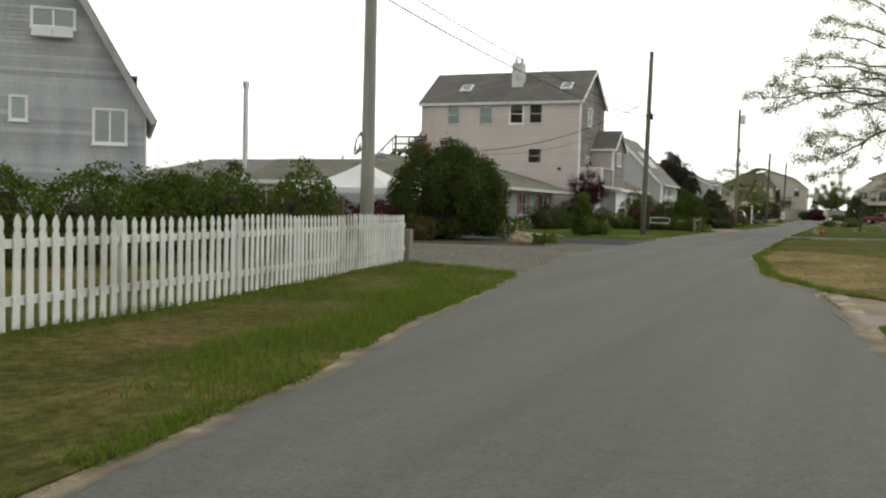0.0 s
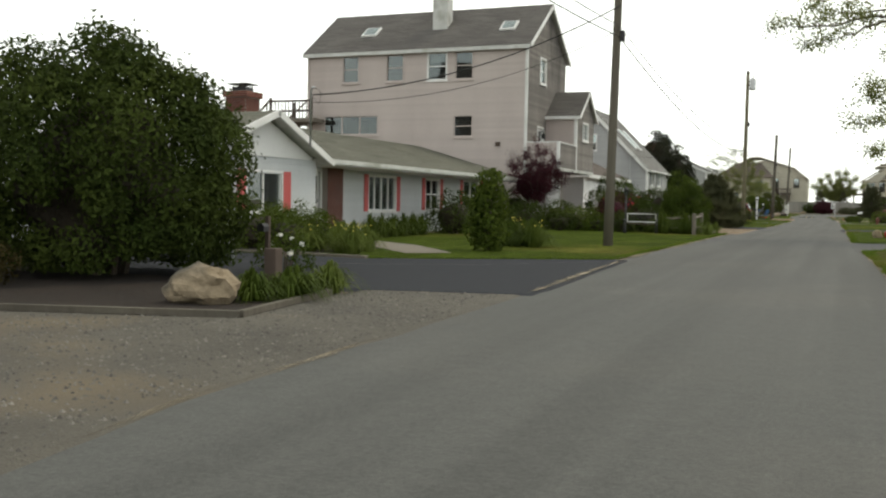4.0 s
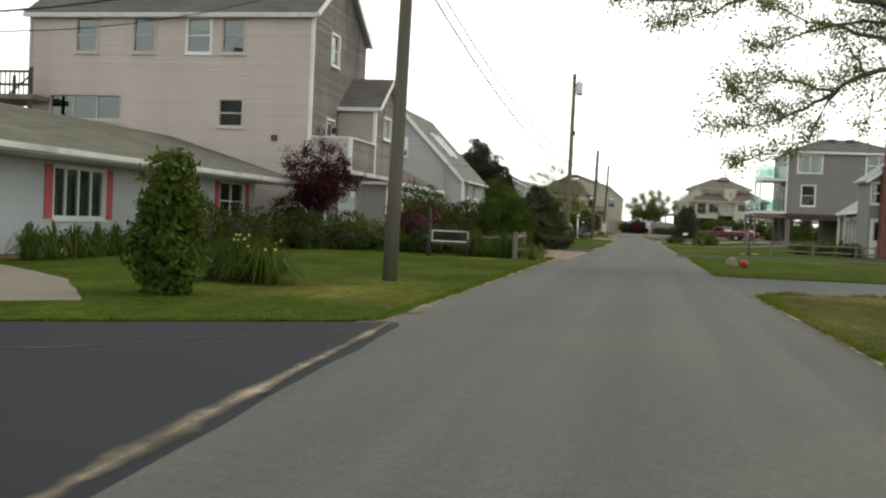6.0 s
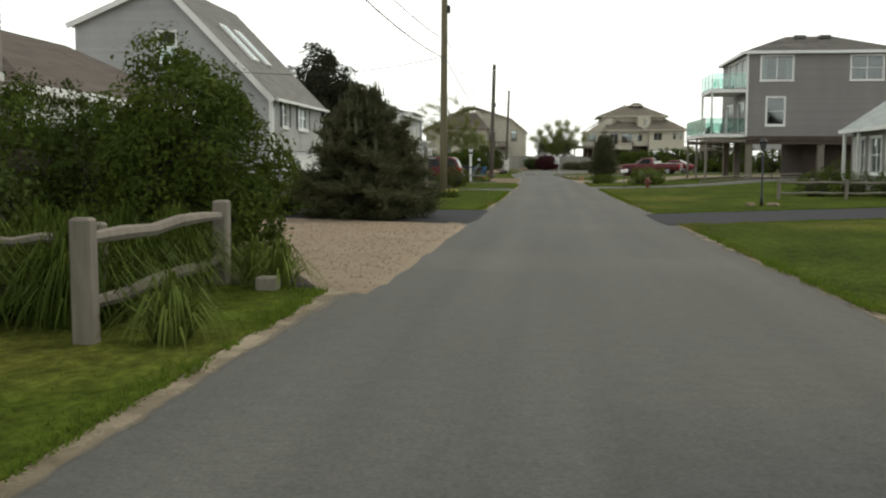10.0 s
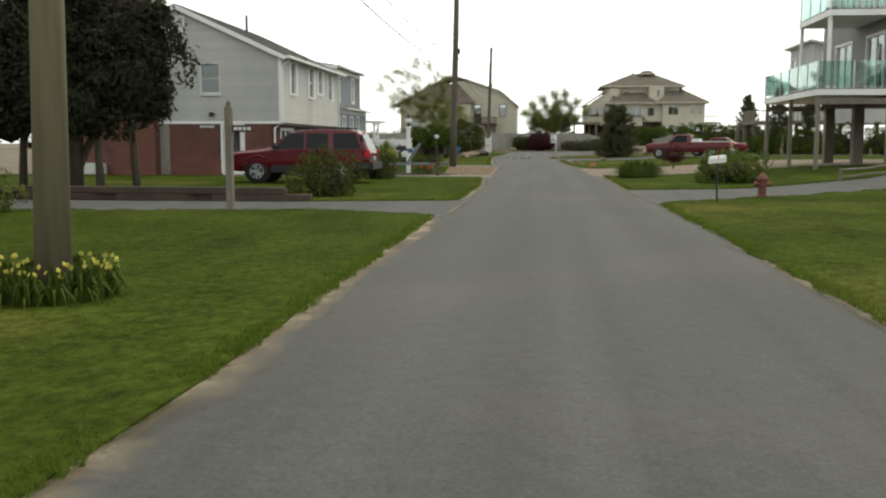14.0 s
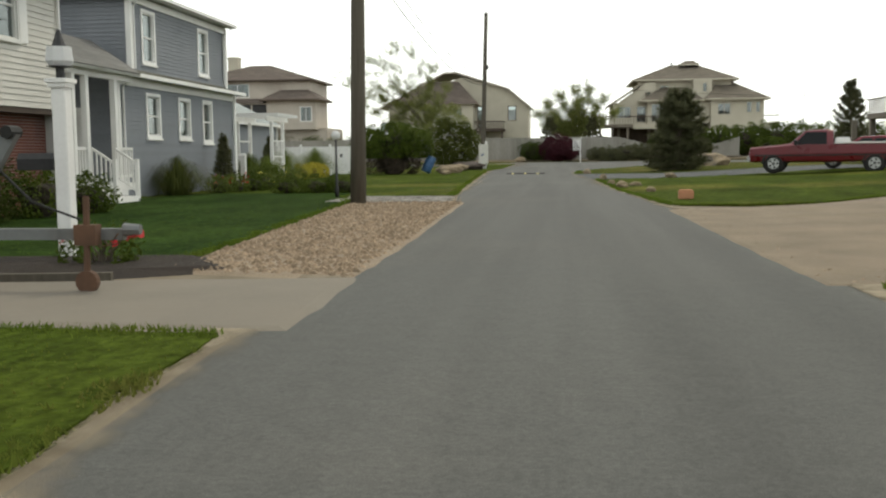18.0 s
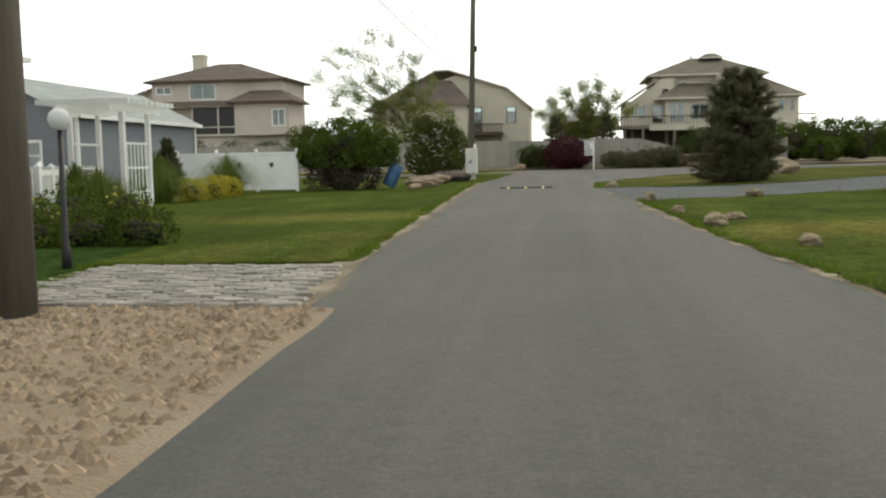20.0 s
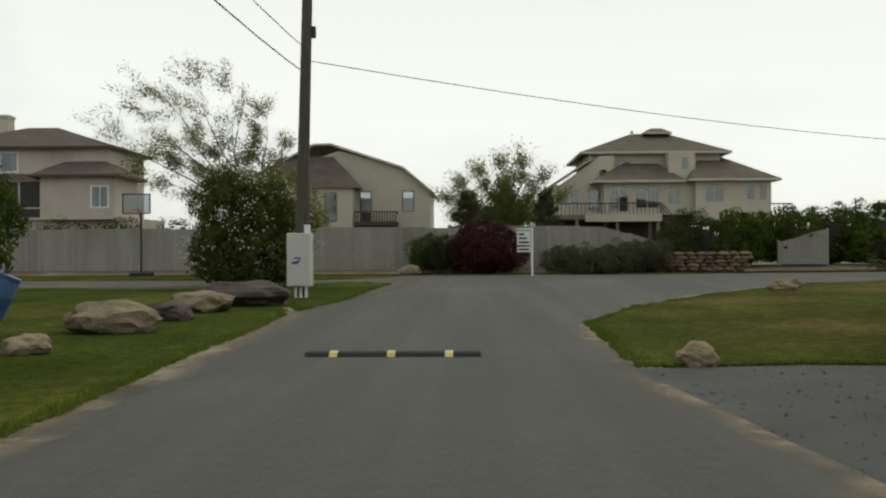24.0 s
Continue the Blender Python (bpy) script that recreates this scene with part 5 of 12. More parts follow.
DRIVES = [
    ("driveway", "gravel", [(0.8, 15.4), (-0.9, 17.5), (-2.4, 18.6), (-16, 20), (-16, 29), (-7.6, 29.2), (-3.1, 30.6), (-3.5, 33.2), (-3.5, 34.1), (-1.5, 34.6), (-1.2, 27)], 0.012, "grey gravel driveway with dusty ruts"),
    ("driveway", "black_asphalt", [(-1.4, 34.75), (-3.5, 34.15), (-8.0, 34.6), (-12, 36), (-12, 40.9), (-6.8, 40.5), (-2.0, 43.8)], 0.022, "dark fresh asphalt driveway"),
    ("driveway", "shells", [(-2.0, 69.0), (-2.8, 69.6), (-4.5, 73), (-6.2, 76.6), (-9, 79.5), (-13, 80.5), (-13, 82.2), (-8, 83.0), (-2.0, 80.4)], 0.015, "tan crushed shell driveway"),
    ("driveway", "black_asphalt", [(-1.95, 81.2), (-3.6, 82.0), (-8.2, 83.4), (-14, 84), (-14, 88.4), (-5.7, 87.3), (-1.95, 87.0)], 0.02, "dark asphalt driveway"),
    ("driveway", "asphalt", [(-1.8, 107.5), (-4.5, 108.6), (-13.8, 107.8), (-16, 111.4), (-6, 111.4), (-1.8, 112.3)], 0.012, "grey asphalt driveway apron"),
    ("driveway", "concrete", [(-2.2, 128.0), (-7.4, 128.2), (-12, 129), (-12, 130.2), (-7.2, 129.9), (-2.3, 130.6)], 0.02, "pale concrete driveway"),
    ("driveway", "shells", [(-2.3, 130.8), (-4.3, 131.2), (-4.4, 132.2), (-4.95, 139), (-5.45, 145.3), (-2.7, 145.3), (-2.4, 136)], 0.012, "parking strip of loose tan wood chip"),
    ("driveway", "concrete", [(5.75, 16.2), (6.15, 13.0), (9, 12.8), (30, 11.5), (30, 10.4), (8.6, 11.6), (6.3, 11.8)], 0.012, "pale concrete driveway apron"),
    ("driveway", "asphalt", [(2.95, 53.1), (3.25, 52.9), (3.7, 53.95), (5.0, 54.75), (14, 55.2), (30, 52.4), (30, 62.8), (6.8, 61.5), (2.8, 60.8)], 0.01, "asphalt driveway"),
    ("driveway", "black_asphalt", [(2.6, 81.0), (10.6, 85.6), (30, 86.4), (30, 98.6), (12.6, 92.3), (2.6, 85.6)], 0.02, "dark asphalt driveway"),
    ("driveway", "asphalt", [(2.5, 111.2), (3.0, 111.9), (4.66, 113.8), (9.3, 117.2), (15.5, 123.0), (30, 121.8), (30, 136), (19, 133.6), (10.7, 122.6), (6, 118.9), (2.4, 117.9)], 0.012, "grey asphalt driveway"),
    ("driveway", "sand", [(2.1, 130.4), (3.0, 130.5), (12, 134.8), (30, 137), (30, 151.6), (11, 148.3), (5.4, 143.6), (2.0, 141.8)], 0.012, "tan sandy gravel driveway"),
    ("driveway", "bluestone", [(1.1, 164.9), (7.2, 167.0), (30, 171.4), (30, 179), (10, 176.4), (2.4, 177.0), (0.45, 176.7), (0.9, 171)], 0.012, "blue-grey gravel driveway"),
    ("path", "concrete", [(-7.0, 43.2), (-6.3, 43.9), (-8.4, 46.8), (-11.9, 49.6), (-12, 48.4), (-9.2, 46)], 0.045, "narrow pale concrete garden path"),
    ("planting_bed", "mulch", [(-16, 29.3), (-7.6, 29.5), (-3.3, 30.8), (-3.7, 33.2), (-4.2, 34.0), (-8.0, 34.4), (-12, 35.8), (-16, 36)], 0.03, "dark mulched planting bed"),
    ("planting_bed", "mulch", [(-12.1, 41.2), (-8.8, 41.4), (-8.6, 44.6), (-10, 46), (-12.1, 47.6)], 0.05, "mulched bed in front of the house"),
    ("planting_bed", "mulch", [(-7.3, 130.1), (-3.9, 131.3), (-4.6, 132.4), (-8, 132.0), (-12, 131.8), (-12, 130.4)], 0.05, "dark mulched flower bed"),
    ("planting_bed", "mulch", [(-2.7, 69.3), (-4.4, 73.0), (-6.1, 76.6), (-8.9, 79.4), (-13, 80.2), (-13, 70.6), (-5, 69.7)], 0.03, "overgrown planting bed beside the tan drive"),
    ("planting_bed", "soil", [(-13.8, 97), (-12.0, 97.5), (-11.6, 106.6), (-13.8, 107.4)], 0.05, "flower bed along the house"),
    ("pavement", "gravel", [(-5.2, 186.5), (-6.2, 193.6), (-9, 197.6), (-24, 199), (-24, 207.8), (-6, 208.2), (-3.2, 207.6), (-3.6, 196), (-4.6, 189)], 0.008, "worn gravelly edge of the road"),
]
for nm, m, o, z, lb in DRIVES:
    sheet(nm, o, z, m, lb, 0.08, 0.06, 0.8, len(o) + 9, 0.5)

# ---- houses ----
def plain_walls(h, x0, x1, y0, y1, z0, z1, material, sides="NSEW", course=0.14, name="wall"):
    """Closed faces that no opening pierces."""
    for s in sides:
        a, b = {"S": ((x0, y0), (x1, y0)), "E": ((x1, y0), (x1, y1)), "N": ((x1, y1), (x0, y1)), "W": ((x0, y1), (x0, y0))}[s]
        w = Wall(a, b)
        siding_wall(h, w, [(z0, 0, w.length), (z1, 0, w.length)], [], material, course, joined=True, name=name)


def big_house():
    """Three-storey taupe house with a balcony annex over its garage."""
    h = thing("house", -19, 73.5, 0, "tall three-storey taupe clapboard house with a shingled annex", "house")
    x0, x1, y0, y1, e, rz = -25.4, -12.65, 70.0, 77.4, 9.45, 12.0
    ym = (y0 + y1) / 2
    s = Wall((x0, y0), (x1, y0))
    top = [(-23.25, -22.3), (-20.57, -19.6), (-18.13, -17.1), (-16.57, -15.6)]
    ops = [(a - x0, b - x0, 7.75, 9.15) for a, b in top]
    ops += [(-16.6 - x0, -15.58 - x0, 4.74, 5.82), (-24.4 - x0, -21.1 - x0, 4.9, 5.9)]
    siding_wall(h, s, [(0, 0, s.length), (e, 0, s.length)], ops, "taupe", 0.155, joined=False)
    for i, o in enumerate(ops):
        window(h, s, *o, "white" if i == 2 else "taupe", 3 if i == 5 else 1, 0 if i == 5 else 1, 0.07, blind=0.35 if i == 2 else 0.0)
    ew = Wall((x1, y0), (x1, y1))
    eo = [(2.35, 3.35, 7.75, 9.0), (2.1, 3.05, 3.35, 5.3), (1.55, 2.35, 0.9, 2.3)]
    siding_wall(h, ew, [(0, 0, ew.length), (e, 0, ew.length), (rz - 0.1, ew.length / 2 - 0.05, ew.length / 2 + 0.05)], eo, "shingle", 0.15, joined=False, piece="shingle_course")
    window(h, ew, *eo[0], "white")
    door(h, ew, *eo[1], "white", True)
    window(h, ew, *eo[2], "white", curtain=0.3)
    n = Wall((x1, y1), (x0, y1))
    siding_wall(h, n, [(0, 0, n.length), (e, 0, n.length)], [], "taupe", 0.155, joined=True)
    ww = Wall((x0, y1), (x0, y0))
    siding_wall(h, ww, [(0, 0, ww.length), (e, 0, ww.length), (rz - 0.1, ww.length / 2 - 0.05, ww.length / 2 + 0.05)], [], "taupe", 0.155, joined=True)
    for z in (3.0, 6.3, 9.3):
        floor_slab(h, x0 + 0.2, x1 - 0.2, y0 + 0.2, y1 - 0.2, z)
    o = 0.25
    k = (rz - e) / (ym - y0)
    roof_slab(h, (x0 - o, y0 - o, e - k * o + 0.12), (x1 + o, y0 - o, e - k * o + 0.12), (x0 - o, ym, rz + 0.12), (x1 + o, ym, rz + 0.12), "roof_dark")
    roof_slab(h, (x1 + o, y1 + o, e - k * o + 0.12), (x0 - o, y1 + o, e - k * o + 0.12), (x1 + o, ym, rz + 0.12), (x0 - o, ym, rz + 0.12), "roof_dark")
    beam(h, "fascia", (x0 - o, y0 - o - 0.02, e - k * o + 0.08), (x1 + o, y0 - o - 0.02, e - k * o + 0.08), 0.05, 0.2, "old_white")
    beam(h, "frieze", (x0, y0 - 0.03, e - 0.02), (x1, y0 - 0.03, e - 0.02), 0.05, 0.2, "old_white")
    for a, b in ((y0 - o, ym), (y1 + o, ym)):
        beam(h, "rake_board", (x1 + o + 0.02, a, e - k * o + 0.1), (x1 + o + 0.02, b, rz + 0.1), 0.05, 0.2, "white")
    post(h, "corner_board", x1 + 0.01, y0 - 0.01, 0, e, 0.14, "white")
    post(h, "corner_board", x0 - 0.01, y0 - 0.01, 0, e, 0.12, "taupe")
    for a, b, z0, z1 in ((-22.75, -21.85, 10.25, 10.8), (-14.55, -13.7, 10.2, 10.75)):
        bm = bmesh.new()
        q = [(a, y0 + (z0 - e) / k, z0 + 0.15), (b, y0 + (z0 - e) / k, z0 + 0.15), (b, y0 + (z1 - e) / k, z1 + 0.15), (a, y0 + (z1 - e) / k, z1 + 0.15)]
        prism(bm, q, (0, -0.05, 0.08))
        sk = part("skylight", bm, "white", h)
        bm = bmesh.new()
        q = [(a + 0.1, y0 + (z0 + 0.07 - e) / k, z0 + 0.32), (b - 0.1, y0 + (z0 + 0.07 - e) / k, z0 + 0.32), (b - 0.1, y0 + (z1 - 0.07 - e) / k, z1 + 0.2), (a + 0.1, y0 + (z1 - 0.07 - e) / k, z1 + 0.2)]
        prism(bm, [(p[0], p[1] - 0.06, p[2] - 0.02) for p in q], (0, -0.01, 0.015))
        part("pane", bm, "pane", sk)
    bm = bmesh.new()
    box(bm, -18.6, -17.75, 71.6, 72.4, 10.5, 12.55)
    c = part("chimney", bm, "old_white", h, "white boxed chimney")
    bm = bmesh.new()
    for xx in (-18.4, -17.95):
        tube(bm, [(xx, 72, 12.55), (xx, 72, 12.95)], 0.13, 8)
    part("flue", bm, "metal", c)
    bm = bmesh.new()
    s.block(bm, 11.15, 11.4, 4.2, 4.42, 0.02, 0.09)
    part("vent", bm, "dark_wood", h)
    # annex with recessed balcony, over the garage
    ax, ay0, ay1, ef, er = -10.9, 73.65, 77.4, 6.05, 7.45
    am = (ay0 + ay1) / 2
    w = Wall((ax, ay0), (ax, ay1))
    op = [(1.25, 2.35, 4.85, 5.72)]
    siding_wall(h, w, [(3.1, 0, w.length), (ef, 0, w.length), (er - 0.05, am - ay0 - 0.04, am - ay0 + 0.04)], op, "shingle", 0.14, joined=False, piece="shingle_course")
    window(h, w, *op[0], "white", 2, 0, curtain=0.35)
    w = Wall((x1, ay0), (ax, ay0))
    siding_wall(h, w, [(3.1, 0, w.length), (ef, 0, w.length)], [], "taupe", 0.14, joined=True)
    w = Wall((ax, ay1), (x1, ay1))
    siding_wall(h, w, [(3.1, 0, w.length), (ef, 0, w.length)], [], "shingle", 0.14, joined=True)
    k2 = (er - ef) / (am - ay0)
    roof_slab(h, (x1, ay0 - 0.2, ef - k2 * 0.2 + 0.1), (ax + 0.2, ay0 - 0.2, ef - k2 * 0.2 + 0.1), (x1, am, er + 0.1), (ax + 0.2, am, er + 0.1), "roof_dark")
    roof_slab(h, (ax + 0.2, ay1 + 0.2, ef - k2 * 0.2 + 0.1), (x1, ay1 + 0.2, ef - k2 * 0.2 + 0.1), (ax + 0.2, am, er + 0.1), (x1, am, er + 0.1), "roof_dark")
    for a in (ay0 - 0.2, ay1 + 0.2):
        beam(h, "rake_board", (ax + 0.22, a, ef - k2 * 0.2 + 0.08), (ax + 0.22, am, er + 0.08), 0.05, 0.16)
    beam(h, "fascia", (x1, ay0 - 0.22, ef - 0.03), (ax + 0.2, ay0 - 0.22, ef - 0.03), 0.05, 0.16)
    bm = bmesh.new()
    box(bm, x1, ax + 0.05, y0, ay1, 2.96, 3.12)
    part("balcony_floor", bm, "old_white", h)
    for a, b, m in (((x1, y0 + 0.02), (ax, y0 + 0.02), "taupe"), ((ax, y0 + 0.02), (ax, ay0), "shingle")):
        w = Wall(a, b)
        siding_wall(h, w, [(3.1, 0, w.length), (4.38, 0, w.length)], [], m, 0.14, 0.1, joined=False, name="parapet", piece="shingle_course")
        bm = bmesh.new()
        w.block(bm, -0.05, w.length + 0.05, 4.38, 4.44, -0.14, 0.05)
        part("rail_cap", bm, "white", h)
    post(h, "corner_post", ax + 0.01, y0 + 0.01, 3.1, 4.44, 0.15)
    post(h, "corner_post", ax - 0.05, ay0 - 0.05, 3.1, ef, 0.16)
    w = Wall((x1, y0), (x1, ay1))
    bm = bmesh.new()
    g0, g1 = 4.0, 6.4
    for a, b, c2, d in ((g0 - 0.12, g0, 0, 2.7), (g1, g1 + 0.12, 0, 2.7), (g0, g1, 2.55, 2.7)):
        w.block(bm, a, b, c2, d, 0.03, 0.09)
    gd = part("garage_door", bm, "white", h, "white panelled garage door")
    for r in range(4):
        for c3 in range(4):
            bm = bmesh.new()
            a = g0 + (g1 - g0) * c3 / 4
            w.block(bm, a + 0.02, a + (g1 - g0) / 4 - 0.02, 0.02 + r * 0.635, 0.635 + r * 0.635, 0.03, 0.055)
            part("panel", bm, "white", gd)
            if r == 3:
                bm = bmesh.new()
                w.block(bm, a + 0.1, a + (g1 - g0) / 4 - 0.1, 2.1, 2.35, 0.056, 0.062)
                part("pane", bm, "pane", gd)
    bm = bmesh.new()
    tube(bm, [(x1 + 0.02, 72.55, 5.1), (x1 + 0.18, 72.55, 5.15), (x1 + 0.2, 72.55, 5.0)], 0.02, 6)
    box(bm, x1 + 0.12, x1 + 0.28, 72.47, 72.63, 4.75, 5.0)
    part("wall_lantern", bm, "steel_dark", h)
    # outer stairs behind the west end
    bm = bmesh.new()
    for i in range(16):
        box(bm, -30.2 + i * 0.25, -29.9 + i * 0.25, 71.5, 72.5, 3.0 + i * 0.2, 3.05 + i * 0.2)
    box(bm, -26.3, -25.4, 71.5, 74.5, 6.25, 6.4)
    prism(bm, [(-30.2, 71.5, 2.8), (-26.2, 71.5, 6.0), (-26.2, 71.5, 6.25), (-30.2, 71.5, 3.05)], (0, 0.06, 0))
    for xx in (-26.25, -25.5):
        box(bm, xx - 0.06, xx + 0.06, 71.5, 71.62, 0, 7.3)
    for xx in (-30.1, -28.8, -27.5):
        z = 3 + (xx + 30.2) * 0.8
        box(bm, xx, xx + 0.06, 71.5, 71.56, z, z + 1.0)
    prism(bm, [(-30.2, 71.5, 3.9), (-26.2, 71.5, 7.1), (-26.2, 71.5, 7.2), (-30.2, 71.5, 4.0)], (0, 0.05, 0))
    box(bm, -26.3, -25.4, 71.5, 71.56, 7.1, 7.2)
    for i in range(8):
        box(bm, -26.2 + i * 0.1, -26.17 + i * 0.1, 71.5, 71.53, 6.4, 7.1)
    box(bm, -30.3, -30.1, 71.5, 72.5, 0, 3.1)
    part("outer_stairs", bm, "grey_wood", h, "weathered wooden outer stairs")


def roof_deck():
    """Weathered wooden deck and stair on the far side of the tall house."""
    t = thing("roof_deck", -25.6, 69.6, 0, "weathered wooden deck with a stair up to it", "deck")
    for x in (-27.2, -24.6):
        for y in (68.9, 71.4):
            post(t, "post", x, y, 0.0, 6.9, 0.12, "dark_wood")
    bm = bmesh.new()
    box(bm, -27.4, -24.4, 68.8, 71.6, 5.55, 5.75)
    part("platform", bm, "grey_wood", t)
    for z in (6.2, 6.75):
        beam(t, "rail", (-27.3, 68.85, z), (-24.5, 68.85, z), 0.06, 0.1, "dark_wood")
    for i in range(12):
        post(t, "baluster", -27.1 + i * 0.22, 68.85, 5.75, 6.7, 0.04, "dark_wood")
    beam(t, "stringer", (-30.2, 68.9, 3.0), (-27.3, 68.9, 5.7), 0.08, 0.28, "dark_wood")
    beam(t, "handrail", (-30.2, 68.9, 4.1), (-27.3, 68.9, 6.8), 0.06, 0.1, "grey_wood")
    beam(t, "stringer", (-30.2, 70.0, 3.0), (-27.3, 70.0, 5.7), 0.08, 0.28, "dark_wood")
    for i in range(11):
        beam(t, "tread", (-30.0 + i * 0.27, 68.9, 3.15 + i * 0.25), (-30.0 + i * 0.27, 70.0, 3.15 + i * 0.25), 0.26, 0.04, "grey_wood")
    for i in range(4):
        post(t, "baluster", -30.0 + i * 0.85, 68.9, 3.2 + i * 0.79, 4.25 + i * 0.79, 0.06, "dark_wood")
    post(t, "post", -30.2, 68.95, 0.0, 4.1, 0.12, "dark_wood")


def low_link():
    """Low grey building between the tall house and the cape."""
    h = thing("house", -15, 87, 0, "low grey house with a brown hip roof and white fascia", "house")
    x0, x1, y0, y1, e = -19, -12.2, 80.5, 92.5, 3.1
    w = Wall((x0, y0), (x1, y0))
    siding_wall(h, w, [(0, 0, w.length), (e, 0, w.length)], [], "cape_siding", 0.14, joined=True)
    w = Wall((x1, y0), (x1, y1))
    ops = [(4.2, 5.1, 1.3, 2.5), (7.6, 8.5, 1.3, 2.5), (9.8, 10.7, 1.3, 2.5)]
    siding_wall(h, w, [(0, 0, w.length), (e, 0, w.length)], ops, "white", 0.14, joined=True)
    for o in ops:
        window(h, w, *o, "white", 1, 1, shutters=("steel_dark", 0.28))
    for a, b in (((x1, y1), (x0, y1)), ((x0, y1), (x0, y0))):
        w = Wall(a, b)
        siding_wall(h, w, [(0, 0, w.length), (e, 0, w.length)], [], "cape_siding", 0.14, joined=True)
    o, r = 0.4, 5.1
    A, B, C, D = (x0 - o, y0 - o, e), (x1 + o, y0 - o, e), (x1 + o, y1 + o, e), (x0 - o, y1 + o, e)
    xm = (x0 + x1) / 2
    P, Q = (xm, y0 + 3.4, r), (xm, y1 - 3.4, r)
    roof_slab(h, B, C, P, Q, "roof_brown")
    roof_slab(h, D, A, Q, P, "roof_brown")
    roof_slab(h, A, B, P, P, "roof_brown")
    roof_slab(h, C, D, Q, Q, "roof_brown")
    for a, b in ((A, B), (B, C), (C, D), (D, A)):
        beam(h, "fascia", (*a[:2], e + 0.02), (*b[:2], e + 0.02), 0.08, 0.2)


def cape_house():
    """Cape house: gable to the south, white lower storey along the street."""
    h = thing("house", -16.5, 104, 0, "grey cape house with a white lower storey and skylights", "house")
    x0, x1, y0, y1, e, r = -20.5, -12.0, 99.5, 108.6, 4.35, 8.95
    xm = -16.45
    w = Wall((x0, y0), (x1, y0))
    op = [(3.7, 4.5, 5.7, 6.95)]
    siding_wall(h, w, [(0, 0, w.length), (e, 0, w.length), (7.45, 0, w.length - (7.45 - e) / (r - e) * (x1 - xm)), (r - 0.03, xm - x0 - 0.03, xm - x0 + 0.03)], op, "cape_siding", 0.14, joined=False)
    window(h, w, *op[0], "white", trim=0.06)
    w = Wall((x1 + 0.12, y0), (x1 + 0.12, y1))
    up = [(1.75, 2.65, 3.0, 4.05), (4.5, 6.2, 3.0, 4.05)]
    siding_wall(h, w, [(1.95, 0, w.length), (e, 0, w.length)], up, "grey_siding", 0.14, thick=0.2, joined=False)
    window(h, w, *up[0], "white", 1, 1, shutters=("steel_dark", 0.3), blind=0.5)
    window(h, w, *up[1], "white", 2, 1, shutters=("steel_dark", 0.3), blind=0.5)
    w = Wall((x1, y0), (x1, y1))
    lo = [(0.5, 2.2, 0.4, 1.55), (3.7, 5.3, 0.4, 1.55)]
    siding_wall(h, w, [(0, 0, w.length), (1.95, 0, w.length)], lo, "white", 0.3, joined=True)
    for o in lo:
        window(h, w, *o, "white", 2, 0, curtain=0.42)
    for a, b in (((x1, y1), (x0, y1)), ((x0, y1), (x0, y0))):
        w = Wall(a, b)
        rows = [(0, 0, w.length), (e, 0, w.length)]
        if abs(b[0] - a[0]) > 1:
            rows = [(0, 0, w.length), (e, 0, w.length), (r - 0.03, x1 - xm - 0.03, x1 - xm + 0.03)]
        siding_wall(h, w, rows, [], "cape_siding", 0.14, joined=True)
    floor_slab(h, x0 + 0.2, x1 - 0.2, y0 + 0.2, y1 - 0.2, 1.95)
    floor_slab(h, x0 + 0.2, x1 - 0.2, y0 + 0.2, y1 - 0.2, 4.3)
    k = (r - e) / (x1 - xm)
    roof_slab(h, (x1 + 0.4, y0 - 0.25, e - 0.4 * k + 0.15), (x1 + 0.4, y1 + 0.25, e - 0.4 * k + 0.15), (xm, y0 - 0.25, r + 0.15), (xm, y1 + 0.25, r + 0.15), "roof_grey")
    roof_slab(h, (x0 - 0.3, y1 + 0.25, 7.3), (x0 - 0.3, y0 - 0.25, 7.3), (xm, y1 + 0.25, r + 0.15), (xm, y0 - 0.25, r + 0.15), "roof_grey")
    beam(h, "rake_board", (x1 + 0.4, y0 - 0.27, e - 0.4 * k + 0.12), (xm, y0 - 0.27, r + 0.12), 0.05, 0.25)
    beam(h, "rake_board", (x0 - 0.3, y0 - 0.27, 7.28), (xm, y0 - 0.27, r + 0.12), 0.05, 0.2)
    gutter(h, (x1 + 0.46, y0 - 0.2, e - 0.4 * k + 0.16), (x1 + 0.46, y1 + 0.25, e - 0.4 * k + 0.16))
    for yy in (y0 + 0.1, y1 - 0.1):
        spout(h, [(x1 + 0.46, yy, e - 0.35), (x1 + 0.2, yy, e - 0.7), (x1 + 0.2, yy, 2.0), (x1 + 0.06, yy, 1.8), (x1 + 0.06, yy, 0.05)])
    post(h, "corner_board", x1 + 0.13, y0 - 0.01, 0, e - 0.1, 0.16)
    for ya in (101.6, 103.6):
        bm = bmesh.new()
        z0, z1 = 5.7, 7.3
        q = [(x1 - (z - e) / k, yy, z + 0.2) for z, yy in ((z0, ya), (z0, ya + 0.9), (z1, ya + 0.9), (z1, ya))]
        prism(bm, q, (0.06, 0, 0.08))
        sk = part("skylight", bm, "white", h)
        bm = bmesh.new()
        q = [(x1 - (z - e) / k + 0.062, yy, z + 0.285) for z, yy in ((z0 + 0.1, ya + 0.1), (z0 + 0.1, ya + 0.8), (z1 - 0.1, ya + 0.8), (z1 - 0.1, ya + 0.1))]
        prism(bm, q, (0.008, 0, 0.008))
        part("pane", bm, "pane", sk)
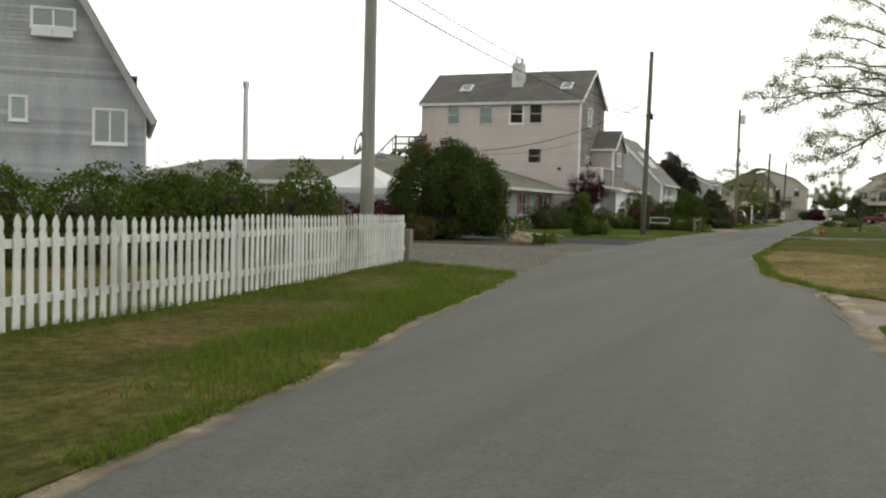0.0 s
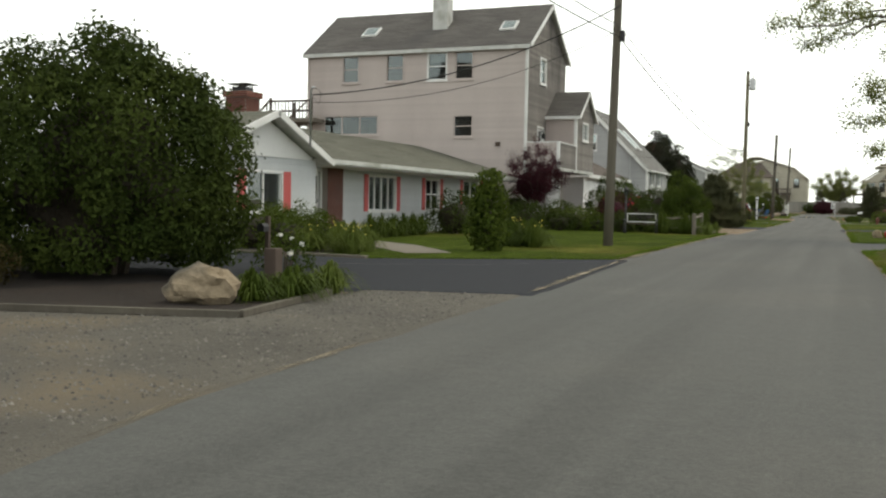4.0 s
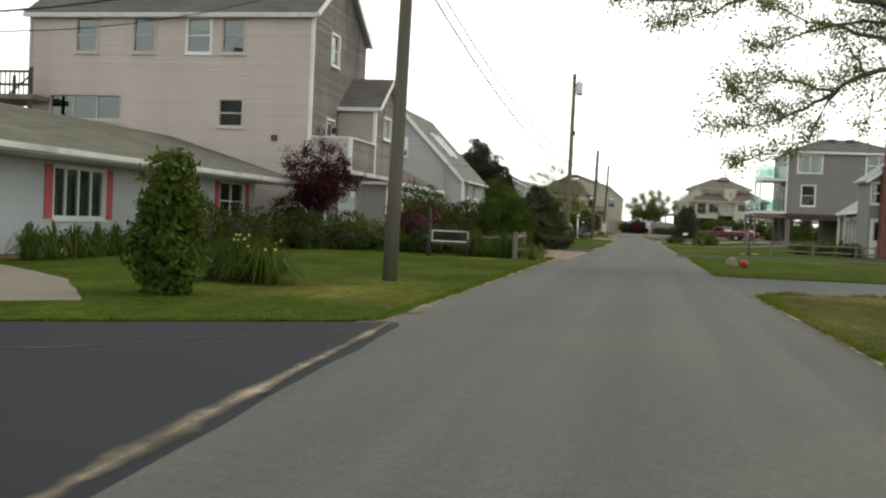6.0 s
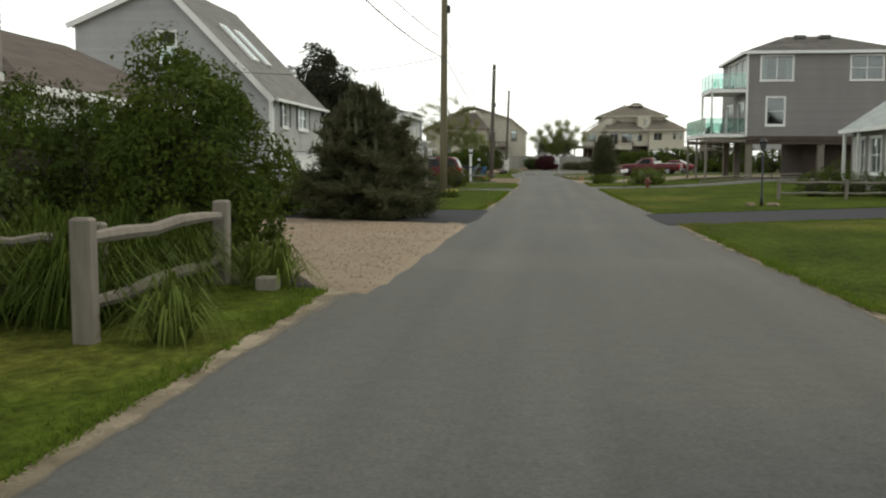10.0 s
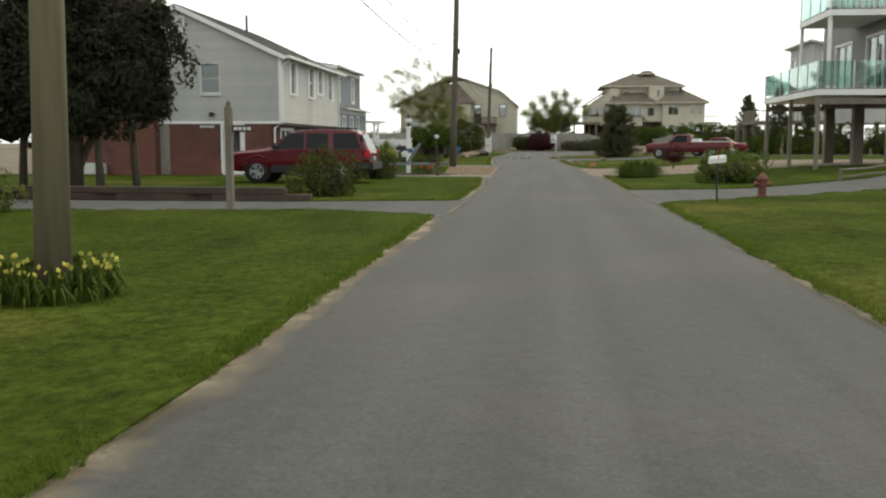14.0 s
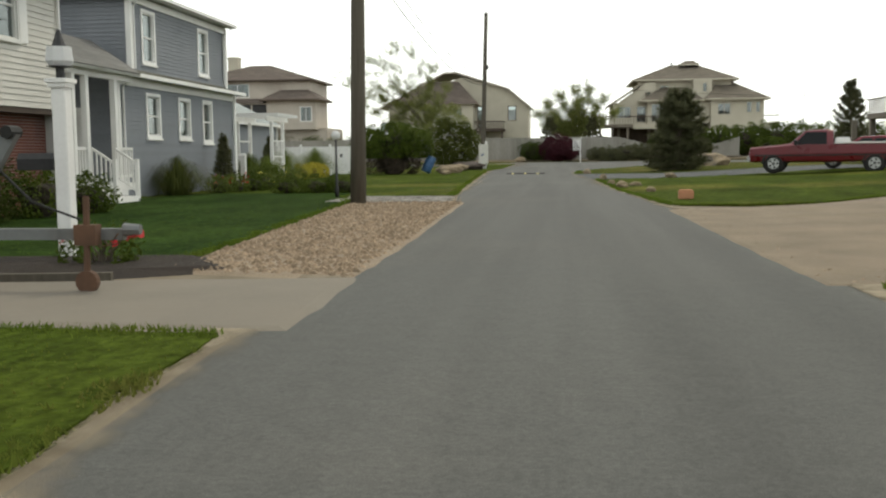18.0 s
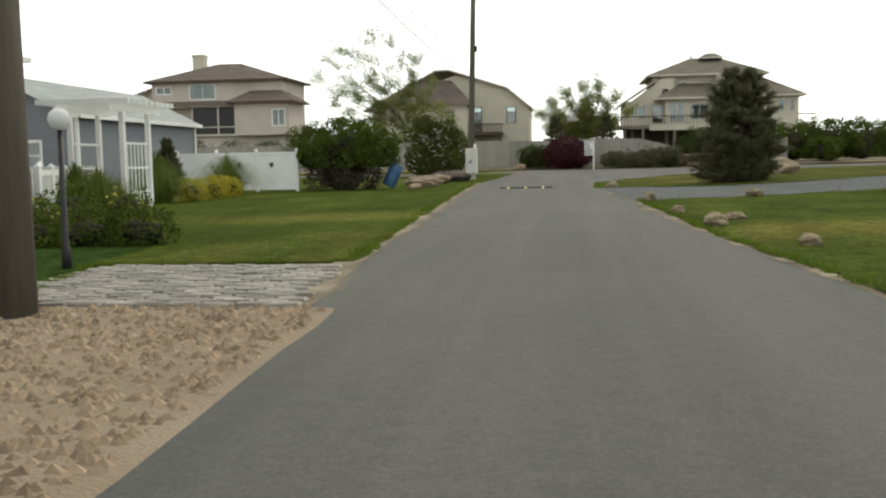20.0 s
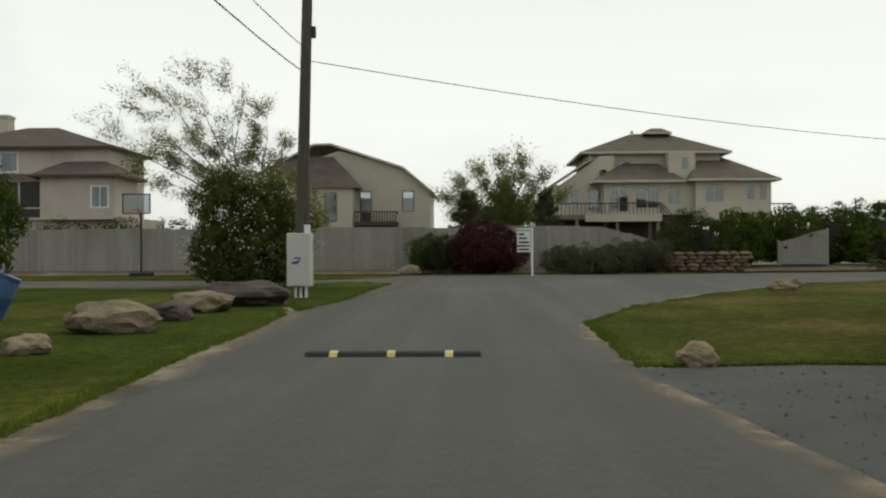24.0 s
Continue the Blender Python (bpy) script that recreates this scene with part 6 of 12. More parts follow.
    bm = bmesh.new()
    tube(bm, [(-13.2, 99.42, 1.6), (-13.2, 99.4, 4.2), (-13.2, 99.3, 5.2), (-13.25, 99.2, 5.3)], 0.03, 6)
    box(bm, -13.35, -13.05, 99.3, 99.48, 1.3, 1.9)
    part("meter_box", bm, "metal", h)


def brick_house():
    """Two-storey house: brick below, overhanging grey siding above."""
    h = thing("house", -16, 136.5, 0, "two-storey house of red brick with overhanging grey siding", "house")
    x0, x1, y0, y1, b, e, r, xm = -20.2, -11.25, 130.4, 142.1, 2.25, 5.08, 7.15, -15.75
    xb = x1 - 0.35
    w = Wall((x0, y0), (xb, y0))
    op = [(6.4, 7.25, 0.05, 2.08)]
    body = siding_wall(h, w, [(0, 0, w.length), (b, 0, w.length)], op, "mortar", 9)
    door(h, w, *op[0], "white", True, "white storm door with a glazed upper half")
    for c in list(body.children):
        bpy.data.objects.remove(c)
    BRICKS.append((body, w, [(0, 4.0, w.length), (b, 4.0, w.length)], op, 220))
    bm = bmesh.new()
    w.block(bm, 5.35, 6.1, 1.98, 2.16, 0.02, 0.05)
    plate = part("name_board", bm, "ink", h, "small dark board with pale bars")
    for i in range(7):
        bm = bmesh.new()
        w.block(bm, 5.4 + i * 0.095, 5.46 + i * 0.095, 2.02, 2.12, 0.051, 0.056)
        part("bar", bm, "white", plate)
    w2 = Wall((x0, y0), (x1, y0))
    up = [(-14.72 - x0, -13.9 - x0, 3.5, 4.74)]
    rows = [(b, 3.55, w2.length), (e, 3.55, w2.length), (6.8, 3.55, w2.length - (6.8 - e) / (r - e) * (x1 - xm)), (r - 0.02, xm - x0 - 0.03, xm - x0 + 0.03)]
    rows = [(b, 3.55, w2.length), (e, 3.55, w2.length), (r - 0.02, 3.55, xm - x0 + 0.6)]
    rows = [(b, 3.55, w2.length), (e, 3.55, w2.length), (r - 0.3, 3.55, w2.length - (r - 0.3 - e) / (r - e) * (x1 - xm)), (r - 0.02, xm - x0 - 0.02, xm - x0 + 0.02)]
    siding_wall(h, w2, rows, up, "grey_siding", 0.125, joined=False)
    window(h, w2, *up[0], "old_white", 1, 1, 0.06)
    bm = bmesh.new()
    for i in range(7):
        w2.block(bm, 4.15, 4.75, 6.1 + i * 0.1, 6.17 + i * 0.1, 0.02, 0.05)
    w2.block(bm, 4.1, 4.15, 6.05, 6.85, 0.02, 0.06), w2.block(bm, 4.75, 4.8, 6.05, 6.85, 0.02, 0.06)
    part("gable_vent", bm, "white", h)
    # brick chimney breast at the west of the gable
    bm = bmesh.new()
    box(bm, x0 - 0.6, -16.65, y0 - 0.55, y0 + 0.4, 0, 2.4)
    box(bm, -17.6, -16.68, y0 - 0.53, y0 + 0.4, 2.4, 8.3)
    ch = part("chimney", bm, "mortar", h, "broad red brick chimney")
    cw = Wall((x0 - 0.6, y0 - 0.55), (-16.65, y0 - 0.55))
    BRICKS.append((ch, cw, [(0, 0, cw.length), (2.4, 0, cw.length)], [], 60))
    cw = Wall((-17.6, y0 - 0.53), (-16.68, y0 - 0.53))
    BRICKS.append((ch, cw, [(2.4, 0, cw.length), (8.3, 0, cw.length)], [], 0))
    cw = Wall((-16.65, y0 - 0.55), (-16.65, y0))
    BRICKS.append((ch, cw, [(0, 0, cw.length), (2.4, 0, cw.length)], [], 0))
    # street side
    w = Wall((x1, y0), (x1, y1))
    ups = [(1.75, 2.55, 3.55, 4.95), (5.15, 5.95, 3.55, 4.95), (7.05, 7.8, 3.8, 4.95), (9.25, 10.0, 3.6, 4.95)]
    siding_wall(h, w, [(b, 0, w.length), (e, 0, w.length)], ups, "cream", 0.125, joined=False)
    for o in ups:
        window(h, w, *o, "white", 1, 1, 0.04, shutters=("white", 0.3), blind=0.3)
    w = Wall((xb, y0), (xb, y1))
    lo = [(4.4, 8.4, 0.8, 1.95)]
    lo = [(1.2, 3.2, 0.85, 1.95), (6.6, 8.9, 0.75, 1.95)]
    body = siding_wall(h, w, [(0, 0, w.length), (b, 0, w.length)], lo, "mortar", 9)
    for c in list(body.children):
        bpy.data.objects.remove(c)
    BRICKS.append((body, w, [(0, 0, w.length), (b, 0, w.length)], lo, 300))
    window(h, w, *lo[0], "white", 2, 0, curtain=0.3)
    window(h, w, *lo[1], "white", 1, 0, curtain=0.2)
    bm = bmesh.new()
    box(bm, xb - 0.3, x1, y0 + 0.01, y1 - 0.01, b - 0.12, b - 0.004)
    part("soffit", bm, "dark_wood", h)
    beam(h, "band_board", (x0 + 3.5, y0 - 0.04, b + 0.06), (x1 + 0.03, y0 - 0.04, b + 0.06), 0.05, 0.12)
    for a, c in (((x1, y1), (x0, y1)), ((x0, y1), (x0, y0))):
        w = Wall(a, c)
        rows = [(0, 0, w.length), (e, 0, w.length)]
        if abs(c[0] - a[0]) > 1:
            rows.append((r - 0.02, x1 - xm - 0.02, x1 - xm + 0.02))
        siding_wall(h, w, rows, [], "grey_siding", 0.125, joined=True)
    floor_slab(h, x0 + 0.2, x1 - 0.2, y0 + 0.2, y1 - 0.2, b + 0.1)
    floor_slab(h, x0 + 0.2, x1 - 0.2, y0 + 0.2, y1 - 0.2, e)
    k = (r - e) / (x1 - xm)
    o = 0.35
    roof_slab(h, (x1 + o, y0 - 0.2, e - o * k + 0.14), (x1 + o, y1 + 0.2, e - o * k + 0.14), (xm, y0 - 0.2, r + 0.14), (xm, y1 + 0.2, r + 0.14), "roof_grey")
    roof_slab(h, (x0 - o, y1 + 0.2, e - o * k + 0.14), (x0 - o, y0 - 0.2, e - o * k + 0.14), (xm, y1 + 0.2, r + 0.14), (xm, y0 - 0.2, r + 0.14), "roof_grey")
    for xx in (x1 + o, x0 - o):
        beam(h, "rake_board", (xx, y0 - 0.22, e - o * k + 0.1), (xm, y0 - 0.22, r + 0.1), 0.05, 0.18)
    gutter(h, (x1 + o + 0.06, y0 - 0.2, e - o * k + 0.15), (x1 + o + 0.06, y1 + 0.2, e - o * k + 0.15))
    spout(h, [(x1 + o + 0.05, y0 + 0.12, e - 0.2), (x1 + 0.07, y0 + 0.12, e - 0.45), (x1 + 0.07, y0 + 0.12, b), (xb + 0.06, y0 + 0.06, b - 0.25), (xb + 0.06, y0 + 0.06, 0.05)], 0.045)
    spout(h, [(x1 + o + 0.05, y1 - 0.12, e - 0.2), (x1 + 0.07, y1 - 0.12, e - 0.45), (x1 + 0.07, y1 - 0.12, b), (xb + 0.06, y1 - 0.06, b - 0.25), (xb + 0.06, y1 - 0.06, 0.05)], 0.04)
    post(h, "corner_board", x1 + 0.01, y0 - 0.01, b, e, 0.13, "white")
    bm = bmesh.new()
    tube(bm, [(-14.4, 136, 6.6), (-14.4, 136, 7.5)], 0.06, 8)
    part("vent_pipe", bm, "steel_dark", h)
    bm = bmesh.new()
    box(bm, -14.35, -14.2, y0 - 0.2, y0 - 0.03, 2.5, 2.68)
    part("wall_lamp", bm, "steel_dark", h)


def blue_house():
    """Slate-blue two-storey house with white trim and a porch."""
    h = thing("house", -17, 152.5, 0, "slate-blue clapboard house with white trim and corner porch", "house")
    x0, x1, y0, y1, m, e = -21.5, -12.6, 147.6, 157.3, 3.6, 6.1
    xu, yu0, yu1 = -13.2, 149.9, 158.2
    w = Wall((x1, y0), (x1, y1))
    lo = [(2.0, 2.85, 1.86, 3.02), (4.45, 5.3, 1.86, 3.02), (6.6, 7.35, 1.75, 3.05)]
    siding_wall(h, w, [(0, 0, w.length), (m, 0, w.length)], lo, "slate", 0.125, joined=False)
    for o in lo:
        window(h, w, *o, "white", 1, 1, 0.1, curtain=0.28)
    w = Wall((xu, yu0), (xu, yu1))
    up = [(0.9, 1.75, 4.2, 5.68), (5.6, 6.45, 4.2, 5.68)]
    siding_wall(h, w, [(m, 0, w.length), (e, 0, w.length)], up, "slate", 0.125, joined=False)
    for o in up:
        window(h, w, *o, "white", 1, 1, 0.1, curtain=0.28)
    w = Wall((x0, y0), (x1, y0))
    siding_wall(h, w, [(0, 0, w.length), (m, 0, w.length)], [(w.length - 2.0, w.length - 1.1, 0.5, 2.5)], "slate", 0.125, joined=False)
    door(h, w, w.length - 2.0, w.length - 1.1, 0.5, 2.5, "white", True)
    w = Wall((x0, yu0), (xu, yu0))
    siding_wall(h, w, [(m, 0, w.length), (e, 0, w.length)], [], "slate", 0.125, joined=False)
    w = Wall((x1, y1), (x0, y1))
    siding_wall(h, w, [(0, 0, w.length), (m, 0, w.length)], [], "slate", 0.125, joined=True)
    w = Wall((xu, yu1), (x0, yu1))
    siding_wall(h, w, [(m, 0, w.length), (e, 0, w.length)], [], "slate", 0.125, joined=True)
    w = Wall((x0, yu1), (x0, y0))
    siding_wall(h, w, [(0, 0, w.length), (e, 0, w.length)], [], "slate", 0.125, joined=True)
    floor_slab(h, x0 + 0.2, x1 - 0.2, y0 + 0.2, y1 - 0.2, m - 0.02)
    floor_slab(h, x0 + 0.2, xu - 0.2, yu0 + 0.2, yu1 - 0.2, e - 0.02)
    o = 0.35
    roof_slab(h, (xu + o, yu0 - o, e + 0.1), (xu + o, yu1 + o, e + 0.1), (-17.3, yu0 - o, e + 0.75), (-17.3, yu1 + o, e + 0.75), "roof_grey")
    roof_slab(h, (x0 - o, yu1 + o, e + 0.1), (x0 - o, yu0 - o, e + 0.1), (-17.3, yu1 + o, e + 0.75), (-17.3, yu0 - o, e + 0.75), "roof_grey")
    beam(h, "fascia", (x0, yu0 - o, e + 0.12), (xu + o, yu0 - o, e + 0.12), 0.05, 0.25)
    beam(h, "frieze", (xu + 0.04, yu0, e), (xu + 0.04, yu1, e), 0.05, 0.22)
    gutter(h, (xu + o + 0.05, yu0 - o, e + 0.14), (xu + o + 0.05, yu1 + o, e + 0.14))
    # skirt roof over the lower storey
    roof_slab(h, (x1 + 0.35, y0 - 0.3, m - 0.05), (x1 + 0.35, y1 + 0.3, m - 0.05), (xu - 0.05, y0 - 0.3, m + 0.28), (xu - 0.05, y1 + 0.3, m + 0.28), "roof_green", 0.06)
    beam(h, "frieze", (x1 + 0.04, y0, m - 0.1), (x1 + 0.04, y1, m - 0.1), 0.05, 0.25)
    gutter(h, (x1 + 0.38, y0 - 0.3, m - 0.02), (x1 + 0.38, y1 + 0.3, m - 0.02))
    for xx, yy, z0, z1 in ((x1, y0, 0, m), (x1, y1, 0, m), (xu, yu0, m, e), (xu, yu1, m, e)):
        post(h, "corner_board", xx + 0.015, yy - 0.015 if yy < 150.5 else yy + 0.015, z0, z1, 0.17)
    spout(h, [(x1 + 0.38, y0 + 0.3, m - 0.1), (x1 + 0.07, y0 + 0.3, m - 0.4), (x1 + 0.07, y0 + 0.3, 0.05)], 0.04)
    spout(h, [(xu + 0.4, yu0 + 0.1, e), (xu + 0.07, yu0 + 0.2, e - 0.35), (xu + 0.07, yu0 + 0.2, m + 0.3)], 0.04)
    spout(h, [(xu + 0.4, yu1 - 0.1, e), (xu + 0.07, yu1 - 0.2, e - 0.35), (xu + 0.07, yu1 - 0.2, m + 0.3)], 0.04)
    # porch in the south-east corner with a small gable
    px0, px1, py0 = -16.5, -12.1, 143.6
    bm = bmesh.new()
    box(bm, px0, px1, py0 + 0.6, y0, 0.3, 0.5)
    part("porch_floor", bm, "white", h)
    for i in range(2):
        bm = bmesh.new()
        box(bm, px1, px1 + 0.3 * (2 - i), 145.2, 146.4, 0.03 + 0.17 * i, 0.17 + 0.17 * i)
        part("step", bm, "white", h)
    for xx, yy in ((px1 - 0.1, py0 + 0.7), (px1 - 0.1, 145.0), (px1 - 0.1, 146.6)):
        post(h, "porch_post", xx, yy, 0.5, 3.3, 0.16)
    beam(h, "porch_beam", (px1 - 0.1, py0 + 0.4, 3.55), (px1 - 0.1, y0, 3.55), 0.2, 0.28)
    beam(h, "porch_beam", (px0, py0 + 0.6, 3.55), (px1, py0 + 0.6, 3.55), 0.2, 0.28)
    pm = (px0 + px1) / 2
    roof_slab(h, (px1 + 0.25, py0 + 0.2, 3.5), (px1 + 0.25, y0, 3.5), (pm, py0 + 0.2, 4.7), (pm, y0 + 2, 4.7), "roof_grey")
    roof_slab(h, (px0 - 0.25, y0, 3.5), (px0 - 0.25, py0 + 0.2, 3.5), (pm, y0 + 2, 4.7), (pm, py0 + 0.2, 4.7), "roof_grey")
    beam(h, "rake_board", (px1 + 0.25, py0 + 0.18, 3.5), (pm, py0 + 0.18, 4.7), 0.05, 0.25)
    beam(h, "rake_board", (px0 - 0.25, py0 + 0.18, 3.5), (pm, py0 + 0.18, 4.7), 0.05, 0.25)
    gw = Wall((px0, py0 + 0.5), (px1, py0 + 0.5))
    siding_wall(h, gw, [(3.5, 0, gw.length), (4.6, gw.length / 2 - 0.05, gw.length / 2 + 0.05)], [], "white", 0.125, 0.08, joined=True)
    for a, b2, z0, z1 in (((px1 + 0.55, 145.15), (px1 - 0.05, 145.15), 0.1, 0.5), ((px1 + 0.55, 146.45), (px1 - 0.05, 146.45), 0.1, 0.5), ((px1 - 0.1, 146.6), (px1 - 0.1, y0), 0.5, 0.5), ((px1 - 0.1, py0 + 0.7), (px1 - 0.1, 145.0), 0.5, 0.5)):
        bm = bmesh.new()
        A, B = Vector((*a, z0)), Vector((*b2, z1))
        for q in (0.15, 0.9):
            d = (B - A).normalized()
            sd = Vector((d.y, -d.x, 0)).normalized() * 0.03
            hexa(bm, [A - sd + Vector((0, 0, q)), B - sd + Vector((0, 0, q)), B + sd + Vector((0, 0, q)), A + sd + Vector((0, 0, q)),
                      A - sd + Vector((0, 0, q + 0.07)), B - sd + Vector((0, 0, q + 0.07)), B + sd + Vector((0, 0, q + 0.07)), A + sd + Vector((0, 0, q + 0.07))])
        rail = part("railing", bm, "white", h)
        n = max(2, int((B - A).length / 0.13))
        for i in range(n + 1):
            c = A.lerp(B, i / n)
            s = 0.05 if i == 0 else 0.018
            bm = bmesh.new()
            box(bm, c.x - s, c.x + s, c.y - s, c.y + s, c.z + (0.0 if s > 0.03 else 0.2), c.z + (1.05 if s > 0.03 else 0.92))
            part("baluster", bm, "white", rail)


def garden_shed():
    h = thing("shed", -20, 178, 0, "small slate-blue garden shed with a pale roof", "shed")
    x0, x1, y0, y1, e = -24.5, -19.0, 172.5, 184.3, 3.2
    xm = (x0 + x1) / 2
    for a, b in (((x0, y0), (x1, y0)), ((x1, y0), (x1, y1)), ((x1, y1), (x0, y1)), ((x0, y1), (x0, y0))):
        w = Wall(a, b)
        rows = [(0, 0, w.length), (e, 0, w.length)]
        if abs(b[0] - a[0]) > 1:
            rows.append((4.55, w.length / 2 - 0.03, w.length / 2 + 0.03))
        ops = [(1.0, 1.9, 0.05, 2.1), (3.2, 4.0, 1.2, 2.2)] if b[0] > a[0] + 1 else []
        siding_wall(h, w, rows, ops, "slate", 0.14, joined=not ops)
        if ops:
            door(h, w, *ops[0], "white", True)
            window(h, w, *ops[1], "white")
    roof_slab(h, (x1 + 0.3, y0 - 0.3, e + 0.0), (x1 + 0.3, y1 + 0.3, e + 0.0), (xm, y0 - 0.3, 4.75), (xm, y1 + 0.3, 4.75), "roof_pale")
    roof_slab(h, (x0 - 0.3, y1 + 0.3, e + 0.0), (x0 - 0.3, y0 - 0.3, e + 0.0), (xm, y1 + 0.3, 4.75), (xm, y0 - 0.3, 4.75), "roof_pale")
    for xx in (x1 + 0.3, x0 - 0.3):
        beam(h, "rake_board", (xx, y0 - 0.32, e), (xm, y0 - 0.32, 4.75), 0.05, 0.2)
    beam(h, "fascia", (x1 + 0.32, y0 - 0.3, e + 0.03), (x1 + 0.32, y1 + 0.3, e + 0.03), 0.05, 0.16)
    post(h, "corner_board", x1 + 0.01, y1 + 0.01, 0, e, 0.14)
    post(h, "corner_board", x1 + 0.01, y0 - 0.01, 0, e, 0.14)


def ranch_house():
    """Low pale ranch house with coral shutters."""
    h = thing("house", -17, 55, 0, "low pale clapboard ranch house with coral shutters", "house")
    fx, fy0, fy1 = -12.4, 42.2, 48.2
    rx, ry1 = -13.9, 67.6
    bx = -22.5
    e = 2.42
    am = (fy0 + 0.35 + fy1) / 2
    # front wing
    w = Wall((fx, fy0), (fx, fy1))
    op = [(2.3, 4.05, 0.9, 1.98)]
    siding_wall(h, w, [(0, 0, w.length), (e, 0, w.length)], op, "pale", 0.15, joined=False)
    window(h, w, *op[0], "white", 2, 0, 0.06, shutters=("coral", 0.4))
    gw = Wall((fx + 0.03, fy0), (fx + 0.03, fy1))
    siding_wall(h, gw, [(e, 0.1, w.length - 0.1), (3.45, 3.2, 3.3)], [], "white", 2.0, 0.1, joined=True, name="gable")
    w = Wall((bx, fy0), (fx, fy0))
    siding_wall(h, w, [(0, 0, w.length), (e, 0, w.length)], [], "pale", 0.15, joined=False)
    w = Wall((fx, fy1), (rx, fy1))
    siding_wall(h, w, [(0, 0, w.length), (e, 0, w.length)], [(0.35, 1.2, 0.25, 2.25)], "pale", 0.15, joined=False)
    door(h, w, 0.35, 1.2, 0.25, 2.25, "white", True, "white storm door")
    # recessed main front
    w = Wall((rx, fy1), (rx, ry1))
    ops = [(54.75 - fy1, 57.1 - fy1, 0.9, 2.18), (60.1 - fy1, 61.6 - fy1, 0.95, 2.2), (64.5 - fy1, 66.6 - fy1, 0.95, 2.25), (2.0, 2.9, 0.25, 2.2)]
    siding_wall(h, w, [(0, 0, w.length), (2.5, 0, w.length)], ops, "pale", 0.15, joined=False)
    for i, o in enumerate(ops[:3]):
        window(h, w, *o, "white", 4 if i == 0 else 2, 0 if i == 0 else 1, 0.06, shutters=("coral", 0.32), curtain=0.48 if i == 0 else 0.0)
    door(h, w, *ops[3], "old_white", True)
    bm = bmesh.new()
    box(bm, rx + 0.0, rx + 0.25, 51.2, 52.3, 0, 2.5)
    q = part("brick_panel", bm, "mortar", h, "red brick facing beside the door")
    BRICKS.append((q, Wall((rx + 0.25, 51.2), (rx + 0.25, 52.3)), [(0, 0, 1.1), (2.5, 0, 1.1)], [], 60))
    for a, b in (((rx, ry1), (bx, ry1)), ((bx, ry1), (bx, fy0))):
        w = Wall(a, b)
        siding_wall(h, w, [(0, 0, w.length), (2.5, 0, w.length)], [], "pale", 0.15, joined=True)
    # roofs: main ridge along y, front gable
    o, r, xm = 0.55, 4.15, -18.0
    e2 = 2.5
    ex = rx + 1.6
    roof_slab(h, (ex, fy1 - 0.3, e2), (ex, ry1 + 1.0, e2), (xm, fy1 - 0.3, r), (xm, ry1 + 1.0, r), "roof_green")
    roof_slab(h, (bx - o, ry1 + 1.0, e2), (bx - o, fy1 - 0.3, e2), (xm, ry1 + 1.0, r), (xm, fy1 - 0.3, r), "roof_green")
    gs = Wall((bx, fy1 - 0.05), (rx, fy1 - 0.05))
    siding_wall(h, gs, [(2.4, 0, gs.length), (r - 0.1, 4.4, 4.5)], [], "pale", 0.15, 0.1, joined=True, name="gable")
    gx = fx + 0.45
    z_r = 3.66
    roof_slab(h, (gx, fy0 - 0.4, e - 0.05), (bx - 0.4, fy0 - 0.4, e - 0.05), (gx, am, z_r), (bx - 0.4, am, z_r), "roof_green", 0.08)
    roof_slab(h, (bx - 0.4, fy1 + 0.35, e - 0.05), (gx, fy1 + 0.35, e - 0.05), (bx - 0.4, am, z_r), (gx, am, z_r), "roof_green", 0.08)
    beam(h, "rake_board", (gx + 0.02, fy0 - 0.4, e), (gx + 0.02, am, z_r + 0.04), 0.06, 0.18)
    beam(h, "rake_board", (gx + 0.02, fy1 + 0.35, e), (gx + 0.02, am, z_r + 0.04), 0.06, 0.18)
    beam(h, "fascia", (ex + 0.02, fy1 + 0.3, e2 + 0.02), (ex + 0.02, ry1 + 1.0, e2 + 0.02), 0.05, 0.14, "old_white")
    beam(h, "fascia", (gx, fy0 - 0.42, e), (bx, fy0 - 0.42, e), 0.05, 0.18)
    bm = bmesh.new()
    box(bm, rx, ex - 0.05, fy1 + 0.3, ry1 + 0.9, e2 - 0.16, e2 - 0.13)
    part("soffit", bm, "white", h)
    gy = Wall((rx, ry1 + 0.01), (bx, ry1 + 0.01))
    siding_wall(h, gy, [(2.5, 0, gy.length), (r - 0.1, 4.05, 4.15)], [], "pale", 0.15, 0.1, joined=True, name="gable")
    # chimney
    cx, cy = -17.0, 51.1
    bm = bmesh.new()
    box(bm, cx - 0.42, cx + 0.42, cy - 0.42, cy + 0.42, 3.2, 4.75)
    box(bm, cx - 0.49, cx + 0.49, cy - 0.49, cy + 0.49, 4.75, 4.95)
    c = part("chimney", bm, "mortar", h, "red brick chimney with a metal cap")
    for a, b in (((cx - 0.42, cy - 0.42), (cx + 0.42, cy - 0.42)), ((cx + 0.42, cy - 0.42), (cx + 0.42, cy + 0.42))):
        BRICKS.append((c, Wall(a, b), [(3.3, 0, 0.84), (4.75, 0, 0.84)], [], 60))
    for a, b in (((cx - 0.49, cy - 0.49), (cx + 0.49, cy - 0.49)), ((cx + 0.49, cy - 0.49), (cx + 0.49, cy + 0.49))):
        BRICKS.append((c, Wall(a, b), [(4.75, 0, 0.98), (4.95, 0, 0.98)], [], 20))
    bm = bmesh.new()
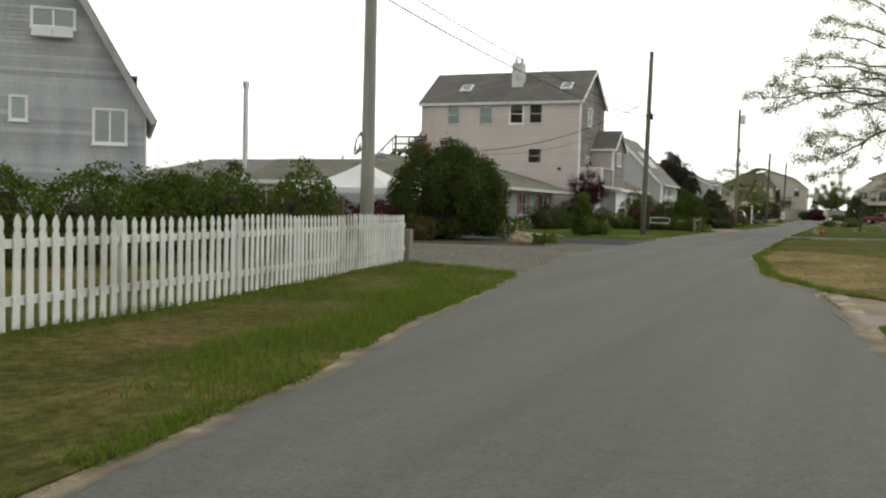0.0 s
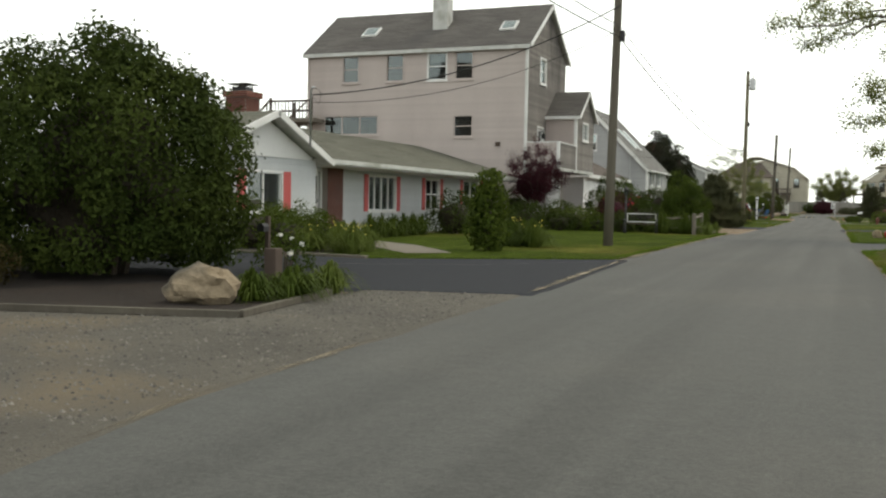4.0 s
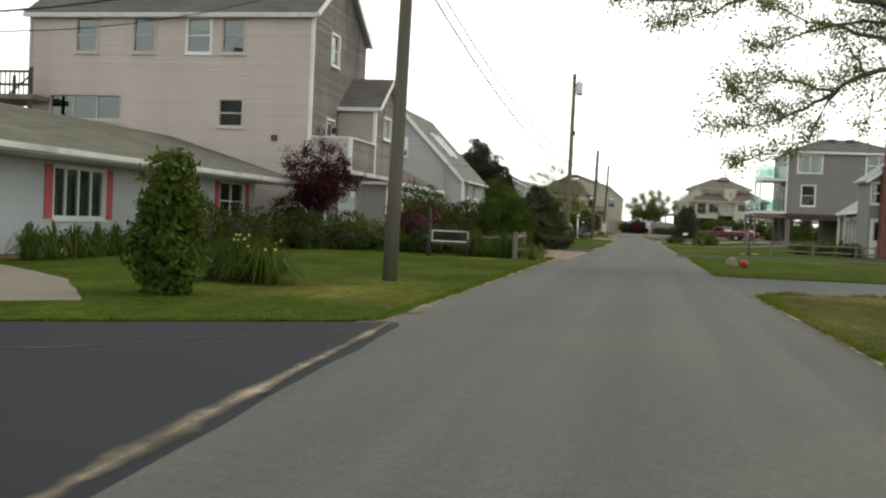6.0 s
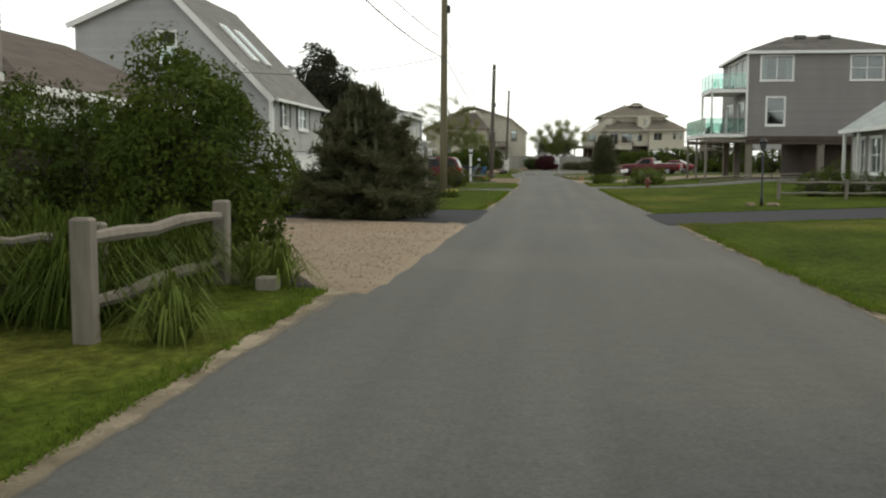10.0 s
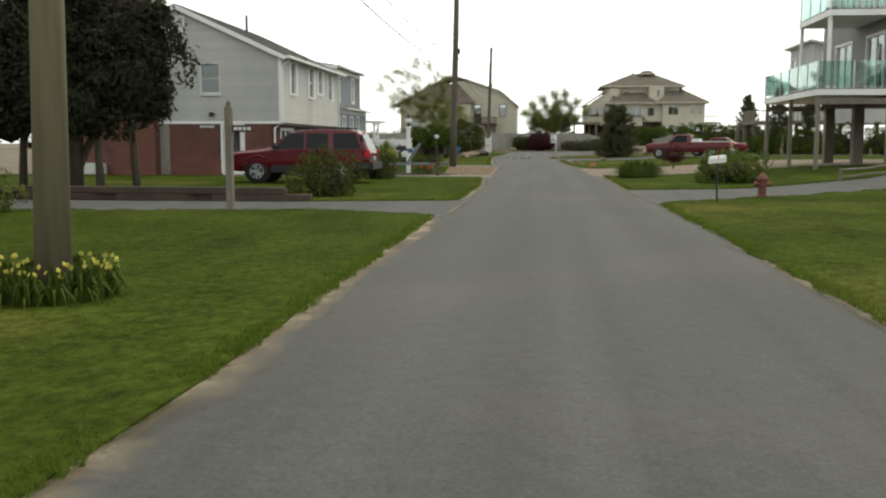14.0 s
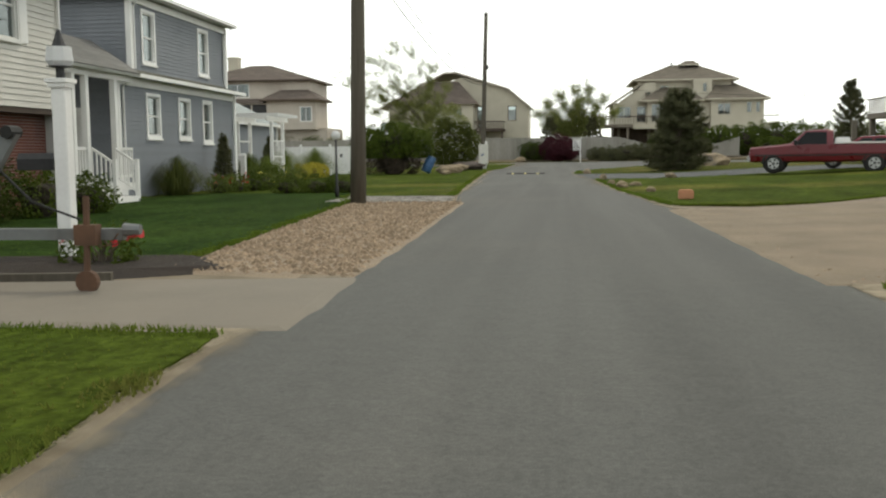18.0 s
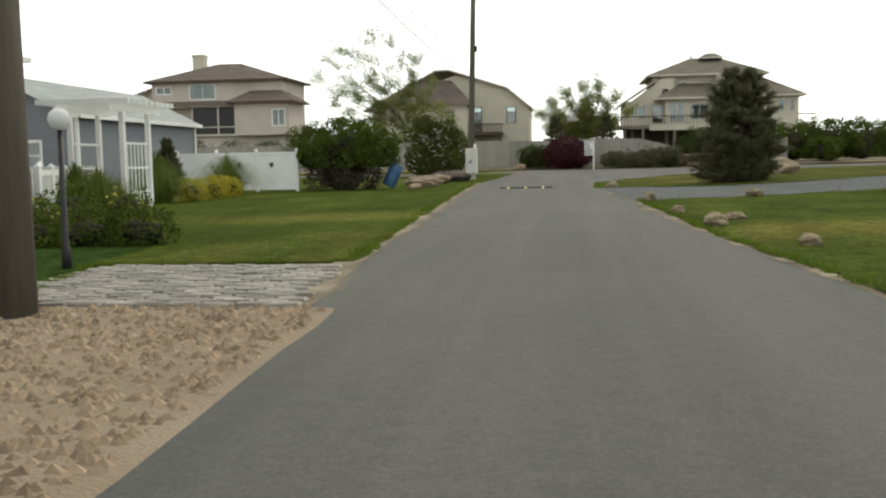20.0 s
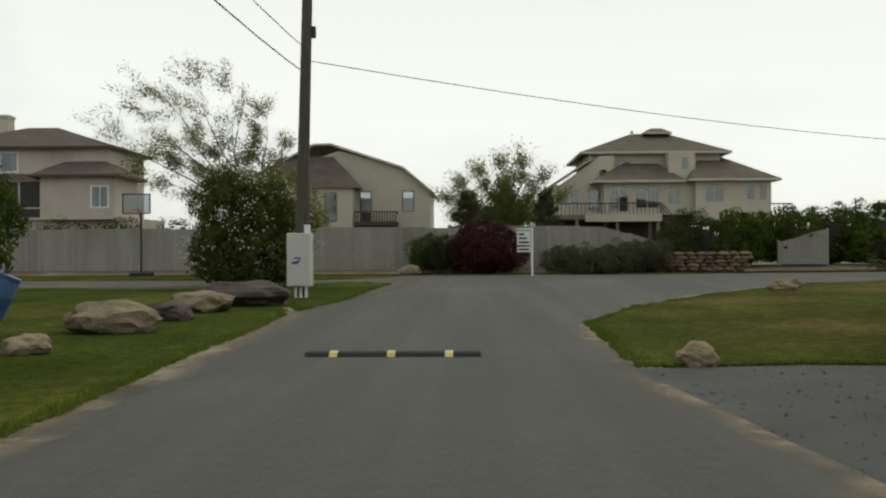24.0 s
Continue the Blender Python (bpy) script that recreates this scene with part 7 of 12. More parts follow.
    for dx in (-0.25, 0.25):
        for dy in (-0.2, 0.2):
            tube(bm, [(cx + dx, cy + dy, 4.95), (cx + dx, cy + dy, 5.2)], 0.02, 5)
    box(bm, cx - 0.28, cx + 0.28, cy - 0.24, cy + 0.24, 4.95, 5.12)
    box(bm, cx - 0.4, cx + 0.4, cy - 0.36, cy + 0.36, 5.2, 5.23)
    part("cap", bm, "steel_dark", c)
    bm = bmesh.new()
    tube(bm, [(fx + 0.02, fy0 + 0.55, 2.0), (fx + 0.2, fy0 + 0.55, 2.02)], 0.04, 6)
    for dy in (-0.12, 0.12):
        tube(bm, [(fx + 0.2, fy0 + 0.55 + dy * 0.4, 2.02), (fx + 0.3, fy0 + 0.55 + dy, 1.95)], [0.04, 0.07], 8)
    part("flood_lamp", bm, "white", h)


def west_house():
    """Grey-blue gabled house behind the picket fence."""
    h = thing("house", -20.2, 31.3, 0, "tall grey-blue clapboard house with a steep gable", "house")
    y0, x1 = 31.3, -20.2
    xm, x0 = -25.4, -30.6
    e = 4.95
    k = 1.72
    r = e + k * (x1 - xm)
    w = Wall((x0, y0), (x1, y0))
    ops = [(10.4 - 1.93, 10.4 - 0.74, 3.47, 4.76), (10.4 - 4.97, 10.4 - 4.42, 4.25, 5.1), (10.4 - 4.22, 10.4 - 2.7, 7.9, 8.58)]
    siding_wall(h, w, [(0, 0, w.length), (e, 0, w.length), (r - 0.05, w.length / 2 - 0.05, w.length / 2 + 0.05)], ops, "h1_blue", 0.17, joined=False)
    window(h, w, *ops[0], "white", 2, 0, 0.07, curtain=0.0)
    window(h, w, *ops[1], "white", 1, 0, 0.07, blind=0.9)
    win = window(h, w, *ops[2], "white", 2, 0, 0.07)
    bm = bmesh.new()
    for i in range(2):
        a = ops[2][0] + i * 0.76
        hexa(bm, [w.at(a, 7.42, 0.45), w.at(a + 0.74, 7.42, 0.45), w.at(a + 0.74, 7.46, 0.47), w.at(a, 7.46, 0.47),
                  w.at(a, 7.82, 0.05), w.at(a + 0.74, 7.82, 0.05), w.at(a + 0.74, 7.86, 0.07), w.at(a, 7.86, 0.07)])
    part("awning_sash", bm, "curtain", win, "white awning sash swung open")
    for a, b in (((x1, y0), (x1, 42)), ((x1, 42), (x0, 42)), ((x0, 42), (x0, y0))):
        q = Wall(a, b)
        rows = [(0, 0, q.length), (e, 0, q.length)]
        if abs(b[0] - a[0]) > 1:
            rows.append((r - 0.05, q.length / 2 - 0.05, q.length / 2 + 0.05))
        siding_wall(h, q, rows, [], "h1_blue", 0.17, joined=True)
    o = 0.45
    for sx, xe in ((1, x1), (-1, x0)):
        ea, eb = (xe + sx * o, y0 - 0.5, e - o * k + 0.2), (xe + sx * o, 42.4, e - o * k + 0.2)
        ra, rb = (xm, y0 - 0.5, r + 0.2), (xm, 42.4, r + 0.2)
        if sx < 0:
            ea, eb, ra, rb = eb, ea, rb, ra
        roof_slab(h, ea, eb, ra, rb, "roof_dark")
        beam(h, "rake_board", (xe + sx * o, y0 - 0.52, e - o * k + 0.16), (xm, y0 - 0.52, r + 0.16), 0.06, 0.25, "grey_siding")
    post(h, "corner_board", x1 + 0.01, y0 - 0.01, 0, e, 0.1, "grey_siding")
    floor_slab(h, x0 + 0.2, x1 - 0.2, y0 + 0.2, 41.8, 3.0)
    floor_slab(h, x0 + 0.3, x1 - 0.3, y0 + 0.2, 41.8, 6.2)
    h.rotation_euler = (0, 0, radians(41))


def low_house():
    """Low house with a stovepipe behind the hedge."""
    h = thing("house", -24, 46, 0, "low house with a grey shingle roof and steel stovepipe", "house")
    x0, x1, y0, y1, e = -33, -19.5, 43.4, 52, 2.3
    plain_walls(h, x0, x1, y0, y1, 0, e, "grey_siding")
    ym = (y0 + y1) / 2
    A, B, C, D = (x0 - 0.4, y0 - 0.4, e), (x1 + 0.4, y0 - 0.4, e), (x1 + 0.4, y1 + 0.4, e), (x0 - 0.4, y1 + 0.4, e)
    P, Q = (x0 + 4, ym, 3.75), (x1 - 3, ym, 3.75)
    roof_slab(h, A, B, P, Q, "roof_grey")
    roof_slab(h, C, D, Q, P, "roof_grey")
    roof_slab(h, B, C, Q, Q, "roof_grey")
    roof_slab(h, D, A, P, P, "roof_grey")
    bm = bmesh.new()
    tube(bm, [(-24.0, 43.8, 2.2), (-24.0, 43.8, 7.4)], 0.13, 10)
    tube(bm, [(-24.0, 43.8, 7.4), (-24.0, 43.8, 7.7)], 0.17, 10)
    p = part("stovepipe", bm, "metal", h, "tall bright steel stovepipe")
    bm = bmesh.new()
    tube(bm, [(-24.0, 43.8, 2.35), (-24.0, 43.8, 2.7)], [0.35, 0.15], 10)
    part("flashing", bm, "metal", p)
    bm = bmesh.new()
    tube(bm, [(-19.8, 47, 3.3), (-19.8, 47, 3.95)], 0.06, 8)
    part("vent_pipe", bm, "metal", h)


def deck_house():
    """Grey house on piles with glass-railed decks."""
    g = 0.35
    h = thing("house", 19, 136, g, "three-level grey house on concrete piles with glass-railed decks", "house")
    x0, x1, y0, y1 = 13.9, 24.6, 130.8, 140.6
    z0, z1 = 3.4, 9.35
    w = Wall((x0, y0), (x1, y0))
    ops = [(0.95, 3.1, 7.4, 9.0), (7.1, 9.25, 7.4, 9.0), (1.4, 2.6, 4.22, 6.12)]
    siding_wall(h, w, [(z0, 0, w.length), (z1, 0, w.length)], ops, "deck_grey", 0.15, joined=False)
    window(h, w, *ops[0], "white", 2, 0, 0.1, curtain=0.2)
    window(h, w, *ops[1], "white", 2, 1, 0.1)
    window(h, w, *ops[2], "white", 1, 1, 0.1)
    w = Wall((x0, y1), (x0, y0))
    so = [(w.length - 2.4, w.length - 0.5, 6.95, 9.0), (w.length - 4.8, w.length - 2.9, 6.95, 9.0), (w.length - 7.4, w.length - 5.4, 6.95, 9.0),
          (w.length - 3.1, w.length - 0.9, 3.68, 5.9), (w.length - 7.6, w.length - 5.2, 3.68, 5.9)]
    siding_wall(h, w, [(z0, 0, w.length), (z1, 0, w.length)], so, "deck_grey", 0.15, joined=False)
    for o in so:
        window(h, w, *o, "white", 2, 0, 0.09, sill=False, curtain=0.15)
    for a, b in (((x1, y0), (x1, y1)), ((x1, y1), (x0, y1))):
        q = Wall(a, b)
        siding_wall(h, q, [(z0, 0, q.length), (z1, 0, q.length)], [], "deck_grey", 0.15, joined=True)
    floor_slab(h, x0, x1, y0, y1, z0, "dark_wood", "floor", 0.3)
    floor_slab(h, x0 + 0.2, x1 - 0.2, y0 + 0.2, y1 - 0.2, 6.6)
    floor_slab(h, x0 + 0.1, x1 - 0.1, y0 + 0.1, y1 - 0.1, 9.3)
    o, r = 0.35, 11.0
    A, B, C, D = (x0 - o, y0 - o, z1), (x1 + o, y0 - o, z1), (x1 + o, y1 + o, z1), (x0 - o, y1 + o, z1)
    P, Q = (17.6, 135.7, r), (20.9, 135.7, r)
    for a, b, c, d in ((A, B, P, Q), (B, C, Q, Q), (C, D, Q, P), (D, A, P, P)):
        roof_slab(h, a, b, c, d, "roof_dark")
        beam(h, "fascia", (*a[:2], z1 + 0.04), (*b[:2], z1 + 0.04), 0.06, 0.2)
    for xx in (18.4, 20.2):
        bm = bmesh.new()
        box(bm, xx - 0.4, xx + 0.4, 134.6, 135.2, 10.75, 10.98)
        part("roof_vent", bm, "roof_dark", h)
    post(h, "corner_board", x0 - 0.01, y0 - 0.01, z0, z1, 0.14)
    # decks on the west side, down to the far end
    for zf, xd, yb in ((3.62, 11.0, 140.3), (6.8, 11.4, 135.5)):
        bm = bmesh.new()
        box(bm, xd, x0, y0, yb, zf - 0.3, zf - 0.06)
        d = part("deck", bm, "white", h, "white deck with green glass railing")
        n = int((yb - y0) / 0.14)
        bm = bmesh.new()
        for i in range(n):
            box(bm, xd, x0, y0 + i * 0.14, y0 + i * 0.14 + 0.13, zf - 0.059, zf - 0.02)
        part("deck_boards", bm, "grey_wood", d)
        runs = [((x0, y0 + 0.05), (xd + 0.05, y0 + 0.05)), ((xd + 0.05, y0 + 0.05), (xd + 0.05, yb - 0.05)), ((xd + 0.05, yb - 0.05), (x0, yb - 0.05))]
        for a, b in runs:
            q = Wall(a, b)
            m = max(1, round(q.length / 1.5))
            for i in range(m):
                u0, u1 = q.length * i / m, q.length * (i + 1) / m
                bm = bmesh.new()
                q.block(bm, u0 + 0.06, u1 - 0.06, zf + 0.08, zf + 1.08, -0.006, 0.006)
                part("glass_panel", bm, "green_glass", d).visible_shadow = False
                bm = bmesh.new()
                q.block(bm, u0 - 0.025, u0 + 0.025, zf - 0.02, zf + 1.1, -0.025, 0.025)
                part("rail_post", bm, "metal", d)
    for xx, yy in ((11.15, 131.0), (11.15, 135.4), (11.15, 140.1)):
        post(h, "deck_post", xx, yy, g - 0.2, 3.32, 0.16, "grey_wood")
    for xx, yy in ((11.5, 131.0), (11.5, 135.35)):
        post(h, "deck_post", xx, yy, 3.6, 6.5, 0.14)
    for xx in (14.2, 19.2, 24.2):
        for yy in (131.2, 135.7, 140.2):
            bm = bmesh.new()
            box(bm, xx - 0.22, xx + 0.22, yy - 0.22, yy + 0.22, g - 0.3, z0 - 0.3)
            part("support_post", bm, "concrete", h)
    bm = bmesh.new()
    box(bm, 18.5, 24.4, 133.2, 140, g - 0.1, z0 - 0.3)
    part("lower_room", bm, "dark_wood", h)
    beam(h, "girder", (x0, y0 + 0.2, z0 - 0.28), (x1, y0 + 0.2, z0 - 0.28), 0.2, 0.3, "dark_wood")
    beam(h, "girder", (11.1, y0 + 0.1, 3.2), (x0, y0 + 0.1, 3.2), 0.12, 0.25, "grey_wood")
    beam(h, "girder", (11.1, 140.2, 3.2), (x0, 140.2, 3.2), 0.12, 0.25, "grey_wood")


def chimney_house():
    """Grey house with a tall outside brick chimney, and its front wing."""
    h = thing("house", 20, 103, 0, "grey shingled house with a tall outside brick chimney", "house")
    x0, y0, y1, e, r = 15.0, 100.0, 103.6, 5.2, 8.2
    x1, xm = 23.0, 19.0
    w = Wall((x0, y0), (x1, y0))
    ops = [(0.1, 0.75, 3.6, 4.9), (0.2, 0.9, 0.1, 2.5), (2.6, 3.6, 1.0, 2.4), (2.6, 3.6, 3.6, 4.9)]
    siding_wall(h, w, [(0, 0, w.length), (e, 0, w.length), (r - 0.05, 3.96, 4.04)], ops, "deck_grey", 0.15, joined=False)
    window(h, w, *ops[0], "white")
    door(h, w, *ops[1], "white", True)
    window(h, w, *ops[2], "white")
    window(h, w, *ops[3], "white")
    for a, b in (((x1, y0), (x1, y1)), ((x1, y1), (x0, y1)), ((x0, y1), (x0, y0))):
        q = Wall(a, b)
        rows = [(0, 0, q.length), (e, 0, q.length)]
        if abs(b[0] - a[0]) > 1:
            rows.append((r - 0.05, 3.96, 4.04))
        siding_wall(h, q, rows, [], "deck_grey", 0.15, joined=True)
    k = (r - e) / 4
    for sx, xe in ((-1, x0), (1, x1)):
        ea, eb = (xe + sx * 0.4, y0 - 0.3, e - 0.4 * k + 0.15), (xe + sx * 0.4, y1 + 0.3, e - 0.4 * k + 0.15)
        roof_slab(h, ea, eb, (xm, y0 - 0.3, r + 0.15), (xm, y1 + 0.3, r + 0.15), "roof_pale")
        beam(h, "rake_board", (xe + sx * 0.4, y0 - 0.32, e - 0.4 * k + 0.12), (xm, y0 - 0.32, r + 0.12), 0.06, 0.2)
    bm = bmesh.new()
    box(bm, 15.6, 17.0, 99.2, 100.0, 0, 6.0)
    box(bm, 15.75, 16.85, 99.3, 100.0, 6.0, 9.6)
    box(bm, 15.68, 16.92, 99.22, 100.08, 9.6, 9.85)
    c = part("chimney", bm, "mortar", h, "tall red brick chimney")
    BRICKS.append((c, Wall((15.6, 99.2), (17.0, 99.2)), [(0, 0, 1.4), (6.0, 0, 1.4)], [], 100))
    BRICKS.append((c, Wall((15.75, 99.3), (16.85, 99.3)), [(6.0, 0, 1.1), (9.6, 0, 1.1)], [], 0))
    BRICKS.append((c, Wall((15.6, 100.0), (15.6, 99.2)), [(0, 0, 0.8), (6.0, 0, 0.8)], [], 100))
    BRICKS.append((c, Wall((15.75, 100.0), (15.75, 99.3)), [(6.0, 0, 0.7), (9.6, 0, 0.7)], [], 0))
    # low wing to the north-west, with porch windows
    g = thing("house", 19, 108, 0, "low grey cottage wing with a pale roof and white porch trim", "house")
    a0, a1, b0, b1, ee = 16.0, 22.8, 103.7, 113.2, 3.4
    for a, b in (((a0, b0), (a1, b0)), ((a1, b0), (a1, b1)), ((a1, b1), (a0, b1)), ((a0, b1), (a0, b0))):
        q = Wall(a, b)
        rows = [(0, 0, q.length), (ee, 0, q.length)]
        ops = []
        if abs(b[0] - a[0]) > 1:
            rows.append((5.75, q.length / 2 - 0.03, q.length / 2 + 0.03))
        elif b[1] < a[1]:
            ops = [(0.6, 2.2, 1.0, 2.7), (3.1, 4.7, 1.0, 2.7), (5.5, 7.1, 1.0, 2.7), (7.7, 8.9, 0.3, 2.7)]
        siding_wall(g, q, rows, ops, "deck_grey", 0.15, joined=not ops)
        for o in ops:
            window(g, q, *o, "white", 2, 1, 0.12, curtain=0.25)
    m = (a0 + a1) / 2
    for sx, xe in ((-1, a0), (1, a1)):
        roof_slab(g, (xe + sx * 0.6, b0, ee - 0.25), (xe + sx * 0.6, b1 + 0.3, ee - 0.25), (m, b0, 5.9), (m, b1 + 0.3, 5.9), "roof_pale")
        beam(g, "fascia", (xe + sx * 0.62, b0, ee - 0.2), (xe + sx * 0.62, b1 + 0.3, ee - 0.2), 0.05, 0.18)
        beam(g, "rake_board", (xe + sx * 0.6, b1 + 0.32, ee - 0.25), (m, b1 + 0.32, 5.9), 0.05, 0.2)
    for yy in (110.6, 113.0):
        post(g, "porch_post", a0 - 0.45, yy, 0, ee - 0.3, 0.15)


def far_house_east():
    """Tan house on piles at the street's end, with deck and outside stairs."""
    b = 3.0
    h = thing("house", 16, 258, 1.5, "large tan multi-level house on piles with decks and stairs", "house")
    y = 255.0

    def hip(x0, x1, y0, y1, e, r, rx0, rx1, mat_name="roof_tan", o=0.7):
        A, B, C, D = (x0 - o, y0 - o, e), (x1 + o, y0 - o, e), (x1 + o, y1 + o, e), (x0 - o, y1 + o, e)
        ym = (y0 + y1) / 2
        P, Q = (rx0, ym, r), (rx1, ym, r)
        for p, q, s, t in ((A, B, P, Q), (B, C, Q, Q), (C, D, Q, P), (D, A, P, P)):
            roof_slab(h, p, q, s, t, mat_name, 0.14, 0.4)
            beam(h, "fascia", (*p[:2], e + 0.02), (*q[:2], e + 0.02), 0.1, 0.2, "tan_wall")

    def storey(x0, x1, y0, y1, z0, z1, ops, m="tan_wall"):
        for k, (a, c) in enumerate((((x0, y0), (x1, y0)), ((x1, y0), (x1, y1)), ((x1, y1), (x0, y1)), ((x0, y1), (x0, y0)))):
            q = Wall(a, c)
            oo = ops if k == 0 else []
            siding_wall(h, q, [(z0, 0, q.length), (z1, 0, q.length)], oo, m, 0.3, joined=True)
            for u in oo:
                window(h, q, *u, "tan_wall" if m != "white" else "white", 2 if u[1] - u[0] > 1.5 else 1, 0, 0.08, sill=False)
        floor_slab(h, x0 + 0.2, x1 - 0.2, y0 + 0.2, y1 - 0.2, z0 + 0.1)
        floor_slab(h, x0 + 0.2, x1 - 0.2, y0 + 0.2, y1 - 0.2, z1)
    storey(10.3, 22.6, y + 3, y + 14, 7.5, 11.0, [(1.1, 2.2, 9.1, 10.2), (2.9, 3.9, 9.1, 10.2), (9.0, 9.7, 8.9, 10.0)])
    hip(10.3, 22.6, y + 3, y + 14, 11.0, 13.45, 15.2, 18.6, o=0.9)
    hip(16.4, 18.6, y + 7.0, y + 10.0, 13.4, 14.0, 17.2, 18.2, o=0.25)
    q = Wall((6.8, y + 2), (12.5, y + 2))
    siding_wall(h, q, [(7.8, 0.5, 5.7), (10.6, 4.4, 5.7)], [(4.3, 5.0, 8.4, 9.4)], "tan_wall", 0.3, joined=True, name="gable")
    storey(6.8, 12.5, y + 2, y + 12, 5.0, 7.9, [(0.6, 2.4, 5.8, 7.4), (3.2, 4.4, 5.3, 7.4)])
    roof_slab(h, (6.1, y + 1.5, 7.6), (6.1, y + 12.5, 7.6), (10.4, y + 1.5, 10.4), (10.4, y + 12.5, 10.4), "roof_tan", 0.14, 0.4)
    storey(11.3, 19.5, y + 0.2, y + 9, 5.0, 8.0, [(0.5, 2.2, 5.2, 7.6), (2.9, 5.0, 5.6, 7.5), (5.8, 6.9, 5.9, 7.3)])
    storey(17.4, 19.8, y + 1.0, y + 5, 7.9, 10.9, [(1.2, 1.75, 9.2, 10.4)])
    hip(10.9, 17.9, y + 0.2, y + 9, 8.1, 10.8, 14.9, 15.9)
    storey(19.5, 26.3, y - 0.5, y + 9, 4.2, 8.05, [(0.9, 2.5, 6.1, 7.6), (4.6, 5.2, 6.3, 7.7), (5.8, 6.3, 6.3, 7.7)])
    hip(19.5, 26.3, y - 0.5, y + 9, 8.15, 10.8, 21.0, 22.6)
    # deck round the south-west
    for zf, x0, x1, y0, y1 in ((4.9, 4.6, 16.0, y - 2.6, y + 2.5), (4.9, 26.3, 28.4, y, y + 4)):
        bm = bmesh.new()
        box(bm, x0, x1, y0, y1, zf - 0.4, zf)
        d = part("deck", bm, "grey_wood", h)
        bm = bmesh.new()
        box(bm, x0, x1, y0, y0 + 0.08, zf + 0.95, zf + 1.07)
        box(bm, x0, x0 + 0.08, y0, y1, zf + 0.95, zf + 1.07)
        box(bm, x1 - 0.08, x1, y0, y0 + 1, zf + 0.95, zf + 1.07)
        n = int((x1 - x0) / 0.35)
        for i in range(n + 1):
            xx = x0 + (x1 - x0 - 0.06) * i / n
            box(bm, xx, xx + 0.05, y0, y0 + 0.05, zf, zf + 0.95)
        part("deck_rail", bm, "dark_wood", d)
        bm = bmesh.new()
        box(bm, x0 + (4.6 if x1 < 20 else 0), x1, y0 - 0.06, y0 - 0.003, zf - 0.62, zf + 0.05)
        part("deck_band", bm, "tan_wall", d)
        for i in range(4):
            xx = x0 + 0.3 + (x1 - x0 - 0.6) * i / 3
            bm = bmesh.new()
            box(bm, xx - 0.14, xx + 0.14, y0 + 0.1, y0 + 0.38, 0.8, zf - 0.4)
            part("support_post", bm, "grey_wood", h)
    bm = bmesh.new()
    for i in range(18):
        box(bm, 16.0 + i * 0.18, 16.3 + i * 0.18, y - 2.6, y - 1.4, 4.75 - i * 0.2, 4.82 - i * 0.2)
    for yy in (y - 2.65, y - 1.4):
        prism(bm, [(16.0, yy, 4.5), (19.35, yy, 0.8), (19.35, yy, 1.2), (16.0, yy, 4.9)], (0, 0.06, 0))
        prism(bm, [(16.0, yy, 5.75), (19.35, yy, 2.05), (19.35, yy, 2.19), (16.0, yy, 5.89)], (0, 0.06, 0))
        for i in range(6):
            xx = 16.1 + i * 0.63
            zz = 4.75 - (xx - 16.0) * 1.105
            box(bm, xx, xx + 0.07, yy, yy + 0.06, zz, zz + 1.05)
    part("stairs", bm, "dark_wood", h, "long brown wooden outside stairs")
    for xx in (7.5, 11.5, 15.5, 20.0, 23.0, 26.0):
        for yy in (y + 0.6, y + 7.5):
            bm = bmesh.new()
            box(bm, xx - 0.18, xx + 0.18, yy - 0.18, yy + 0.18, 0.8, 5.0 if xx < 19 else 4.2)
            part("support_post", bm, "concrete", h)
    # dark box added to fill the space under the house with shade
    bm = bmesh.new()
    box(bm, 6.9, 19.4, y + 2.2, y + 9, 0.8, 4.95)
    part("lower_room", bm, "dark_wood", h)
    bm = bmesh.new()
    tube(bm, [(15.2, y + 8.0, 12.9), (15.2, y + 8.0, 13.7)], 0.15, 8)
    part("vent_pipe", bm, "metal", h)


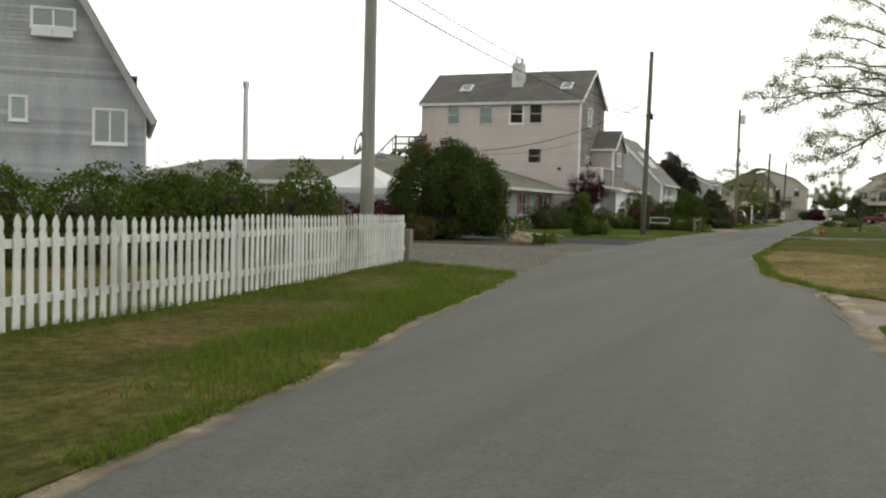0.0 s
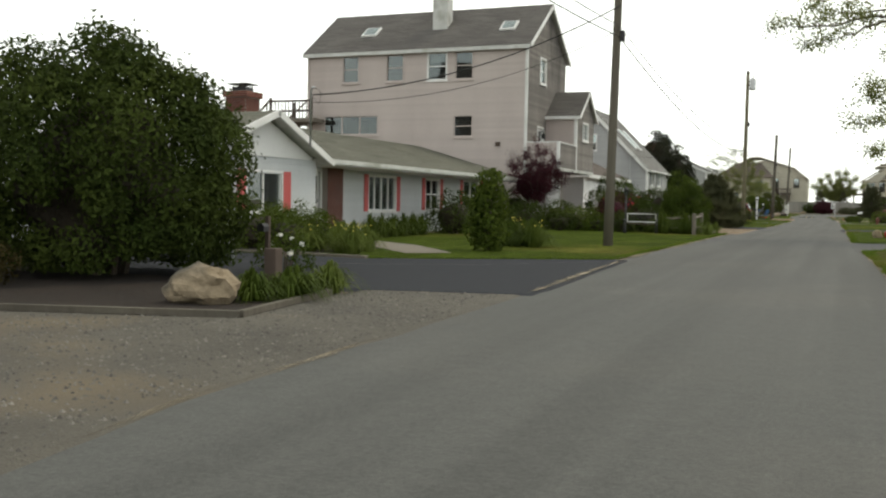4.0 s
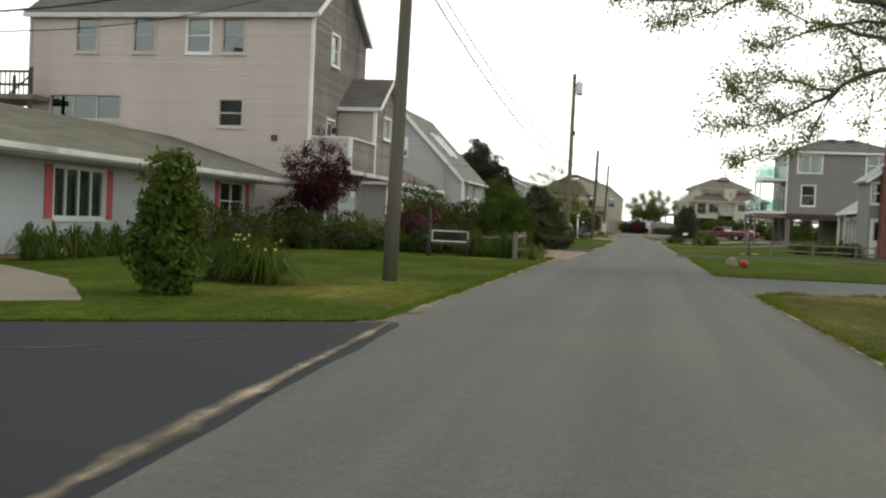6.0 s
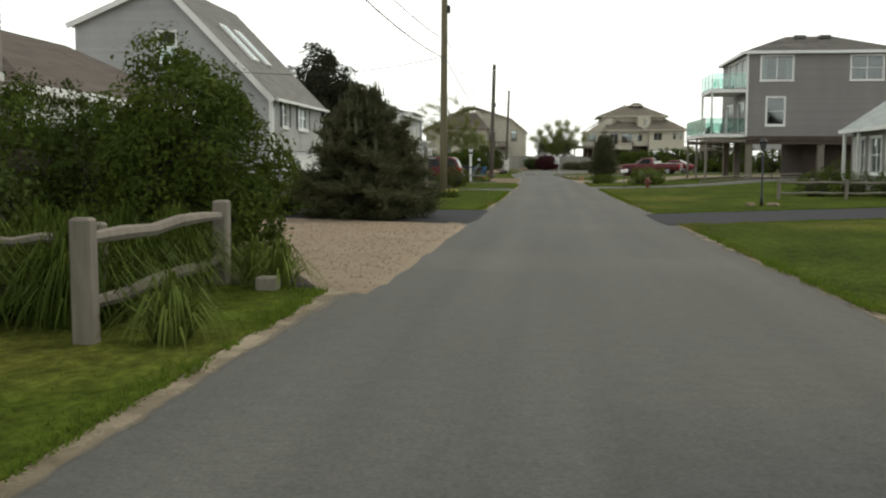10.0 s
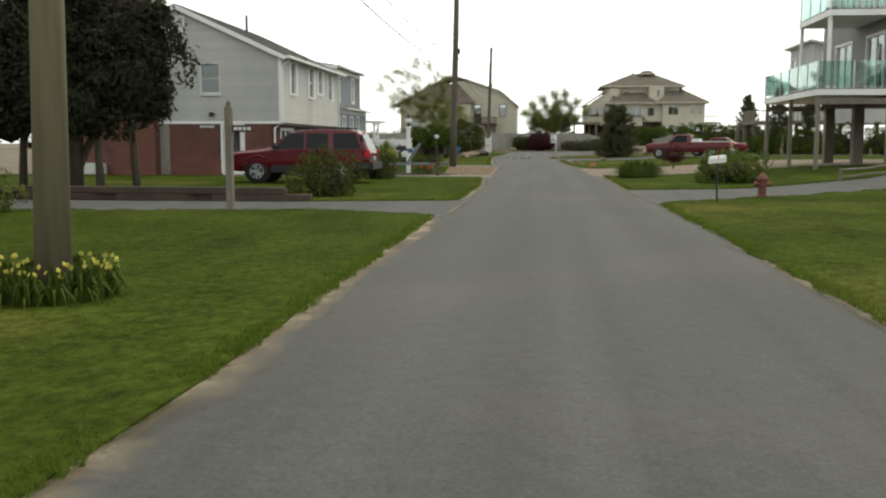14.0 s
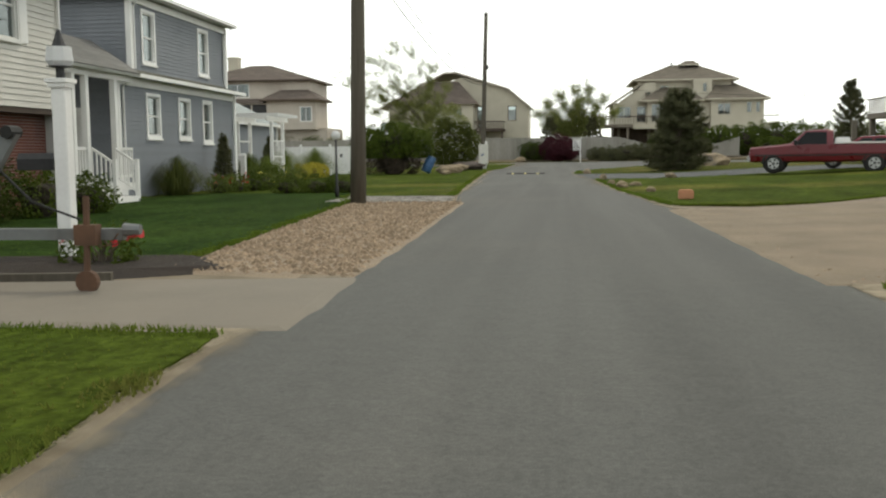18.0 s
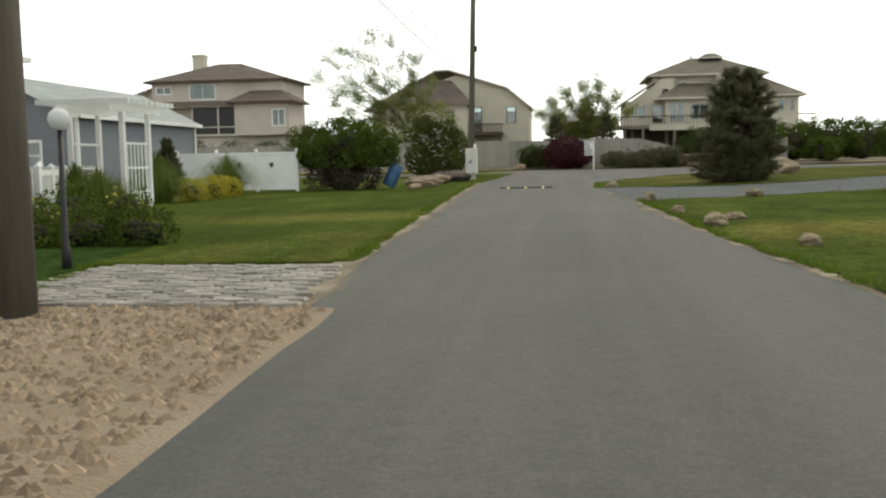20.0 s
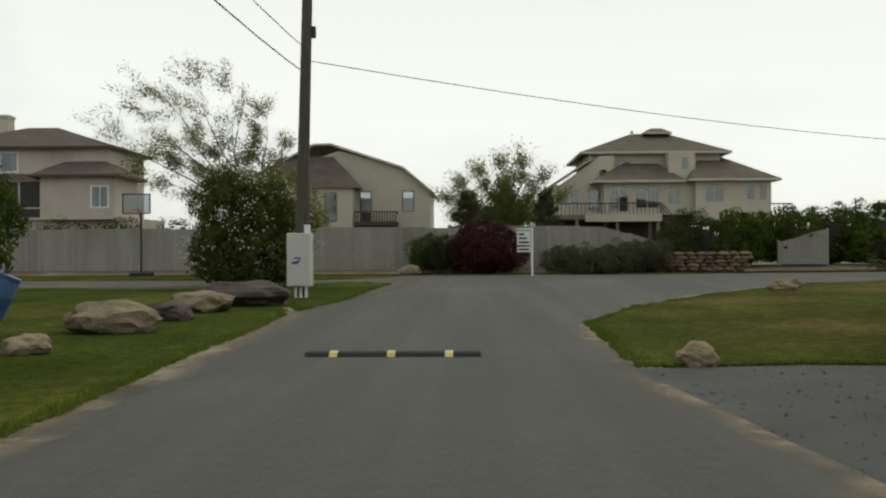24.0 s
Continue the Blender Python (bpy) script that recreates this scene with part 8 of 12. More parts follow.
def far_house_west():
    h = thing("house", -47, 262, 1, "large beige two-storey house with brown hip roofs", "house")

    def storey(x0, x1, y0, y1, z0, z1, ops):
        for k, (a, c) in enumerate((((x0, y0), (x1, y0)), ((x1, y0), (x1, y1)), ((x1, y1), (x0, y1)), ((x0, y1), (x0, y0)))):
            q = Wall(a, c)
            oo = ops if k == 0 else []
            siding_wall(h, q, [(z0, 0, q.length), (z1, 0, q.length)], oo, "beige", 0.3, joined=True)
            for u in oo:
                window(h, q, *u, "white", 2 if u[1] - u[0] > 1.5 else 1, 0, 0.1, sill=False, curtain=0.2)
        floor_slab(h, x0 + 0.2, x1 - 0.2, y0 + 0.2, y1 - 0.2, z0 + 0.1)
        floor_slab(h, x0 + 0.2, x1 - 0.2, y0 + 0.2, y1 - 0.2, z1)

    def hip(x0, x1, y0, y1, e, r, p0, p1, o=0.8):
        A, B, C, D = (x0 - o, y0 - o, e), (x1 + o, y0 - o, e), (x1 + o, y1 + o, e), (x0 - o, y1 + o, e)
        ym = (y0 + y1) / 2
        for p, q, s, t in ((A, B, (p0, ym, r), (p1, ym, r)), (B, C, (p1, ym, r), (p1, ym, r)), (C, D, (p1, ym, r), (p0, ym, r)), (D, A, (p0, ym, r), (p0, ym, r))):
            roof_slab(h, p, q, s, t, "roof_brown", 0.14, 0.4)
            beam(h, "fascia", (*p[:2], e + 0.02), (*q[:2], e + 0.02), 0.1, 0.25, "dark_wood")
    y = 261
    storey(-54.5, -36.6, y, y + 10, 5.2, 12.3, [(5.2, 8.6, 9.9, 11.8), (0.6, 2.6, 10.7, 11.6), (1.0, 3.2, 6.0, 8.2)])
    hip(-54.5, -36.6, y, y + 10, 12.3, 14.9, -47, -44)
    storey(-42.5, -35.3, y - 2.5, y + 4, 5.0, 9.3, [(5.0, 6.6, 6.2, 8.2)])
    hip(-42.5, -35.3, y - 2.5, y + 4, 9.3, 11.2, -40.5, -37.5)
    storey(-61, -54.5, y + 1, y + 8, 5.0, 9.4, [(1.2, 2.4, 6.0, 8.4)])
    q = Wall((-61, y + 0.98), (-54.5, y + 0.98))
    siding_wall(h, q, [(9.3, 0.3, 6.5), (11.3, 6.1, 6.5)], [], "beige", 0.3, joined=True, name="gable")
    roof_slab(h, (-61.8, y, 9.2), (-61.8, y + 9, 9.2), (-54.4, y, 11.6), (-54.4, y + 9, 11.6), "roof_brown", 0.14, 0.4)
    roof_slab(h, (-56.5, y - 1.7, 8.9), (-42.5, y - 1.7, 8.9), (-55.5, y + 0.1, 9.7), (-42.5, y + 0.1, 9.7), "roof_brown", 0.14, 0.4)
    # dark sheet puts the shade of a recessed porch opening on the front
    bm = bmesh.new()
    box(bm, -48.6, -41.6, y - 1.3, y - 1.24, 5.3, 8.7)
    q = part("screened_porch", bm, "steel_dark", h, "dark sheet for the shade in a porch opening")
    for xx in (-48.7, -45.2, -41.7):
        bm = bmesh.new()
        box(bm, xx, xx + 0.2, y - 1.4, y - 1.2, 5.2, 8.8)
        part("post", bm, "beige", q)
    bm = bmesh.new()
    box(bm, -48.7, -41.5, y - 1.42, y - 1.3, 6.1, 6.25)
    part("rail", bm, "beige", q)
    bm = bmesh.new()
    box(bm, -62, -34, y - 1.0, y + 9, 0.75, 5.2)
    part("lower_storey", bm, "beige", h)
    bm = bmesh.new()
    box(bm, -57, -38, y - 1.5, y - 1.0, 5.0, 5.25)
    part("string_course", bm, "beige", h)
    bm = bmesh.new()
    box(bm, -50.4, -48.8, y + 4.2, y + 5.6, 12.6, 16.2)
    box(bm, -50.5, -48.7, y + 4.1, y + 5.7, 15.9, 16.1)
    part("chimney", bm, "tan_wall", h, "square buff chimney")


def far_house_mid():
    h = thing("house", -16, 276, 1, "tan house with a long mono-pitch roof and brown deck", "house")
    y = 275
    w = Wall((-27.5, y), (-5.4, y))
    rows = [(0.8, 0, w.length), (8.7, 0, w.length), (11.2, 6.0, w.length - 3.0), (13.2, 11.6, 11.8 + 0.3)]
    ops = [(19.0, 20.2, 6.4, 8.6), (14.2, 15.4, 5.0, 8.6), (3.0, 5.0, 5.6, 7.4)]
    siding_wall(h, w, rows, ops, "tan_wall", 0.3, joined=True)
    for o in ops:
        window(h, w, *o, "dark_wood", 1, 0, 0.08, sill=False)
    for a, b in (((-5.4, y), (-5.4, y + 12)), ((-5.4, y + 12), (-27.5, y + 12)), ((-27.5, y + 12), (-27.5, y))):
        q = Wall(a, b)
        siding_wall(h, q, [(0.8, 0, q.length), (8.6, 0, q.length)], [], "tan_wall", 0.3, joined=True)
    o = 0.7
    roof_slab(h, (-5.0, y - o, 8.5), (-5.0, y + 12, 8.5), (-8.4, y - o, 11.35), (-8.4, y + 12, 11.35), "roof_brown", 0.2, 0.4)
    roof_slab(h, (-8.4, y - o, 11.35), (-8.4, y + 12, 11.35), (-16.5, y - o, 14.0), (-16.5, y + 12, 14.0), "roof_brown", 0.2, 0.4)
    roof_slab(h, (-29, y + 12, 8.6), (-29, y - o, 8.6), (-18.5, y + 12, 14.0), (-18.5, y - o, 14.0), "roof_brown", 0.2, 0.4)
    roof_slab(h, (-18.5, y + 12, 14.0), (-18.5, y - o, 14.0), (-16.5, y + 12, 14.0), (-16.5, y - o, 14.02), "roof_brown", 0.2, 0.4)
    roof_slab(h, (-26, y - 4, 8.9), (-13.0, y - 4, 8.9), (-22, y, 12.6), (-16.4, y, 12.6), "roof_brown", 0.16, 0.4)
    roof_slab(h, (-13.0, y - 4, 8.9), (-13.0, y, 8.9), (-16.4, y, 12.6), (-16.4, y + 0.1, 12.6), "roof_brown", 0.16, 0.4)
    w = Wall((-25, y - 3.4), (-13.8, y - 3.4))
    siding_wall(h, w, [(1.5, 0, w.length), (8.9, 0, w.length)], [(8.2, 9.4, 5.2, 8.2)], "tan_wall", 0.3, joined=True)
    window(h, w, 8.2, 9.4, 5.2, 8.2, "dark_wood", 1, 0, 0.08, sill=False)
    w = Wall((-13.8, y - 3.4), (-13.8, y))
    siding_wall(h, w, [(1.5, 0, w.length), (8.9, 0, w.length)], [], "tan_wall", 0.3, joined=True)
    bm = bmesh.new()
    box(bm, -13.6, -9.0, y - 3.6, y - 0.1, 4.7, 5.1)
    box(bm, -13.6, -9.0, y - 3.6, y - 3.45, 6.1, 6.25)
    box(bm, -9.15, -9.0, y - 3.6, y, 6.1, 6.25)
    for i in range(16):
        box(bm, -13.6 + i * 0.3, -13.48 + i * 0.3, y - 3.6, y - 3.5, 5.1, 6.1)
    for xx in (-13.4, -9.3):
        box(bm, xx - 0.15, xx + 0.15, y - 3.5, y - 3.2, 1.0, 4.7)
    part("deck", bm, "dark_wood", h, "dark brown timber deck")


def far_house_north_east():
    """Weathered house on piles beyond the truck."""
    h = thing("house", 26, 186, 0.2, "tall weathered grey house on piles with a wooden deck", "house")
    x0, x1, y0, y1 = 24.2, 33, 181.5, 190
    for k, (a, c) in enumerate((((x0, y0), (x1, y0)), ((x1, y0), (x1, y1)), ((x1, y1), (x0, y1)), ((x0, y1), (x0, y0)))):
        q = Wall(a, c)
        oo = [(0.8, 2.2, 7.6, 9.5), (0.8, 1.9, 4.6, 6.4), (4.0, 5.4, 4.6, 6.4)] if k in (0, 3) else []
        rows = [(3.2, 0, q.length), (8.7, 0, q.length)]
        if k == 0:
            rows = [(3.2, 0, q.length), (8.7, 0, q.length), (10.5, 0, 0.1)]
        if k == 2:
            rows.append((10.5, q.length - 0.1, q.length))
        if k == 3:
            rows = [(3.2, 0, q.length), (10.5, 0, q.length)]
        # siding picked paler, with hazy distance light put into the wall colour
        siding_wall(h, q, rows, oo, "grey_siding", 0.2, joined=True)
        for u in oo:
            window(h, q, *u, "white", 1, 0, 0.08)
    roof_slab(h, (x1 + 0.5, y0 - 0.5, 8.7), (x1 + 0.5, y1 + 0.5, 8.7), (x0 - 0.5, y0 - 0.5, 10.7), (x0 - 0.5, y1 + 0.5, 10.7), "roof_dark", 0.16, 0.4)
    beam(h, "string_course", (x0, y0 - 0.05, 6.9), (x1, y0 - 0.05, 6.9), 0.1, 0.25, "white")
    bm = bmesh.new()
    box(bm, 18.9, 24.2, 180.2, 186, 3.1, 3.4)
    d = part("deck", bm, "grey_wood", h, "weathered wooden deck")
    for i in range(16):
        post(d, "baluster", 18.95 + i * 0.34, 180.25, 3.4, 4.3, 0.06, "grey_wood")
        post(d, "baluster", 18.95, 180.25 + i * 0.36, 3.4, 4.3, 0.06, "grey_wood")
    beam(d, "rail", (18.9, 180.25, 4.35), (24.2, 180.25, 4.35), 0.1, 0.08, "grey_wood")
    beam(d, "rail", (18.95, 180.2, 4.35), (18.95, 186, 4.35), 0.1, 0.08, "grey_wood")
    for xx in (19.2, 24.0, 28, 32.6):
        for yy in (181.8, 185.8, 189.6):
            bm = bmesh.new()
            box(bm, xx - 0.16, xx + 0.16, yy - 0.16, yy + 0.16, -0.2, 3.2)
            part("support_post", bm, "grey_wood", h)


BRICKS = []
ranch_house()
big_house()
low_link()
roof_deck()
cape_house()
brick_house()
blue_house()
garden_shed()
west_house()
low_house()
deck_house()
chimney_house()
far_house_east()
far_house_west()
far_house_mid()
far_house_north_east()

# ---- poles, wires ----
POLES = [(-4.05, 19.7, 9.5, 0.15, 0.0, 0.0), (-4.0, 51.1, 9.6, 0.135, 0.2, -0.5), (-4.3, 97.6, 11.4, 0.142, 0.0, 2.0), (-5.2, 144.9, 10.0, 0.18, 0.25, -2.0), (-6.0, 192.9, 11.2, 0.17, 0.35, -1.2)]


def utility_pole(x, y, h, r, lx, ly, transformer=False):
    t = thing("utility_pole", x, y, gz(x, y), "weathered brown wooden utility pole", "pole", "utility poles along the street")
    bm = bmesh.new()
    pts = [(x + lx * k, y + ly * k * 0.2, gz(x, y) - 0.3 + (h + 0.3) * k) for k in (0, 0.25, 0.5, 0.75, 1)]
    tube(bm, pts, [r * 1.12, r * 1.02, r * 0.92, r * 0.85, r * 0.78], 14)
    part("shaft", bm, "pole_grey" if y < 30 else "pole" if 90 < y < 100 else "pole_dark", t, smooth=True)
    top = Vector(pts[-1])
    bm = bmesh.new()
    tube(bm, [top + Vector((0, -r, -0.2)), top + Vector((0, -r - 0.1, -0.2))], 0.03, 6)
    tube(bm, [top + Vector((0, -r - 0.1, -0.25)), top + Vector((0, -r - 0.1, -0.05))], [0.06, 0.04], 8)
    part("insulator", bm, "steel_dark", t)
    bm = bmesh.new()
    m = Vector(pts[2]).lerp(Vector(pts[3]), 0.7)
    box(bm, m.x + r * 0.8, m.x + r * 0.8 + 0.12, m.y - 0.08, m.y + 0.08, m.z - 0.3, m.z)
    part("cable_clamp", bm, "steel_dark", t)
    if transformer:
        bm = bmesh.new()
        c = top + Vector((0.36, -0.05, -1.4))
        tube(bm, [c, c + Vector((0, 0, 0.08)), c + Vector((0, 0, 0.8)), c + Vector((0, 0, 0.86))], [0.18, 0.22, 0.22, 0.17], 12)
        tr = part("transformer", bm, "metal", t, "grey steel transformer can")
        bm = bmesh.new()
        tube(bm, [c + Vector((0, 0, 0.86)), c + Vector((0.05, 0, 1.1))], 0.03, 6)
        part("bushing", bm, "steel_dark", tr)
        bm = bmesh.new()
        box(bm, top.x + 0.1, top.x + 0.2, top.y - 0.06, top.y + 0.06, top.z - 1.1, top.z - 1.0)
        box(bm, top.x + 0.1, top.x + 0.2, top.y - 0.06, top.y + 0.06, top.z - 0.8, top.z - 0.7)
        part("bracket", bm, "steel_dark", t)
    return top


def cable_coil():
    """Spare cable looped and tied to the side of a pole."""
    bm = bmesh.new()
    for k in range(3):
        r0 = 0.2 + 0.03 * k
        tube(bm, [(-4.24 + 0.09 * math.cos(a * 0.5236), 19.62 - 0.03 * k + 0.05 * math.sin(a * 0.5236), 2.62 + r0 * math.sin(a * 0.5236 + k * 0.3)) for a in range(12)], 0.014, 5)
    t = part("cable_coil", bm, "cable", None)
    tagged(t, "loop of spare black cable tied to the pole", "cable")


cable_coil()
for i, p in enumerate(POLES):
    utility_pole(*p, transformer=(i == 2))


def wire(a, b, sag, r=0.014, label="black overhead cable between two poles"):
    bm = bmesh.new()
    a, b = Vector(a), Vector(b)
    pts = [a.lerp(b, k / 14) - Vector((0, 0, sag * 4 * (k / 14) * (1 - k / 14))) for k in range(15)]
    tube(bm, pts, r, 5)
    return tagged(part("overhead_cable", bm, "cable"), label, "cable", "overhead cables")


def on_pole(i, z):
    x, y, h, r, lx, ly = POLES[i]
    k = z / h
    return Vector((x + lx * k + 0.1, y + ly * k * 0.2 - 0.15, gz(x, y) + z))


# heights on each pole of the upper and the lower cable
for i, (a0, b0, a1, b1, sag) in enumerate(((6.45, 6.5, 6.05, 6.2, 0.45), (6.5, 6.2, 6.2, 5.5, 0.95), (6.3, 6.3, 5.5, 5.9, 0.9), (6.3, 6.75, 5.9, 6.1, 0.9))):
    wire(on_pole(i, a0), on_pole(i + 1, b0), sag, 0.012)
    wire(on_pole(i, a1), on_pole(i + 1, b1), sag * 1.05, 0.015)
wire(on_pole(0, 6.8), (6.5, -30, 6.8), 0.6, 0.012)
wire(on_pole(0, 6.4), (6.5, -30, 6.4), 0.6, 0.015)
wire(on_pole(1, 7.1), (-11.3, 46.0, 4.15), 0.55, 0.018, "thick service cable to the ranch house")
wire(on_pole(1, 6.4), (-11.3, 46.0, 3.95), 0.6, 0.009, "thin service cable to the ranch house")
wire(on_pole(2, 5.6), (-13.2, 99.2, 5.2), 0.35, 0.012, "service cable to the cape house")
wire(on_pole(3, 7.6), (-11.4, 142.3, 4.8), 0.3, 0.011, "service cable to the brick house")
wire(on_pole(4, 6.5), (34, 216, 6.4), 0.7, 0.012, "service cable across the bend")


def roof_mast():
    t = thing("service_mast", -11.3, 46.0, 2.9, "grey metal service mast on the ranch roof", "mast")
    bm = bmesh.new()
    tube(bm, [(-11.3, 46, 2.7), (-11.3, 46, 4.25), (-11.24, 45.96, 4.36), (-11.12, 45.9, 4.34)], 0.03, 8)
    part("conduit", bm, "metal", t, smooth=True)
    bm = bmesh.new()
    tube(bm, [(-11.12, 45.9, 4.34), (-10.95, 45.95, 4.2), (-11.1, 46.1, 3.9), (-11.27, 46.05, 4.1)], 0.009, 5)
    part("drip_loop", bm, "cable", t)


roof_mast()


# ---- fences, posts, street furniture ----
def picket_fence():
    t = thing("picket_fence", -1, 10, 0, "weathered white wooden picket fence along the verge", "fence")
    line = [Vector((0.95, -5.0)), Vector((-0.95, 10.4)), Vector((-2.7, 18.95))]
    bm = bmesh.new()
    half = [(0.043, 0.0), (0.043, 0.82), (0.028, 0.855), (0.028, 0.87), (0.041, 0.90), (0.033, 0.95), (0.0, 1.0)]
    for x, z in half + [(-x, z) for x, z in reversed(half[:-1])]:
        bm.verts.new((x, -0.009, z))
    bm.verts.ensure_lookup_table()
    f = bm.faces.new(bm.verts[:])
    g = bmesh.ops.extrude_face_region(bm, geom=[f])
    bmesh.ops.translate(bm, verts=[v for v in g["geom"] if hasattr(v, "co")], vec=(0, 0.018, 0))
    bmesh.ops.recalc_face_normals(bm, faces=bm.faces)
    pick = bpy.data.meshes.new("picket")
    bm.to_mesh(pick), bm.free()
    pick.materials.append(M["old_white"])
    q = random.Random(3)
    for a, b in zip(line, line[1:]):
        d = (b - a).normalized()
        n = Vector((d.y, -d.x))
        ang = math.atan2(d.y, d.x)
        ln = (b - a).length
        for i in range(int(ln / 0.176)):
            c = a + d * (i * 0.176 + 0.05)
            ob = new("picket", pick)
            ob.parent = t
            z = 0.05 + 0.015 * math.sin(c.y * 1.3) + q.uniform(-0.008, 0.008)
            ob.matrix_basis = Matrix.Translation(Vector((c.x, c.y, z)) - ORIGIN[t.name]) @ pose(0, 0, 0, 0, q.uniform(-1.2, 1.2), math.degrees(ang))
        for z in (0.28, 0.78):
            p0, p1 = a - n * 0.035, b - n * 0.035
            beam(t, "rail", (p0.x, p0.y, z + 0.07), (p1.x, p1.y, z + 0.07), 0.04, 0.08, "old_white")
        k = max(1, round(ln / 2.4))
        for i in range(k + 1):
            c = a + d * (ln * i / k) - n * 0.1
            post(t, "post", c.x, c.y, -0.05, 1.0, 0.09, "old_white")
    post(t, "end_post", -2.78, 19.2, -0.1, 0.72, 0.2, "grey_wood", "short grey stub post")


def dark_fence():
    t = thing("garden_gate", -7.2, 22, 0, "dark brown wooden picket gate among the hedge", "gate")
    for i in range(15):
        bm = bmesh.new()
        x = -8.6 + i * 0.17
        z = 1.62 - 0.02 * i
        prism(bm, [(x, 22, 0.1), (x + 0.12, 22, 0.1), (x + 0.12, 22, z - 0.08), (x + 0.06, 22, z), (x, 22, z - 0.08)], (0, 0.03, 0))
        part("picket", bm, "dark_wood", t)
    for z in (0.4, 1.2):
        beam(t, "rail", (-8.7, 22.06, z), (-6.0, 22.06, z), 0.05, 0.1, "dark_wood")
    beam(t, "brace", (-7.4, 21.95, 1.45), (-5.9, 21.95, 1.0), 0.06, 0.12, "dark_wood")
    for x in (-8.75, -6.0):
        post(t, "post", x, 22.05, -0.1, 1.45, 0.11, "dark_wood")


def tent():
    t = thing("canopy_tent", -14.15, 38.9, 0, "white canvas canopy tent with a peaked top", "tent")
    x0, x1, y0, y1, e, r = -16.9, -11.4, 36.4, 41.3, 1.98, 3.2
    xm, ym = (x0 + x1) / 2, (y0 + y1) / 2
    verts, faces = [], []
    n = 10
    for j in range(n + 1):
        k = j / n
        z = e + (r - e) * (k ** 1.7)
        a = 1 - k
        for sx, sy in ((-1, -1), (1, -1), (1, 1), (-1, 1)):
            verts.append((xm + sx * (x1 - x0) / 2 * a, ym + sy * (y1 - y0) / 2 * a, z))
    for j in range(n):
        for i in range(4):
            faces.append((j * 4 + i, j * 4 + (i + 1) % 4, j * 4 + 4 + (i + 1) % 4, j * 4 + 4 + i))
    raw("canopy", verts, faces, "canvas", t, smooth=False)
    for i, (a, b) in enumerate((((x0, y0), (x1, y0)), ((x1, y0), (x1, y1)), ((x1, y1), (x0, y1)), ((x0, y1), (x0, y0)))):
        w = Wall(a, b)
        bm = bmesh.new()
        w.block(bm, 0, w.length, e - 0.25, e, -0.01, 0.01)
        part("valance", bm, "canvas", t)
    for x in (x0, x1):
        for y in (y0, y1):
            bm = bmesh.new()
            tube(bm, [(x, y, 0), (x, y, e)], 0.03, 8)
            part("pole", bm, "metal", t)


def canvas_side():
    """A raised canvas side with a hollow-cut edge, laced to two poles."""
    t = thing("canvas_screen", -8.0, 37.7, 0, "raised white canvas side screen with a hollow-cut edge", "screen")
    w = Wall((-10.9, 38.7), (-8.0, 37.7))
    edge = [(2.05, 0.0), (2.15, -0.10), (2.28, -0.19), (2.41, -0.20), (2.53, -0.14), (2.64, -0.07)]
    bm = bmesh.new()
    prism(bm, [w.at(0, 2.05)] + [w.at(w.length + u, v) for v, u in edge] + [w.at(0, 2.9)], w.n * 0.02)
    part("canvas", bm, "canvas", t)
    for u in (0.1, w.length - 0.24):
        bm = bmesh.new()
        tube(bm, [w.at(u, 0.0, -0.05), w.at(u, 2.6, -0.05)], 0.025, 8)
        part("pole", bm, "metal", t)


def lamp_post(x, y, h, label, globe=False):
    g = gz(x, y)
    t = thing("lamp_post", x, y, g, label, "lamp")
    bm = bmesh.new()
    tube(bm, [(x, y, g - 0.05), (x, y, g + 0.25), (x, y, g + 0.3), (x, y, g + h - 0.42)], [0.06, 0.055, 0.035, 0.03], 10)
    part("shaft", bm, "steel_dark", t, smooth=True)
    bm = bmesh.new()
    z = g + h - 0.42
    if globe:
        bmesh.ops.create_uvsphere(bm, u_segments=14, v_segments=8, radius=0.13, matrix=Matrix.Translation((x, y, z + 0.12)))
        part("globe", bm, "canvas", t, "white globe", smooth=True)
    else:
        tube(bm, [(x, y, z), (x, y, z + 0.04), (x, y, z + 0.26)], [0.05, 0.07, 0.11], 6)
        part("lantern_glass", bm, "pane", t)
        bm = bmesh.new()
        tube(bm, [(x, y, z + 0.26), (x, y, z + 0.3), (x, y, z + 0.38), (x, y, z + 0.42)], [0.14, 0.12, 0.04, 0.015], 6)
        part("lantern_roof", bm, "steel_dark", t)
        for k in range(6):
            a = k * math.pi / 3
            bm = bmesh.new()
            tube(bm, [(x + 0.07 * math.cos(a), y + 0.07 * math.sin(a), z + 0.03), (x + 0.115 * math.cos(a), y + 0.115 * math.sin(a), z + 0.27)], 0.008, 4)
            part("lantern_bar", bm, "steel_dark", t)


